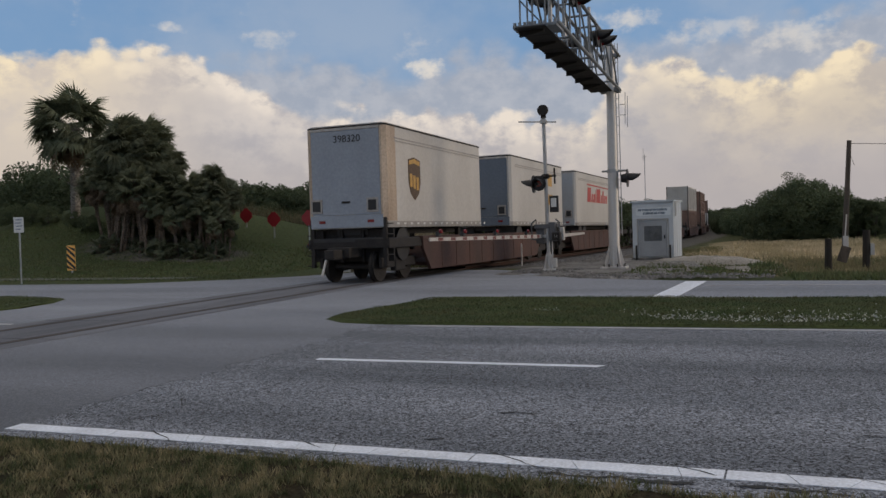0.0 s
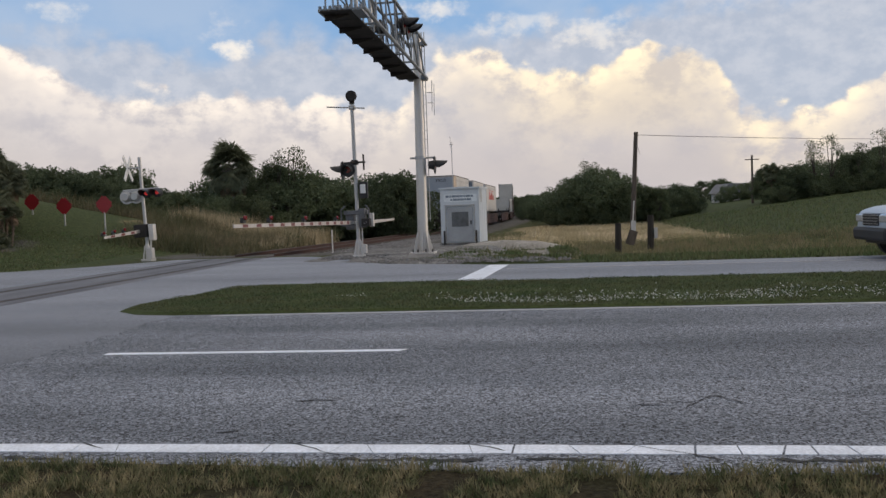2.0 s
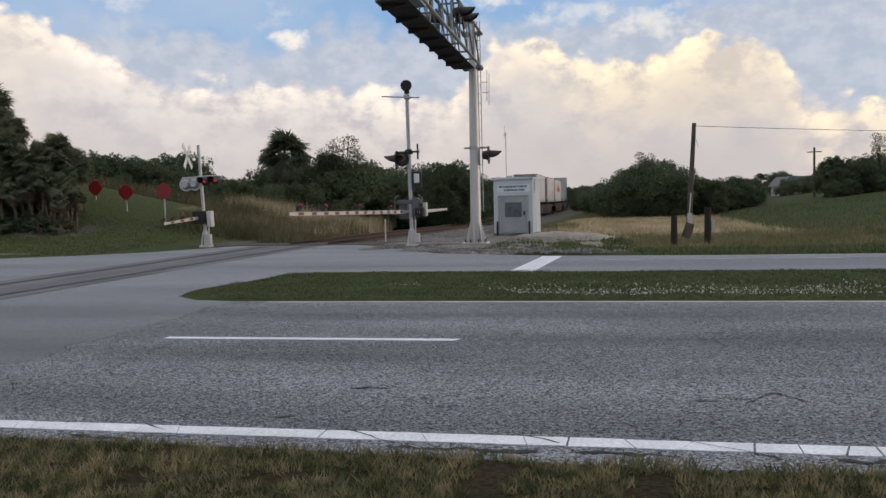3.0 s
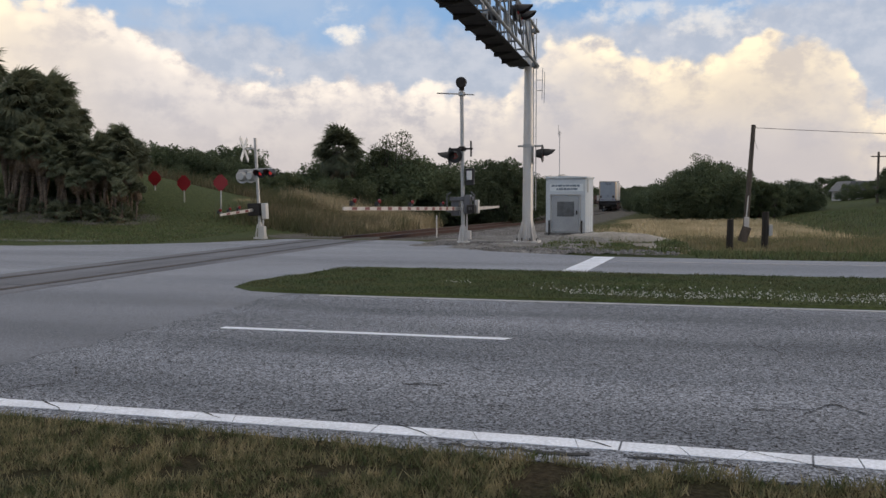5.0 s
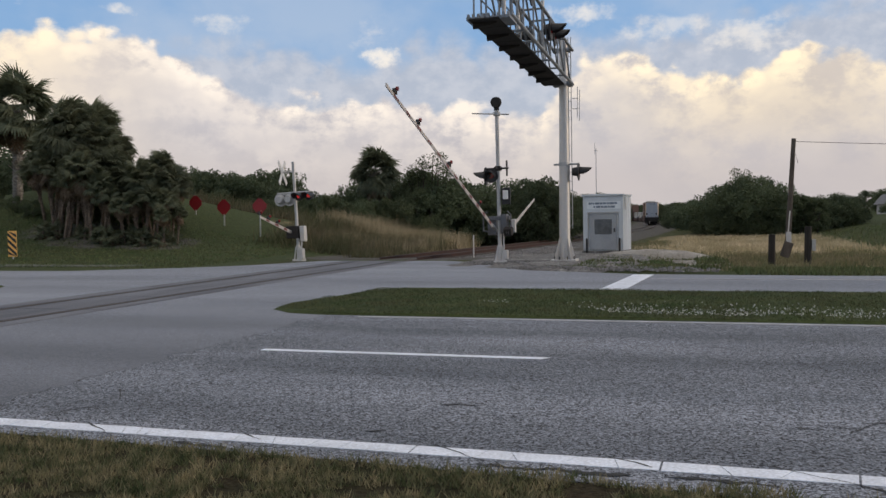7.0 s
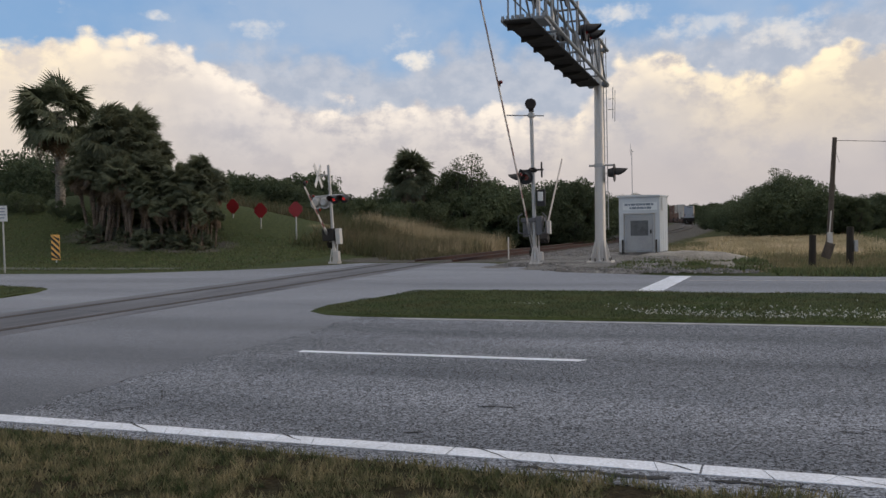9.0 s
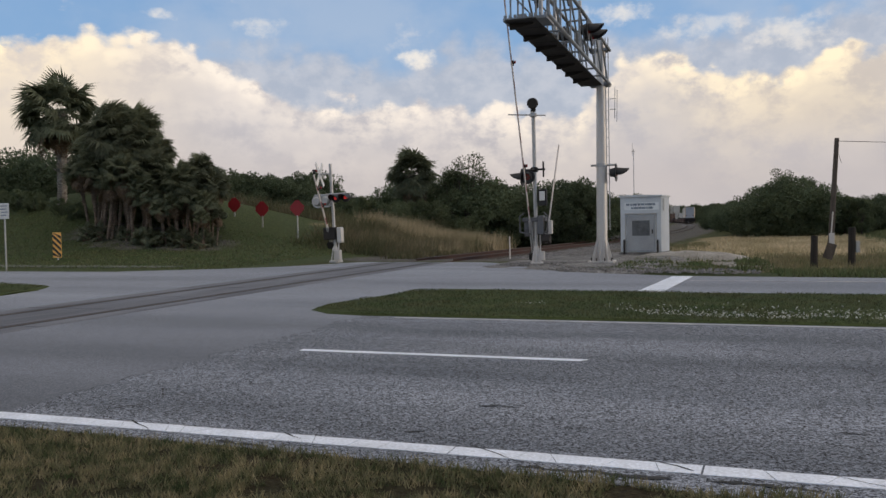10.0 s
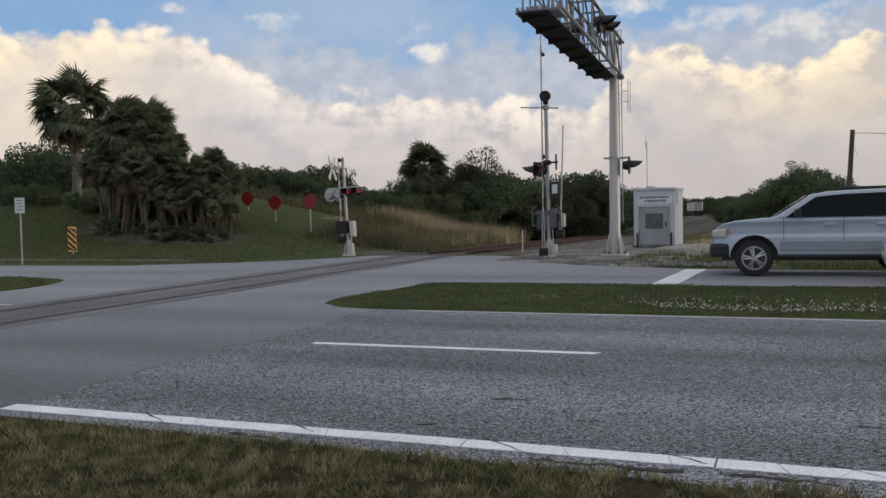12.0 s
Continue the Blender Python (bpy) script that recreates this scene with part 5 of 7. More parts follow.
def tree_meshes(seed, height, width, leaf, per_clump, clumps, low=0.12, gap=0.0):
    """Trunk with limbs, and a crown of many small leaves in uneven clumps."""
    rng = np.random.default_rng(seed)
    bm = B()
    th = height * 0.45
    tube(bm, (0, 0, -0.4), (0.02 * height, 0, th), (0.035 if low < 0.3 else 0.016) * height, (0.018 if low < 0.3 else 0.008) * height, seg=9)
    cs = []
    for i in range(clumps):
        a, h = rng.uniform(0, 6.283), rng.uniform(low, 1.0)
        rad = width * 0.5 * math.sqrt(max(0.03, 1 - (abs(h - 0.45) / 0.58) ** 2)) * rng.uniform(0.45, 1.02)
        cs.append((math.cos(a) * rad, math.sin(a) * rad, h * height * rng.uniform(0.88, 1.06)))
    for c in cs[: max(6, clumps // 6)]:
        z0 = rng.uniform(0.2, 0.95) * th
        tube(bm, (0.02 * z0, 0, z0), c, 0.012 * height, 0.003 * height, seg=6)
    trunk = mesh_of(bm, "trunk")
    trunk.materials.append(MAT["treebark"])
    pts = []
    for c in cs:
        r = width * rng.uniform(0.09, 0.17)
        k = int(per_clump * rng.uniform(0.6, 1.3))
        d = unit(rng, k) * (rng.uniform(0.35, 1.0, k) ** 0.6)[:, None] * r
        d[:, 2] *= 0.75
        pts.append(np.array(c) + d)
    v, f = leaf_quads(rng, np.concatenate(pts), leaf)
    return trunk, v, f


TREES = {}


def tree(kind, x, y, scale, label, group="", turn=0.0, z=None, sz=1.0):
    trunk, crown = TREES[kind]
    root = thing("tree", pose(x, y, ground_z(x, y) if z is None else z, 0, 0, turn), label, "tree", group)
    root.scale = (scale, scale, scale * sz)
    for n, me in (("trunk", trunk), ("crown", crown)):
        ob = new(n, me)
        ob.parent = root
    return root


for kind, args, mat in (("round", (11, 6.0, 7.5, 0.13, 260, 70), "leaf"), ("tall", (12, 7.0, 5.5, 0.12, 230, 60), "leaf2"), ("wide", (13, 5.0, 9.0, 0.13, 270, 80), "leaf"),
                        ("shrub", (14, 3.2, 4.6, 0.09, 200, 46, 0.02), "leaf2"), ("sparse", (15, 7.0, 4.6, 0.085, 60, 44, 0.35), "leaf2"), ("headed", (16, 4.0, 3.2, 0.08, 150, 30, 0.6), "leaf")):
    trunk, v, f = tree_meshes(*args)
    TREES[kind] = (trunk, array_mesh("crown", v, f, mat))


def fan(rng, length, blades=30):
    """One fan frond: a stalk, then narrow blades spread from its end, folded and drooping at the tips. Along +X."""
    v, f = [], []
    st = 0.53 * length
    v += [(0, -0.012, 0), (0, 0.012, 0), (st, 0.01, 0.02), (st, -0.01, 0.02)]
    f.append((0, 1, 2, 3))
    for i in range(blades):
        a = math.radians(-125 + 250 * i / (blades - 1)) + rng.uniform(-0.05, 0.05)
        L = (length - st) * (1.0 - 0.18 * abs(a) / 2.06) * rng.uniform(0.82, 1.08)
        ca, sa = math.cos(a), math.sin(a)
        w = 0.024 * length
        k = len(v)
        dip = rng.uniform(0.05, 0.34) * L
        v += [(st, 0, 0.02), (st + ca * L * 0.55 - sa * w, sa * L * 0.55 + ca * w, 0.04 * L), (st + ca * L * 0.96, sa * L * 0.96, -dip - 0.12 * L), (st + ca * L * 0.55 + sa * w, sa * L * 0.55 - ca * w, 0.06 * L)]
        f.append((k, k + 1, k + 2, k + 3))
    return np.array(v), f


def palm_meshes(seed, trunk_h, r, fronds, length, dead, droop=-28):
    rng = np.random.default_rng(seed)
    bm = B()
    z, x = -0.3, 0.0
    lean = rng.uniform(-0.05, 0.05)
    while z < trunk_h:
        dz = 0.16
        tube(bm, (lean * z, 0, z), (lean * (z + dz), 0, z + dz), r * 0.9, r * rng.uniform(1.05, 1.22), seg=10, caps=True)
        z += dz
    for i in range(int(trunk_h * 10)):           # old leaf bases
        a, zz = rng.uniform(0, 6.283), rng.uniform(0.35, 1.0) * trunk_h
        c, s = math.cos(a), math.sin(a)
        tube(bm, (lean * zz + c * r, s * r, zz), (lean * zz + c * r * 1.9, s * r * 1.9, zz + 0.22), 0.035, 0.02, seg=5)
    trunk = mesh_of(bm, "trunk")
    trunk.materials.append(MAT["bark" if r > 0.15 else "stem"])
    out = []
    for lo, hi, n in ((droop, 88, fronds), (-86, -50, dead)):
        V, F = [], []
        for i in range(n):
            fv, ff = fan(rng, length * rng.uniform(0.8, 1.12))
            tilt = math.asin(rng.uniform(math.sin(math.radians(lo)), math.sin(math.radians(hi))))
            m = np.array((pose(lean * trunk_h, 0, trunk_h + rng.uniform(-0.25, 0.15), 0, 0, rng.uniform(0, 360)) @ pose(0, 0, 0, 0, -math.degrees(tilt), 0) @ pose(0, 0, 0, rng.uniform(-40, 40), 0, 0)))
            k = sum(len(q) for q in V)
            V.append(fv @ m[:3, :3].T + m[:3, 3])
            F += [tuple(k + j for j in q) for q in ff]
        me = bpy.data.meshes.new("fronds")
        if V:
            me.from_pydata(np.concatenate(V).tolist(), [], F)
        me.materials.append(MAT["frond" if hi > 0 else "deadfrond"])
        out.append(me)
    return trunk, out[0], out[1]


PALMS = {"tall": palm_meshes(21, 4.85, 0.25, 74, 2.62, 10, -46), "ball": palm_meshes(25, 3.3, 0.2, 96, 1.55, 20, -52), "mid": palm_meshes(22, 3.75, 0.085, 88, 1.42, 12, -36), "low": palm_meshes(23, 3.05, 0.075, 50, 1.05, 14, -12), "scrub": palm_meshes(24, 0.4, 0.08, 40, 0.95, 6)}


def palm(kind, x, y, scale, turn, label, group="", z=None, lean=0.0):
    root = thing("palm_tree", pose(x, y, ground_z(x, y) if z is None else z, lean * math.cos(turn), lean * math.sin(turn), turn), label, "palm tree", group)
    root.scale = (scale,) * 3
    for n, me in zip(("trunk", "crown", "dead_skirt"), PALMS[kind]):
        ob = new(n, me)
        ob.parent = root


palm("tall", -35.45, 37.0, 1.02, 20, "tall cabbage palm with a round fan-leaved crown")
rnd = random.Random(8)
CLUMP = [(-28.6, 34.2, "mid", 1.20), (-29.7, 34.6, "mid", 1.15), (-28.1, 34.8, "mid", 1.04), (-28.9, 35.8, "mid", 1.16), (-30.3, 35.2, "mid", 1.0), (-31.0, 34.8, "mid", 0.98), (-31.6, 35.4, "mid", 0.84), (-30.9, 34.0, "low", 1.05), (-26.8, 34.5, "mid", 0.72), (-25.6, 34.0, "mid", 0.80),
         (-24.7, 33.9, "mid", 0.80), (-24.0, 33.7, "low", 0.98), (-23.3, 33.5, "low", 0.86), (-25.2, 33.2, "low", 1.0), (-26.2, 33.0, "low", 1.1), (-27.4, 32.9, "low", 1.25), (-28.6, 32.9, "low", 1.25),
         (-29.8, 33.3, "low", 1.2), (-24.5, 33.1, "low", 0.9), (-28.3, 36.2, "mid", 0.85), (-29.9, 34.0, "low", 1.0), (-29.2, 33.6, "mid", 1.0), (-27.4, 33.7, "mid", 0.78), (-23.9, 34.4, "mid", 0.72), (-25.2, 34.9, "mid", 0.82)]
CLUMP += [(-26.9 + 0.33 * i + rnd.uniform(-0.1, 0.1), 33.0 + rnd.uniform(-0.3, 0.8), "low", rnd.uniform(0.72, 0.92) - 0.012 * i) for i in range(13)]
CLUMP += [(-29.6 + 0.42 * i + rnd.uniform(-0.1, 0.1), 32.8 + rnd.uniform(-0.2, 0.7), "low", rnd.uniform(0.85, 1.15)) for i in range(7)]
for x, y, k, s in CLUMP:
    palm(k, x, y, s * (0.90 if k == "low" else 1.06) * (0.86 if x > -26.4 else 0.98) * rnd.uniform(0.96, 1.04), rnd.uniform(0, 360), "many-stemmed fan palm in a dense dark clump", "palm clump", lean=9.0)
for i in range(9):
    palm("scrub", -29.7 + 0.78 * i + rnd.uniform(-0.2, 0.2), 32.5 + rnd.uniform(-0.4, 0.5), rnd.uniform(0.45, 0.75), rnd.uniform(0, 360), "low scrub palm at the foot of the clump", "scrub palms")
for x, y, s in ((-36.6, 36.2, 0.30), (-38.2, 36.6, 0.34), (-34.2, 35.6, 0.24), (-40.0, 37.0, 0.36), (-32.6, 35.0, 0.26)):
    tree("shrub", x, y, s, "low dark bush round the palm on the mound", "mound bushes", 50 * x)
# bushes added to stand for the deep shade between the palm stems
for x, y, s in ((-28.2, 36.6, 0.62), (-30.6, 36.0, 0.56), (-25.8, 35.6, 0.48), (-27.0, 35.4, 0.5), (-29.4, 35.0, 0.42), (-24.6, 35.0, 0.36)):
    tree("shrub", x, y, s, "bush added behind the palm stems in place of dark shade", "clump undergrowth", 70 * x)
palm("ball", -21.2, 54.5, 1.28, 70, "cabbage palm standing above the hedge")
palm("mid", 21.6, 84.0, 0.75, 70, "dark palm among trees on the rise")

# hedge of trees behind the track on the far side
for i in range(30):
    x = -60 + 1.7 * i + rnd.uniform(-0.5, 0.5)
    low = 0.62 if -30 < x < -23 else 1.0
    tree(rnd.choice(("round", "wide", "shrub", "round")), x, 59 + rnd.uniform(-2, 4), rnd.uniform(0.66, 0.84) * low, "dark broad-leaved tree in a dense hedge", "hedge trees", rnd.uniform(0, 360))
for i in range(20):
    x = -47 + 1.15 * i + rnd.uniform(-0.4, 0.4)
    tree(rnd.choice(("round", "wide")), x, 54 + rnd.uniform(-1.5, 2), rnd.uniform(0.58, 0.74) * (0.72 if x > -29.5 else 1.0), "dark broad-leaved tree in a dense hedge", "hedge trees", rnd.uniform(0, 360))
for i in range(16):
    tree("shrub", -38 + 1.5 * i + rnd.uniform(-0.5, 0.5), 52 + rnd.uniform(-2, 3), rnd.uniform(0.55, 0.75), "low dark shrub before the hedge", "hedge shrubs", rnd.uniform(0, 360))
for x, y, k, s in ((-18.6, 56, "tall", 0.62), (-18.4, 55, "sparse", 0.68), (-17.4, 55, "sparse", 0.80), (-16.6, 55.5, "sparse", 0.74), (-16.4, 56, "wide", 0.80), (-15.2, 57, "round", 0.66), (-14.2, 58, "wide", 0.76), (-13.6, 62, "round", 0.62), (-13.4, 67, "wide", 0.74),
                   (-13.2, 74, "round", 0.66), (-12.8, 84, "wide", 0.78), (-12.6, 96, "round", 0.7), (-12.4, 110, "wide", 0.85), (-19.8, 58, "wide", 0.72), (-13.0, 130, "round", 0.8), (-15, 160, "round", 0.9)):
    tree(k, x, y, s, "dark broad-leaved tree beside the railway", "railway trees", rnd.uniform(0, 360))
# dark wood inside the curve
WOOD = [(72, 7.0), (90, 4.2), (110, 3.2), (150, 0.8), (200, -2.4), (260, -8.0)]
for i in range(46):
    t = i / 45
    y = 74 + 190 * t ** 1.5
    tree(rnd.choice(("round", "wide", "tall", "sparse", "round")), lin(y, WOOD) + rnd.uniform(-0.3, 3.2), y, rnd.uniform(0.48, 0.70) * (1.0 + 0.12 * t) * (0.62 if y < 84 else 0.85 if y < 130 else 1.0), "dark evergreen tree at the edge of a small wood", "wood trees", rnd.uniform(0, 360))
for x, y, k, s in ((3.6, 76, "round", 0.72), (4.6, 75, "wide", 0.86), (6.4, 74, "round", 0.58), (5.0, 79, "round", 0.80), (2.4, 80, "wide", 0.72), (7.8, 76, "shrub", 0.9), (3.8, 74.5, "shrub", 0.9), (5.6, 73.5, "shrub", 0.8),
                   (1.8, 76, "shrub", 0.9), (4.2, 82, "sparse", 0.80), (2.2, 77, "sparse", 0.60), (1.4, 83, "wide", 0.50), (0.4, 90, "round", 0.42), (-0.4, 100, "wide", 0.50), (-1.4, 112, "round", 0.44), (-2.2, 128, "wide", 0.55), (-3.2, 150, "round", 0.55), (-4.4, 180, "wide", 0.7),
                   (9.2, 79, "wide", 0.52), (10.6, 82, "round", 0.45), (12.2, 83, "wide", 0.52), (14.0, 85, "round", 0.42), (8.6, 80, "shrub", 0.8), (11.4, 80, "shrub", 0.7), (13.2, 82, "shrub", 0.7)):
    tree(k, x, y, s, "dark evergreen tree at the edge of a small wood", "wood trees", rnd.uniform(0, 360))
for x, y in ((22.8, 111), (24.6, 112), (27.4, 111), (26.2, 113.5)):
    tree("shrub", x, y, 0.62, "low shrub before a far house", "far shrubs", rnd.uniform(0, 360))
for i in range(30):
    tree(rnd.choice(("round", "wide")), -75 + 3.2 * i + rnd.uniform(-1, 1), 350 + rnd.uniform(-20, 40), rnd.uniform(1.0, 1.4), "far dark tree beyond the railway curve", "far trees", rnd.uniform(0, 360))
# rise to the right
for i in range(20):
    x, y = 21.5 + 1.8 * i + rnd.uniform(-0.6, 0.6), 86 + rnd.uniform(-3, 7)
    tree(rnd.choice(("round", "tall", "wide", "shrub")), x, y, rnd.uniform(0.45, 0.66), "dark tree on the grassy rise", "rise trees", rnd.uniform(0, 360))
for x, y, s in ((25.6, 84, 0.72), (27.4, 85, 0.76), (30.5, 86, 0.62), (33.5, 86, 0.66), (36, 88, 0.7), (31.8, 84, 0.74)):
    tree("sparse", x, y, s, "thin tree with bare upper twigs on the rise", "rise trees", rnd.uniform(0, 360))
tree("headed", 15.6, 88, 0.72, "small round-headed tree on a bare stem", turn=40)
for i in range(16):
    tree("shrub", 21 + 1.3 * i + rnd.uniform(-0.5, 0.5), 81.5 + rnd.uniform(-1.5, 2), rnd.uniform(0.42, 0.62), "dark shrub at the foot of the trees on the rise", "rise shrubs", rnd.uniform(0, 360))
for i in range(34):
    tree(rnd.choice(("round", "wide")), 8 + 2.6 * i, 132 + rnd.uniform(-6, 20), rnd.uniform(0.42, 0.62), "far dark tree along the skyline", "skyline trees", rnd.uniform(0, 360))
for i in range(22):
    tree(rnd.choice(("round", "wide")), -44 - 3.2 * i, 51 + rnd.uniform(-3, 8), rnd.uniform(0.92, 1.12), "dark broad-leaved tree behind the mound", "mound trees", rnd.uniform(0, 360))


def blades(name, label, areas, height, width, mat, seed, hz, lean=0.35, fade=0.0):
    """Upright tapering grass blades over areas (x0, x1, y0, y1, count)."""
    rng = np.random.default_rng(seed)
    V = []
    for x0, x1, y0, y1, n, hf in areas:
        x, y = rng.uniform(x0, x1, n), rng.uniform(y0, y1, n)
        z = np.array([hz(a, b) for a, b in zip(x, y)])
        keep = z > -50
        if fade:                                  # thins out towards the borders, so that no straight edge shows
            d = np.minimum(np.minimum((x - x0) / (x1 - x0), (x1 - x) / (x1 - x0)), np.minimum((y - y0) / (y1 - y0), (y1 - y) / (y1 - y0)))
            keep &= d > fade * rng.uniform(0, 1, n) ** 0.7
        x, y, z = x[keep], y[keep], z[keep]
        n = len(x)
        h = height * hf * rng.uniform(0.45, 1.25, n) * (0.75 + 0.5 * np.array([noise.noise((a * 1.3, b * 1.3, 7)) for a, b in zip(x, y)]) + 0.25)
        a = rng.uniform(0, 6.283, n)
        dx, dy = np.cos(a) * width / 2, np.sin(a) * width / 2
        b = rng.uniform(0, 6.283, n)
        l = h * lean * rng.uniform(0.2, 1.3, n)
        V.append(np.stack([np.stack([x - dx, y - dy, z], 1), np.stack([x + dx, y + dy, z], 1), np.stack([x + np.cos(b) * l, y + np.sin(b) * l, z + h], 1)], 1).reshape(-1, 3))
    v = np.concatenate(V)
    ob = new(name, array_mesh(name, v, np.arange(len(v)).reshape(-1, 3), mat))
    return tagged(ob, label, "grass", kind="stuff")


def in_median(x, y):
    if x < -15:
        return 0.024 if 12.25 < y < 17.2 and x < lin(y, [(12, -16.5), (13, -15.75), (14.2, -15.6), (15.6, -15.95), (16.7, -16.7), (17.4, -19)]) else -99
    e = 12.02 if x > -5.6 else 12.02 + 0.5 * (-5.6 - x)
    lim = -6.9 if y < 14.6 else -6.6
    top = 16.5 if x > -1 else 16.7
    return 0.024 if x > lim + 0.1 and e < y < top else -99


blades("verge_grass", "coarse mown verge grass, green and straw", [(-6.8, 4.8, 1.9, 4.60, 125000, 1.0)], 0.060, 0.0085, "blade", 1, lambda x, y: 0.01 if noise.noise((x * 2.6, y * 4.0, 2)) + 0.5 * noise.noise((x * 9, y * 9, 5)) > -0.27 and y < 4.54 + 0.1 * noise.noise((x * 2, 0, 0)) + 0.07 * step(-x, 0, 2) else -99, 0.8)
blades("median_grass", "short green median grass", [(-7.0, 12, 11.95, 16.75, 90000, 1.0), (12, 24, 11.95, 16.6, 16000, 1.2), (-24, -15.5, 12.2, 17.2, 26000, 1.0)], 0.040, 0.012, "green", 2, in_median, 1.0)
blades("dry_grass_bank", "tall dry straw-coloured grass beside the track", [(-20.5, -12.9, 42, 52, 19000, 1.0), (-18, -12.6, 36, 43, 3500, 0.7), (-32, -20, 45, 56, 8000, 0.6)], 0.92, 0.035, "hay", 3, ground_z, 0.45, 0.12)
blades("bank_weeds", "rough green and brown weeds at the foot of the bank", [(-20.0, -12.4, 34, 46, 17000, 1.0), (-30, -19, 42, 50, 7000, 1.0), (-14.2, -12.2, 31.5, 40, 2600, 0.5)], 0.75, 0.045, "weed", 6, ground_z, 0.6, 0.2)
blades("hay_field", "pale dry grass field by the curve", [(-1, 9.5, 40, 74, 44000, 0.6), (-3.5, 2, 36, 48, 3500, 0.4)], 0.45, 0.05, "hay", 4, ground_z, 0.5, 0.3)
blades("field_weeds", "mixed green and straw weeds before the field", [(-1.5, 16, 27, 42, 22000, 1.0), (-2.5, 1.5, 30, 40, 3000, 0.8), (-6.0, -1.0, 38, 60, 5000, 0.7)], 0.26, 0.04, "weed", 7, lambda x, y: ground_z(x, y) if noise.noise((x * 0.5, y * 0.5, 9)) > -0.25 and abs(x - track_x(y)) > 3.4 else -99, 0.6, 0.2)
blades("rough_grass", "rough green grass on the rise and the mound", [(6, 45, 24, 75, 34000, 1.0), (-45, -17, 25, 36, 30000, 0.3), (0, 10, 22.0, 30, 12000, 0.6), (-4.4, 0.5, 22.3, 25.0, 4000, 0.3), (-3.5, 1, 25, 32, 3500, 0.4)], 0.22, 0.04, "green", 5, lambda x, y: ground_z(x, y) if x > 1.0 or x < -15 or y > 30 else (0.0 if noise.noise((x * 1.1, y * 1.1, 4)) > 0.02 and y > 22.2 - 0.45 * min(0, x) + 0.3 else -99), 0.5)


def flowers():
    rng = np.random.default_rng(9)
    V = []
    for _ in range(4200):
        x = rng.uniform(-6, 14)
        y = 12.12 + abs(rng.normal()) * (0.55 + 0.05 * max(0, x)) + (0.8 if x < -3 else 0)
        if in_median(x, y) < 0 or noise.noise((x * 0.5, y, 1)) < 0.2 - 0.06 * (x + 3):
            continue
        V.append((x, y, 0.062 + rng.uniform(0, 0.03)))
    v, f = leaf_quads(rng, np.array(V), 0.017)
    tagged(new("clover_flowers", array_mesh("clover_flowers", v, f, "flower")), "scattered small white clover flowers", "flowers", kind="stuff")


flowers()


# ---- far buildings ----
def house(x, y, w, d, h, turn):
    root = thing("house", pose(x, y, ground_z(x, y), 0, 0, turn), "small pale far house with a grey roof", "house")
    bm = B()
    box(bm, -w / 2, w / 2, -d / 2, d / 2, -0.5, h)
    part("wall", bm, "wall", root)
    bm = B()
    prism(bm, [(-w / 2 - 0.4, 0), (w / 2 + 0.4, 0), (w / 2 - 0.8, 1.3), (-w / 2 + 0.8, 1.3)], -d / 2 - 0.4, d / 2 + 0.4, m=Matrix.Translation((0, 0, h)) @ SIDE)
    part("roof", bm, "roof", root)
    for k in (-1, 1):
        bm = B()
        box(bm, k * w / 4 - 0.5, k * w / 4 + 0.5, -d / 2 - 0.03, -d / 2 + 0.02, h * 0.35, h * 0.8, 0.02)
        part("window", bm, "glass", root)


house(25.0, 118, 4, 4, 1.0, 10)
house(40.0, 97, 12, 6, 1.6, -4)
house(-57.0, 47, 5, 5, 2.0, 20)

# ---- train ----


def bogie(parent, y):
    bm = B()
    for x in (-0.98, 0.98):
        box(bm, x - 0.06, x + 0.06, y - 1.2, y + 1.2, 0.42, 0.72, 0.03)
        box(bm, x - 0.1, x + 0.1, y - 0.35, y + 0.35, 0.3, 0.8, 0.04)
    box(bm, -1.0, 1.0, y - 0.25, y + 0.25, 0.5, 0.8, 0.03)
    bg = part("bogie", bm, "darksteel", parent, "dark cast side frame truck")
    for dy in (-0.88, 0.88):
        for x in (-0.755, 0.755):
            bm = B()
            tube(bm, (x - 0.06, y + dy, 0.46), (x + 0.06, y + dy, 0.46), 0.44, seg=22)
            tube(bm, (x - 0.09 * (1 if x > 0 else -1), y + dy, 0.46), (x, y + dy, 0.46), 0.47, seg=22)
            part("wheel", bm, "darksteel", bg)
        bm = B()
        tube(bm, (-0.9, y + dy, 0.46), (0.9, y + dy, 0.46), 0.08, seg=10)
        part("axle", bm, "darksteel", bg)


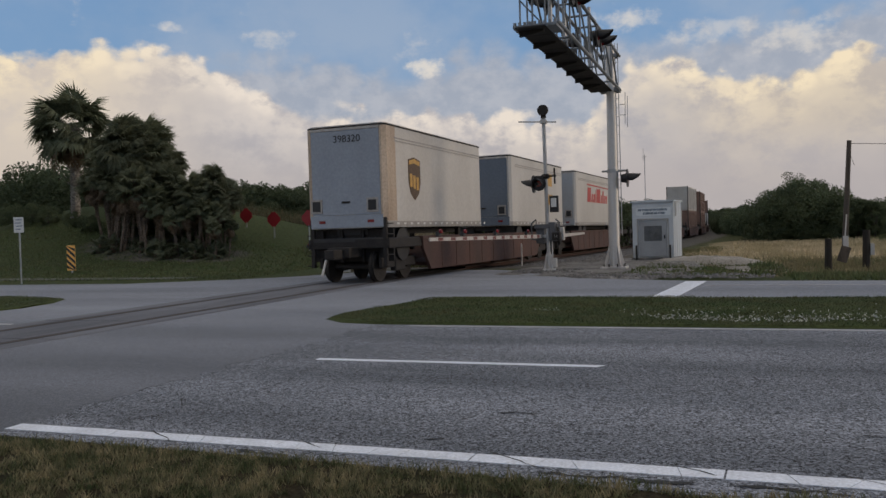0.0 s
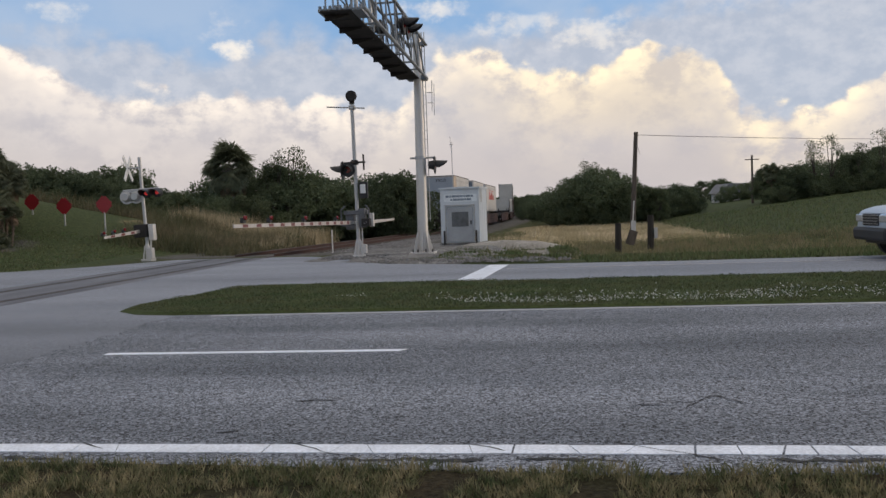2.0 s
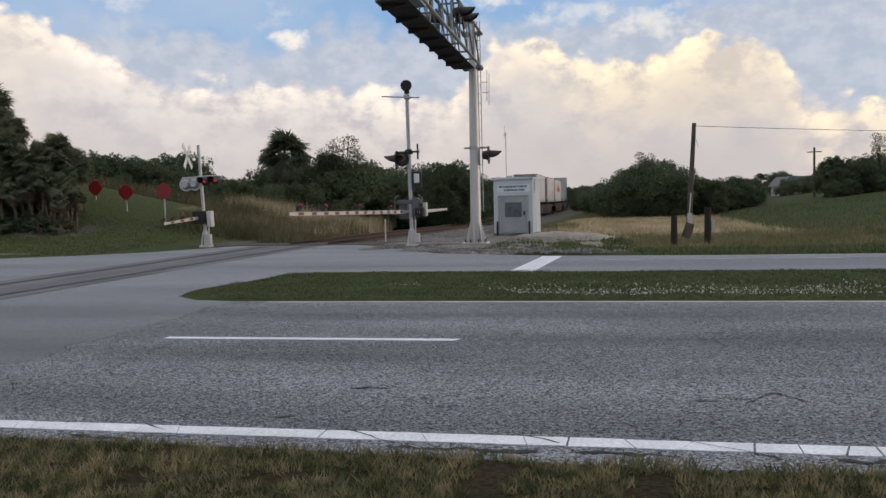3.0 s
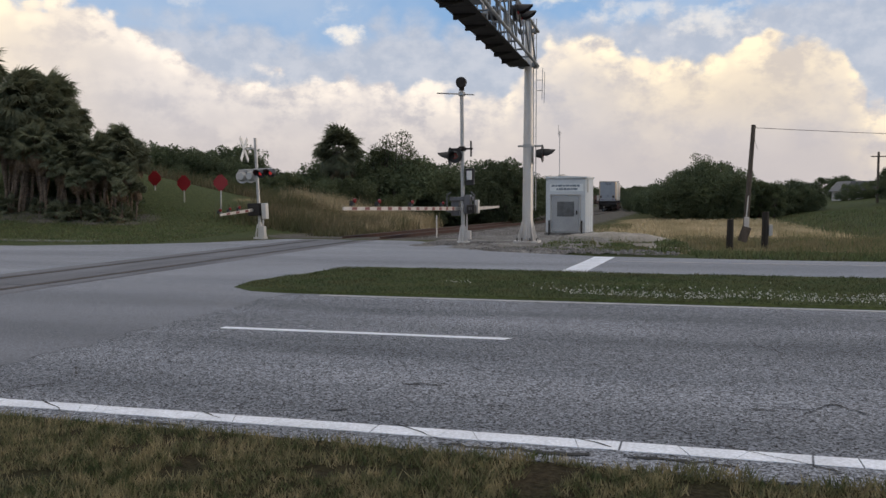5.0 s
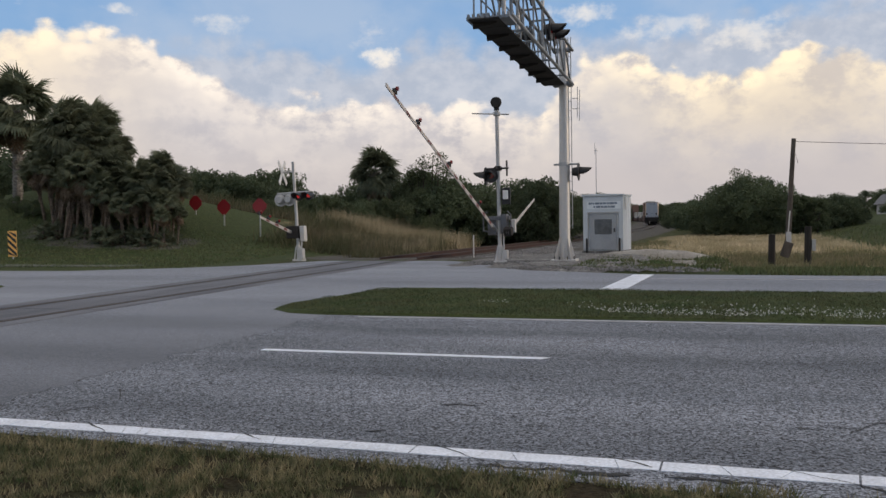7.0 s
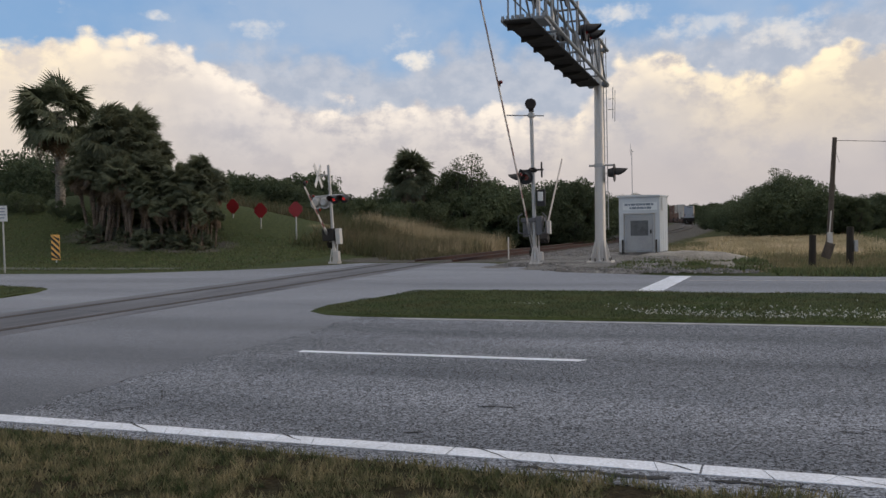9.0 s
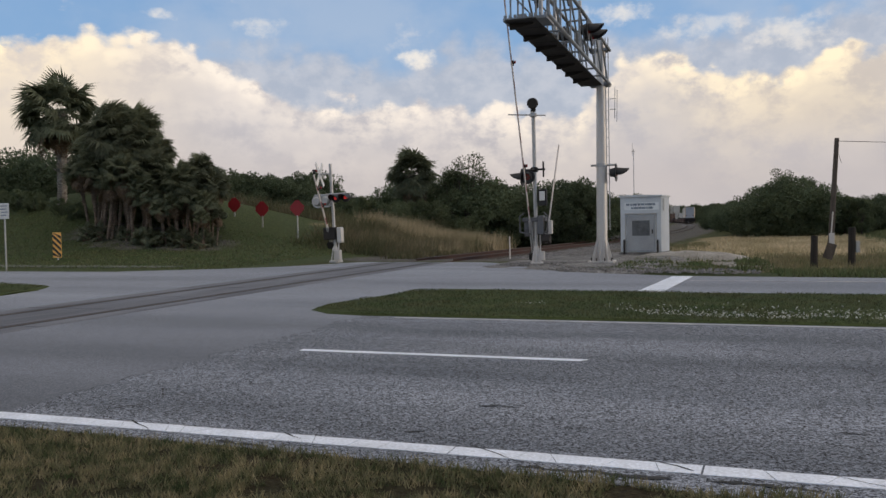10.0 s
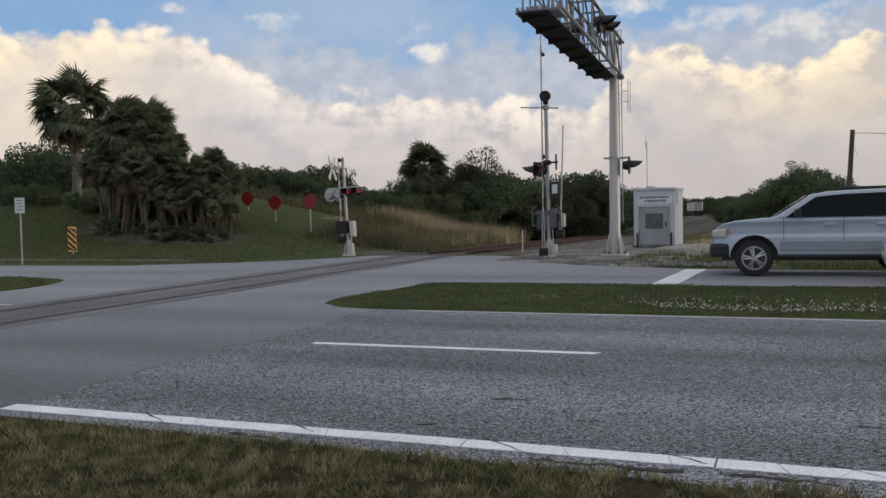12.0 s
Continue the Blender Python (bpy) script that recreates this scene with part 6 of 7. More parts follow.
def well_car(mat, label):
    """A well car 19.4 m long from its rear end at y = 0, running along +Y."""
    root = thing("well_car", pose(0, 0, 0), label, "rail car", group="well cars")
    for x in (-1, 1):
        bm = B()
        prism(bm, [(2.9, 0.95), (3.5, 0.26), (15.9, 0.26), (16.5, 0.95), (16.5, 1.28), (2.9, 1.28)], -0.05, 0.05, m=Matrix(((0, 0, 1, x * 1.36), (1, 0, 0, 0), (0, 1, 0, 0), (0, 0, 0, 1))))
        box(bm, x * 1.36 - 0.09, x * 1.36 + 0.09, 2.8, 16.6, 1.22, 1.32, 0.01)
        part("side_sill", bm, mat, root, "rust-brown deep side sill")
        for k in range(9):
            bm = B()
            box(bm, x * 1.41 - 0.012, x * 1.41 + 0.012, 4.4 + 1.32 * k, 4.46 + 1.32 * k, 0.3, 1.24)
            part("sill_rib", bm, mat, root)
    bm = B()
    box(bm, -1.3, 1.3, 3.9, 15.6, 0.36, 0.46)
    part("well_floor", bm, mat, root)
    for y0, y1 in ((0.2, 3.5), (16.0, 19.2)):
        bm = B()
        box(bm, -1.35, 1.35, y0 + 0.4, y1, 1.0, 1.3, 0.03)
        box(bm, -0.35, 0.35, y0 - 0.2, y1, 0.75, 1.05, 0.03)
        for x in (-1.2, 1.2):
            box(bm, x - 0.06, x + 0.06, y0 + 0.4, y0 + 0.5, 0.45, 1.9, 0.01)
        part("end_platform", bm, "darksteel", root, "grimy dark end platform")
        bm = B()
        box(bm, -1.32, 1.32, y0 + 0.75, y0 + 0.83, 0.62, 1.58, 0.02)
        for x in (-1.0, -0.35, 0.35, 1.0):
            box(bm, x - 0.05, x + 0.05, y0 + 0.62, y0 + 0.75, 0.6, 1.55, 0.01)
        part("bulkhead", bm, "darksteel", root, "ribbed dark end bulkhead")
    for k in range(5):
        for x in (-1.3, 1.3):
            bm = B()
            box(bm, x - 0.025, x + 0.025, 0.52, 0.95, 0.5 + 0.3 * k, 0.53 + 0.3 * k)
            part("rung", bm, "darksteel", root)
    bm = B()
    box(bm, -0.16, 0.16, -0.55, 0.2, 0.72, 1.0, 0.04)
    part("coupler", bm, "darksteel", root)
    bm = B()
    tube(bm, (-0.45, 0.1, 0.75), (-0.5, -0.1, 0.25), 0.035, seg=8)
    part("air_hose", bm, "alum", root)
    bogie(root, 1.9)
    bogie(root, 17.6)
    return root


def trailer(skin, door, label, length=8.5, emblem=None):
    """A road trailer from its rear at y = 0, on a car; box floor at 1.72 m."""
    root = thing("road_trailer", pose(0, 0, 0), label, "trailer", group="trailers on the train")
    z0, z1, w = 1.72, 4.60, 1.29
    bm = B()
    pts = [(-w, 0.12), (-w + 0.1, 0.02), (w - 0.1, 0.02), (w, 0.12), (w, length - 0.14), (w - 0.16, length), (-w + 0.16, length), (-w, length - 0.14)]
    prism(bm, pts, z0, z1)
    part("body", bm, skin, root)
    bm = B()
    prism(bm, [(x * 1.006, (y - length / 2) * 1.002 + length / 2) for x, y in pts], z1 - 0.035, z1 + 0.015)
    part("roof_rail", bm, "darksteel", root, "dark rubber-edged roof rail")
    bm = B()
    prism(bm, [(x * 0.97, (y - length / 2) * 0.99 + length / 2) for x, y in pts], z1 + 0.01, z1 + 0.05)
    part("roof", bm, skin, root)
    for x in (-1, 1) if emblem is shield else ():   # steel panel wrapped round each rear corner, sunset reflection and stain in its tint
        bm = B()
        prism(bm, [(x * (w - 0.16), -0.012), (x * (w - 0.098), -0.012), (x * (w + 0.010), 0.118), (x * (w + 0.010), 0.72), (x * (w - 0.01), 0.72), (x * (w - 0.02), 0.13), (x * (w - 0.11), 0.02), (x * (w - 0.16), 0.02)], z0 + 0.07, z1 - 0.04)
        part("corner_panel", bm, "corner", root, "steel corner panel, sunset reflection and rust stain in its colour")
    bm = B()
    prism(bm, [(x * 1.006, (y - length / 2) * 1.002 + length / 2) for x, y in pts], z0 - 0.12, z0 + 0.06)
    part("bottom_rail", bm, "rail_alum", root)
    for x in (-1, 1):
        bm = B()
        box(bm, x * w - 0.008, x * w + 0.012, 0.62, length - 0.2, z1 - 0.38, z1 - 0.34)
        box(bm, x * w - 0.008, x * w + 0.012, 0.62, length - 0.2, z1 - 0.46, z1 - 0.43)
        part("side_moulding", bm, "rail_alum", root)
    for k in range(int(length / 0.5)):
        bm = B()
        box(bm, w + 0.006, w + 0.014, 0.7 + 0.5 * k, 0.86 + 0.5 * k, z0 - 0.04, z0 + 0.02)
        part("reflector", bm, "white", root)
    bm = B()
    # door and rear sill colours carry the shade of the rear face
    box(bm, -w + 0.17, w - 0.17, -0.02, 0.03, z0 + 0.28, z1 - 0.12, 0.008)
    d = part("rear_door", bm, door, root, "smooth roll-up door, its shade in a blue-grey colour")
    bm = B()
    box(bm, -0.14, 0.14, -0.05, -0.018, z0 + 0.62, z0 + 0.68, 0.01)
    part("door_latch", bm, "darksteel", d)
    bm = B()
    box(bm, -w + 0.17, w - 0.17, -0.03, 0.02, z1 - 0.12, z1 - 0.04, 0.006)
    part("door_header", bm, "rail_alum", root)
    for x in (-0.98, 0.86):
        bm = B()
        box(bm, x - 0.19, x + 0.19, -0.04, 0.0, z0 + 0.34, z0 + 0.76, 0.01)
        fr = part("lamp_frame", bm, "rail_alum", root, "framed dark panel low on the door")
        bm = B()
        box(bm, x - 0.13, x + 0.13, -0.05, -0.035, z0 + 0.4, z0 + 0.7)
        part("dark_panel", bm, "black", fr)
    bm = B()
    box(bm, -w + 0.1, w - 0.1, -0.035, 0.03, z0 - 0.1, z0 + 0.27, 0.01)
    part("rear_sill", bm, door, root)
    for x in (-0.8, 0.8):
        bm = B()
        box(bm, x - 0.1, x + 0.1, -0.05, -0.034, z0 + 0.04, z0 + 0.12)
        part("tail_lamp", bm, "lensred", root)
    bm = B()
    for y in (1.2, 2.2) if length > 9 else (1.3,):
        for x in (-0.95, 0.95):
            tube(bm, (x - 0.25, y, 1.1), (x + 0.25, y, 1.1), 0.5, seg=18)
    box(bm, -0.5, 0.5, 0.3, length - 0.3, 1.4, 1.62)
    box(bm, -1.15, 1.15, 0.0, 0.1, 1.2, 1.32)
    part("running_gear", bm, "black", root)
    for x in (-0.92, 0.92):
        bm = B()
        box(bm, x - 0.32, x + 0.32, 0.42, 0.44, 0.95, 1.6)
        part("mud_flap", bm, "black", root)
    bm = B()
    for x in (-0.9, 0.9):
        box(bm, x - 0.07, x + 0.07, length - 1.8, length - 1.66, 0.8, 1.62)
    part("landing_leg", bm, "darksteel", root)
    if emblem:
        emblem(root, w, z0, z1, length)
    return root


def shield(root, w, z0, z1, length):
    out = [(-0.52, 0.55), (0.0, 0.66), (0.52, 0.55), (0.52, -0.35), (0.36, -0.78), (0.0, -1.05), (-0.36, -0.78), (-0.52, -0.35)]
    side = Matrix(((0, 0, 1, w), (0.9, 0, 0, 2.1), (0, 0.78, 0, z0 + 1.52), (0, 0, 0, 1)))
    bm = B()
    prism(bm, out, 0.004, 0.010, m=side)
    e = part("emblem", bm, "shieldbrown", root, "brown shield emblem edged in gold")
    bm = B()
    prism(bm, [(-0.46, 0.34), (0.0, 0.42), (0.46, 0.34), (0.46, 0.5), (0, 0.6), (-0.46, 0.5)], 0.011, 0.014, m=side)
    part("emblem_band", bm, "shieldgold", e)
    for k in range(3):
        bm = B()
        prism(bm, [(-0.4 + 0.28 * k, 0.0 - 0.06 * k), (-0.2 + 0.28 * k, 0.0 - 0.06 * k), (-0.2 + 0.28 * k, -0.52 - 0.06 * k), (-0.4 + 0.28 * k, -0.52 - 0.06 * k)], 0.011, 0.014, m=side)
        part("emblem_bar", bm, "shieldgold", e)
    cu = bpy.data.curves.new("fleet_number", "FONT")
    cu.body, cu.size, cu.align_x, cu.extrude = "398320", 0.30, "CENTER", 0.003
    tmp = new("tmp", cu)
    bpy.context.view_layer.update()
    me = bpy.data.meshes.new_from_object(tmp.evaluated_get(bpy.context.evaluated_depsgraph_get()))
    bpy.data.objects.remove(tmp)
    me.materials.append(MAT["black"])
    ob = new("fleet_number", me)
    ob.parent = root
    ob.matrix_basis = pose(0.08, -0.03, z1 - 0.47, 90, 0, 0)


def red_words(root, w, z0, z1, length):
    side = Matrix(((0, 0, 1, w), (1.5, 0, 0, length * 0.52), (0, 0.85, 0, z0 + 1.5), (0, 0, 0, 1)))
    x, first = -2.2, None
    for k, (l, h) in enumerate(((0.7, 1.0), (0.35, 0.6), (0.35, 0.6), (0.2, 0.9), (0.8, 1.0), (0.3, 0.6), (0.35, 0.9), (0.35, 0.6), (0.3, 0.6))):
        bm = B()
        prism(bm, [(x, -0.3), (x + l - 0.1, -0.3), (x + l, -0.3 + h), (x + 0.12, -0.3 + h)], 0.004, 0.010, m=side)
        part("emblem_bar", bm, "logored", root, "red emblem shape")
        x += l
    bm = B()
    prism(bm, [(-2.2, 0.85), (2.0, 0.78), (2.0, 0.86), (-2.2, 0.95)], 0.004, 0.010, m=side)
    part("emblem_line", bm, "logored", root)


def pale_patch(root, w, z0, z1, length):
    side = Matrix(((0, 0, 1, w), (1, 0, 0, length * 0.7), (0, 1, 0, z0 + 1.5), (0, 0, 0, 1)))
    for z, h in ((0.3, 0.6), (-0.6, 0.5)):
        bm = B()
        prism(bm, [(-0.5, z), (0.5, z), (0.5, z + h), (-0.5, z + h)], 0.004, 0.008, m=side)
        part("emblem", bm, "shieldgold", root, "faded gold emblem")


def container(mat, label, length, base):
    root = thing("container", pose(0, 0, 0), label, "container", group="containers on the train")
    bm = B()
    box(bm, -1.22, 1.22, 0, length, base, base + 2.85, 0.02)
    part("body", bm, mat, root)
    for x in (-1, 1):
        for k in range(int(length / 0.6)):
            bm = B()
            box(bm, x * 1.22 - 0.03, x * 1.22 + 0.03, 0.3 + 0.6 * k, 0.55 + 0.6 * k, base + 0.15, base + 2.7)
            part("corrugation", bm, mat, root)
    for x in (-1.19, 1.19):
        for y in (0.08, length - 0.08):
            bm = B()
            box(bm, x - 0.06, x + 0.06, y - 0.1, y + 0.1, base - 0.02, base + 2.88, 0.01)
            part("corner_post", bm, "darksteel", root)
    for x in (-0.6, 0.6):
        bm = B()
        box(bm, x - 0.56, x + 0.56, -0.03, 0.02, base + 0.1, base + 2.75, 0.008)
        part("door", bm, mat, root)
    return root


TRAIN = []          # (thing, metres ahead of the train's rear end, length)


def build_train():
    first = well_car("carbrown", "rust-brown intermodal well car with grimy trucks")
    TRAIN.append((first, 0.0, 19.4))
    for k in range(1, 13):
        TRAIN.append((copy_thing(first, pose(0, 0, 0)), 19.6 * k, 19.4))
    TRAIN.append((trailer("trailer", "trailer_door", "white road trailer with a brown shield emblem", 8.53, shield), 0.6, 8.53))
    TRAIN.append((trailer("trailer", "trailer_shade_blue", "white road trailer with a slate-blue shaded rear", 8.5, pale_patch), 12.9, 8.5))
    TRAIN.append((trailer("trailer", "trailer_grey", "white road trailer with a red emblem", 11.5, red_words), 24.2, 11.5))
    box1 = container("boxpale", "pale corrugated container in a well car", 12.2, 0.5)
    for k in (3, 6, 7, 9, 11, 12):
        TRAIN.append((box1 if k == 3 else copy_thing(box1, pose(0, 0, 0)), 19.6 * k + 3.6, 12.2))
    box2 = container("boxbrown", "brown corrugated container stacked in a well car", 12.2, 0.5)
    box3 = container("boxbrown", "brown corrugated container on the upper tier", 12.2, 3.38)
    box4 = container("boxpale", "pale corrugated container on the upper tier", 12.2, 3.38)
    for k in (4, 5, 8, 10):
        TRAIN.append((box2 if k == 4 else copy_thing(box2, pose(0, 0, 0)), 19.6 * k + 3.6, 12.2))
    TRAIN.append((box4, 19.6 * 4 + 3.6, 12.2))
    TRAIN.append((box3, 19.6 * 5 + 3.6, 12.2))
    TRAIN.append((copy_thing(box3, pose(0, 0, 0)), 19.6 * 8 + 3.6, 12.2))


build_train()


def train_rear(t):
    """Distance of the rear end along the track."""
    return lin(t, [(0, 21.4), (0.5, 34.3), (1, 46.6), (1.5, 58.2), (2, 69.0), (3, 90.0), (5, 131.0), (7, 173.0), (9, 217.0), (10.5, 251.0), (12, 286.0)])


# ---- car ----
WHEELS = []


def suv():
    """A silver sport utility vehicle, nose at x = 0, its rear at +X; local y = 0 is its middle."""
    root = thing("silver_suv", pose(0, 0, 0), "silver sport utility vehicle with dark lower cladding", "car")
    hw = 0.96
    arch = lambda cx, r: [(cx + r * math.cos(math.radians(a)), 0.40 + r * math.sin(math.radians(a))) for a in range(180, -1, -18)]
    body = [(0.20, 0.55), (0.13, 0.72), (0.14, 0.92), (0.19, 1.06), (0.29, 1.125), (0.55, 1.19), (0.95, 1.235), (1.40, 1.262), (1.62, 1.25), (5.12, 1.265), (5.18, 1.1), (5.18, 0.55)] + [(4.5, 0.55)] + arch(3.98, 0.50)[::-1] + arch(0.97, 0.50)[::-1] + [(0.45, 0.55)]
    bm = B()
    prism(bm, body, -hw, hw, m=SIDE)
    for z in (0.60, 0.68, 0.76, 0.84, 0.92, 1.0, 1.06, 1.12, 1.18, 1.22):
        bmesh.ops.bisect_plane(bm, geom=bm.verts[:] + bm.edges[:] + bm.faces[:], plane_co=(0, 0, z), plane_no=(0, 0, 1))
    for v in bm.verts:
        v.co.y *= 1 - 0.10 * (v.co.z - 0.80) ** 2 - 0.25 * max(0.0, v.co.z - 1.16) ** 1.5
        if v.co.x < 0.5:
            v.co.y *= 1 - 0.12 * (0.5 - v.co.x) / 0.4
    ob = part("body", bm, "carpaint", root, "silver painted body", smooth=True)
    ob.data.set_sharp_from_angle(angle=radians(32))
    bv = ob.modifiers.new("soft", "BEVEL")
    bv.width, bv.segments, bv.limit_method, bv.angle_limit = 0.045, 3, "ANGLE", radians(40)
    roof = [(1.34, 1.245), (2.12, 1.755), (2.45, 1.815), (3.6, 1.85), (4.75, 1.82), (5.02, 1.75), (5.14, 1.245)]
    bm = B()
    n = len(roof)
    a = [bm.verts.new((x, -hw + 0.02 + 0.20 * (z - 1.27) / 0.7, z)) for x, z in roof]
    b = [bm.verts.new((x, hw - 0.02 - 0.20 * (z - 1.27) / 0.7, z)) for x, z in roof]
    bm.faces.new(a)
    bm.faces.new(b[::-1])
    for i in range(n):
        bm.faces.new((a[i], b[i], b[(i + 1) % n], a[(i + 1) % n]))
    ob = part("cabin", bm, "carpaint", root)
    bv = ob.modifiers.new("soft", "BEVEL")
    bv.width, bv.segments = 0.04, 3
    yz = lambda z: hw - 0.02 - 0.20 * (z - 1.27) / 0.7 + 0.006
    for x in (-1, 1):
        for w in ([(1.60, 1.268), (2.21, 1.70), (2.752, 1.748), (2.752, 1.268)], [(2.753, 1.268), (2.753, 1.748), (3.672, 1.768), (3.769, 1.268)], [(3.770, 1.268), (3.673, 1.768), (4.72, 1.735), (4.92, 1.268)]):
            bm = B()
            o = [bm.verts.new((px, x * yz(pz), pz)) for px, pz in w]
            i2 = [bm.verts.new((px, x * (yz(pz) - 0.02), pz)) for px, pz in w]
            bm.faces.new(o)
            bm.faces.new(i2[::-1])
            for k in range(4):
                bm.faces.new((o[k], o[(k + 1) % 4], i2[(k + 1) % 4], i2[k]))
            part("side_window", bm, "glass", root)
        bm = B()
        for xx in (1.57, 2.74, 3.66):
            box(bm, xx - 0.005, xx + 0.005, x * hw - 0.004, x * hw + 0.004, 0.64, 1.28)
        part("door_seam", bm, "black", root)
        for xx in (2.5, 3.48):
            bm = B()
            box(bm, xx - 0.13, xx + 0.1, x * (hw + 0.01) - 0.02, x * (hw + 0.01) + 0.02, 1.08, 1.15, 0.012)
            part("door_handle", bm, "alloy", root)
        bm = B()
        box(bm, 1.78, 1.92, x * (hw + 0.14) - 0.09, x * (hw + 0.14) + 0.09, 1.27, 1.45, 0.03)
        box(bm, 1.80, 1.86, x * hw - 0.06, x * (hw + 0.1) + 0.02, 1.27, 1.33)
        part("mirror", bm, "cladding", root)
        bm = B()
        box(bm, 1.5, 3.46, x * (hw + 0.004) - 0.012, x * (hw + 0.004) + 0.012, 0.555, 0.76, 0.008)
        part("door_cladding", bm, "sill", root)
        bm = B()
        box(bm, 1.44, 3.5, x * 0.93 - 0.09, x * 0.93 + 0.09, 0.40, 0.48, 0.03)
        part("running_board", bm, "cladding", root, "dark running board")
        bm = B()
        box(bm, 0.11, 0.22, x * 0.70 - 0.21, x * 0.70 + 0.22, 0.84, 1.02, 0.03)
        box(bm, 0.2, 0.40, x * 0.91 - 0.03, x * 0.91 + 0.032, 0.85, 1.03, 0.02)
        lamp = part("headlamp", bm, "headlamp", root, "clear wrapped headlamp")
        bm = B()
        box(bm, 0.405, 0.45, x * 0.925 - 0.03, x * 0.925 + 0.034, 0.94, 1.04, 0.01)
        part("turn_lamp", bm, "amber", lamp, "amber turn lamp")
        bm = B()
        tube(bm, (2.7, x * 0.6, 1.885), (4.7, x * 0.6, 1.885), 0.022, seg=8)
        part("roof_rack", bm, "cladding", root)
        bm = B()
        box(bm, 5.1, 5.2, x * 0.86 - 0.08, x * 0.86 + 0.08, 1.0, 1.5, 0.02)
        part("tail_lamp", bm, "lensred", root)
        for cx in (0.97, 3.98):
            w = new("wheel")
            w.parent = root
            w.matrix_basis = pose(cx, x * 0.84, 0.395)
            bm = B()
            tube(bm, (0, -0.125, 0), (0, 0.125, 0), 0.395, seg=32)
            bmesh.ops.bevel(bm, geom=[e for e in bm.edges if abs(e.calc_length()) < 0.1], offset=0.04, segments=2, affect="EDGES")
            part("tyre", bm, "tyre", w)
            bm = B()
            tube(bm, (0, x * 0.10, 0), (0, x * 0.128, 0), 0.255, seg=28)
            part("rim_dish", bm, "black", w)
            bm = B()
            for k in range(24):
                a0, a1 = k * math.pi / 12, (k + 1) * math.pi / 12
                tube(bm, (0.245 * math.cos(a0), x * 0.128, 0.245 * math.sin(a0)), (0.245 * math.cos(a1), x * 0.128, 0.245 * math.sin(a1)), 0.022, seg=6)
            for k in range(5):
                for dd in (-0.16, 0.16):
                    a0 = k * 2 * math.pi / 5 + dd
                    tube(bm, (0.05 * math.cos(a0), x * 0.14, 0.05 * math.sin(a0)), (0.235 * math.cos(a0), x * 0.13, 0.235 * math.sin(a0)), 0.026, 0.02, seg=6)
            tube(bm, (0, x * 0.11, 0), (0, x * 0.155, 0), 0.065, 0.055, seg=16)
            part("rim", bm, "alloy", w, "five-spoke alloy rim")
            WHEELS.append((w, (cx, x * 0.84, 0.395)))
    bm = B()
    box(bm, 0.05, 0.47, -hw - 0.01, hw + 0.01, 0.42, 0.72, 0.07)
    part("front_bumper", bm, "cladding", root, "dark plastic front bumper")
    bm = B()
    box(bm, 4.66, 5.26, -hw - 0.01, hw + 0.01, 0.48, 0.76, 0.06)
    part("rear_bumper", bm, "cladding", root)
    bm = B()
    box(bm, 0.10, 0.2, -0.46, 0.46, 0.76, 1.04, 0.03)
    g = part("grille", bm, "black", root, "dark grille")
    for k in range(4):
        bm = B()
        box(bm, 0.088, 0.12, -0.45, 0.45, 0.80 + 0.065 * k, 0.812 + 0.065 * k)
        part("grille_bar", bm, "alloy", g)
    bm = B()
    pts = [(1.43, 1.305, 0.82), (2.08, 1.728, 0.74), (2.08, 1.728, -0.74), (1.43, 1.305, -0.82)]
    o = [bm.verts.new((px - 0.03, py, pz + 0.015)) for px, pz, py in pts]
    i2 = [bm.verts.new((px, py, pz - 0.01)) for px, pz, py in pts]
    bm.faces.new(o)
    bm.faces.new(i2[::-1])
    for k in range(4):
        bm.faces.new((o[k], o[(k + 1) % 4], i2[(k + 1) % 4], i2[k]))
    part("windscreen", bm, "screen", root)
    bm = B()
    box(bm, 0.3, 4.8, -0.8, 0.8, 0.34, 0.64)
    for cx in (0.97, 3.98):
        box(bm, cx - 0.52, cx + 0.52, -0.70, 0.70, 0.5, 0.98)
    part("chassis", bm, "black", root)
    return root


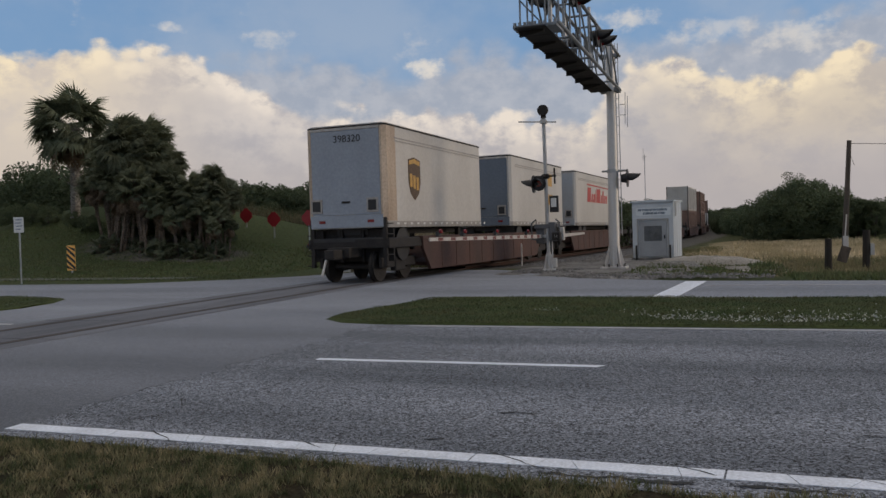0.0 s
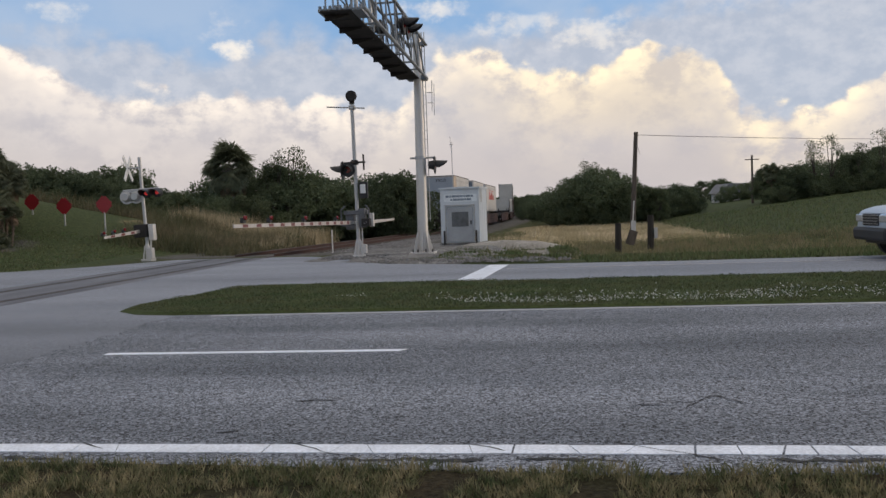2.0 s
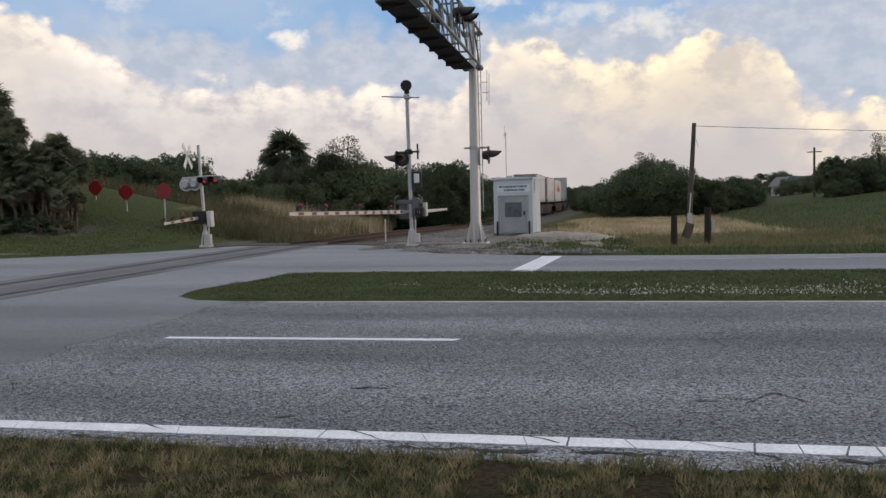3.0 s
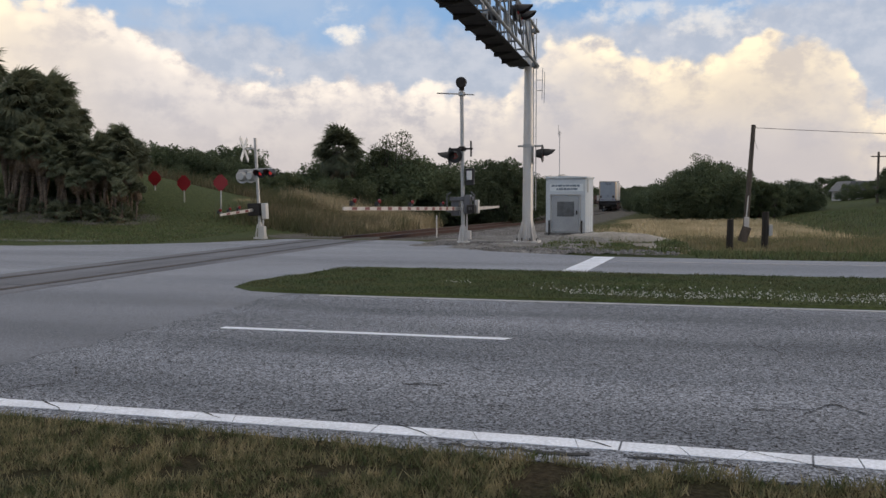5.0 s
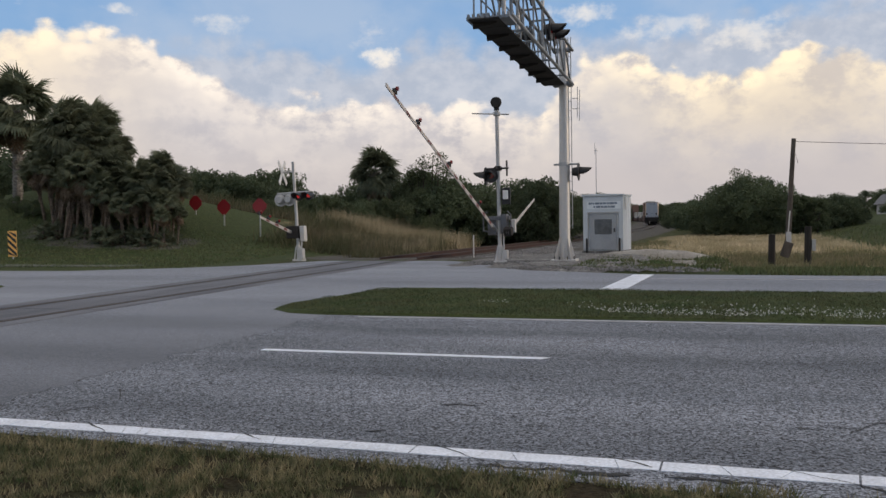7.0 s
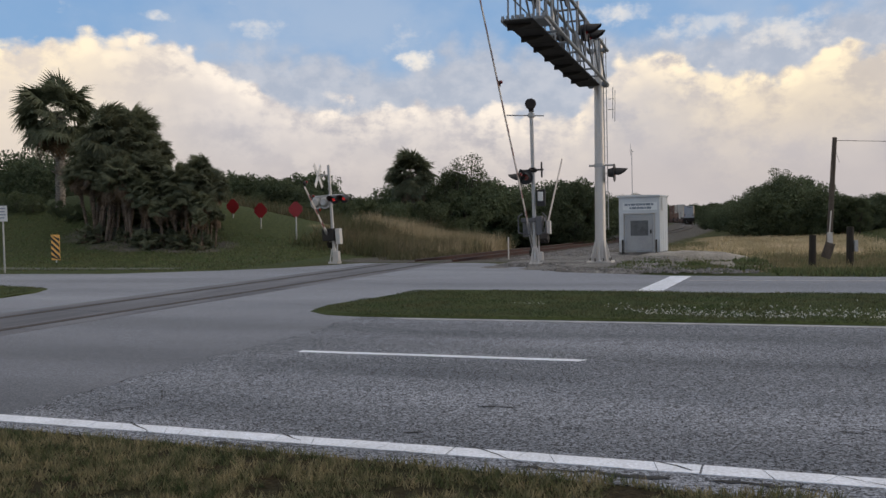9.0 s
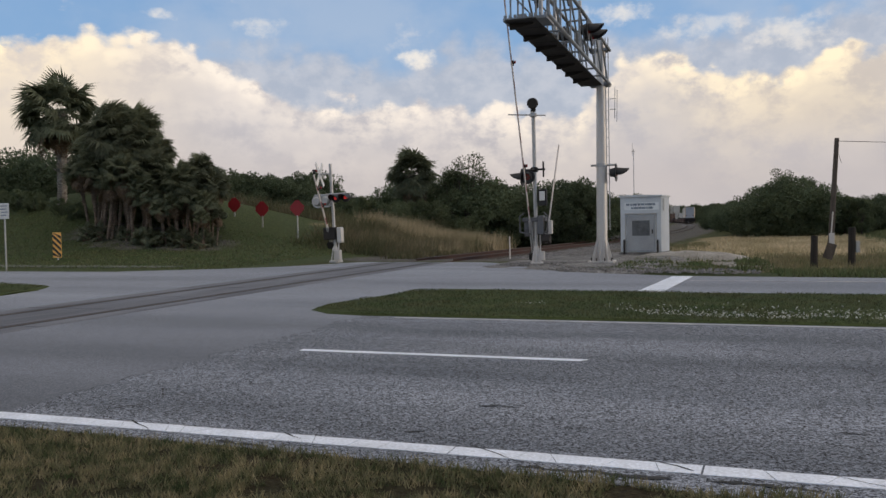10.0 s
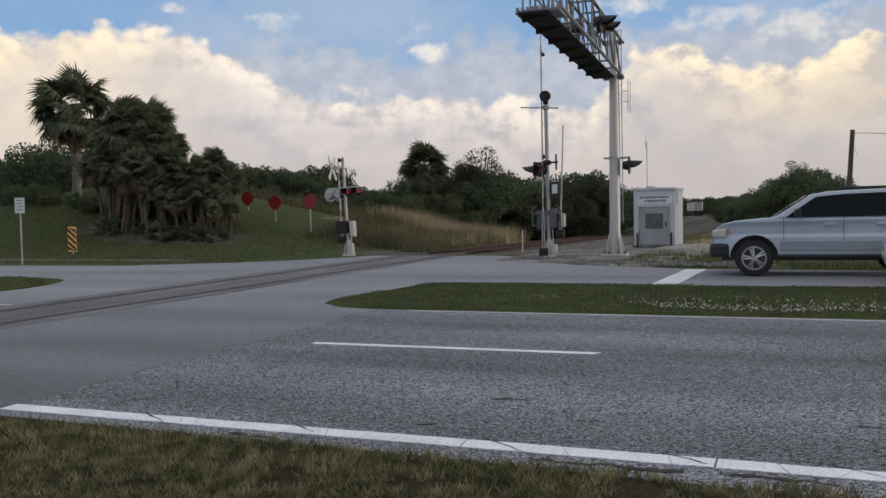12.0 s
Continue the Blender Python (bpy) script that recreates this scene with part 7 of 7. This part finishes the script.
def sedan():
    """A low white car, nose at x = 0, its rear at +X."""
    root = thing("white_sedan", pose(0, 0, 0), "low white sedan waiting in the near lane", "car")
    hw = 0.86
    arch = lambda cx, r: [(cx + r * math.cos(math.radians(a)), 0.31 + r * math.sin(math.radians(a))) for a in range(180, -1, -18)]
    bm = B()
    prism(bm, [(0.1, 0.25), (0.0, 0.5), (0.06, 0.68), (0.3, 0.78), (1.3, 0.92), (4.2, 0.96), (4.55, 0.9), (4.6, 0.4), (4.4, 0.28)] + arch(3.6, 0.37)[::-1] + arch(0.88, 0.37)[::-1], -hw, hw, m=SIDE)
    ob = part("body", bm, "carwhite", root)
    bv = ob.modifiers.new("soft", "BEVEL")
    bv.width, bv.segments, bv.limit_method = 0.06, 3, "ANGLE"
    roof = [(1.25, 0.92), (2.0, 1.36), (2.9, 1.40), (3.5, 1.32), (4.15, 0.95)]
    bm = B()
    a = [bm.verts.new((x, -hw + 0.05 + 0.3 * (z - 0.92), z)) for x, z in roof]
    b = [bm.verts.new((x, hw - 0.05 - 0.3 * (z - 0.92), z)) for x, z in roof]
    bm.faces.new(a)
    bm.faces.new(b[::-1])
    for i in range(5):
        bm.faces.new((a[i], b[i], b[(i + 1) % 5], a[(i + 1) % 5]))
    part("cabin", bm, "glass", root, "dark glazed cabin")
    bm = B()
    box(bm, 1.95, 3.45, -0.66, 0.66, 1.345, 1.42, 0.03)
    part("roof", bm, "carwhite", root)
    for x in (-1, 1):
        bm = B()
        box(bm, 0.03, 0.42, x * 0.66 - 0.16, x * 0.66 + 0.205, 0.56, 0.70, 0.03)
        part("headlamp", bm, "headlamp", root)
        for cx in (0.88, 3.6):
            bm = B()
            tube(bm, (cx, x * 0.66, 0.31), (cx, x * 0.85, 0.31), 0.31, seg=24)
            w = part("wheel", bm, "tyre", root)
            bm = B()
            tube(bm, (cx, x * 0.845, 0.31), (cx, x * 0.86, 0.31), 0.2, seg=18)
            part("rim", bm, "alloy", w)
    return root


SUV = suv()
SEDAN = sedan()
SUV_Y = 20.25


def suv_nose(t):
    return 7.25 - 0.5 * 1.497 * max(0.0, t - 8.7) ** 2


# ---- what moves ----
def motions():
    for ob, s0, length in TRAIN:
        rows = []
        for k in range(25):
            t = 0.5 * k
            a = on_track(train_rear(t) + s0)
            mid = on_track(train_rear(t) + s0 + length)
            d = mid.translation - a.translation
            rows.append((t, pose(*a.translation, math.degrees(math.atan2(d.z, d.y)), 0, math.degrees(-math.atan2(d.x, d.y)))))
        walk(ob, rows)
    rise = [(0, 0.6), (5.8, 0.6), (6.0, 1.6), (6.2, 3.9), (6.5, 8.8), (6.8, 14.3), (7.2, 21.4), (7.6, 28), (8.0, 34.3), (8.4, 40.5), (8.8, 46.8), (9.1, 51.6), (9.5, 58.6), (10.0, 66.5), (10.5, 74), (11.0, 80.5), (11.5, 86), (12.0, 90)]
    walk(GATE, [(t, pose(-6.47, 27.3, 1.16, -a, 0, 0)) for t, a in rise])
    walk(PED, [(t, pose(-5.93, 27.5, 1.16, -min(a, 8 + a * 0.82), 0, 176)) for t, a in rise])
    walk(LEFT_GATE, [(t, pose(-14.85, 29.0, 1.08, 4.0 - a, 0, 0)) for t, a in rise])
    times = [0, 8.7] + [round(8.7 + 0.1 * k, 1) for k in range(4, 34)]
    walk(SUV, [(t, pose(suv_nose(t), SUV_Y, 0)) for t in times])
    walk(SEDAN, [(t, pose(suv_nose(t) + 3.35, 17.85, 0)) for t in times])
    for w, c in WHEELS:
        walk(w, [(t, pose(*c, 0, math.degrees((suv_nose(t) - 7.25) / 0.395), 0)) for t in times])


motions()
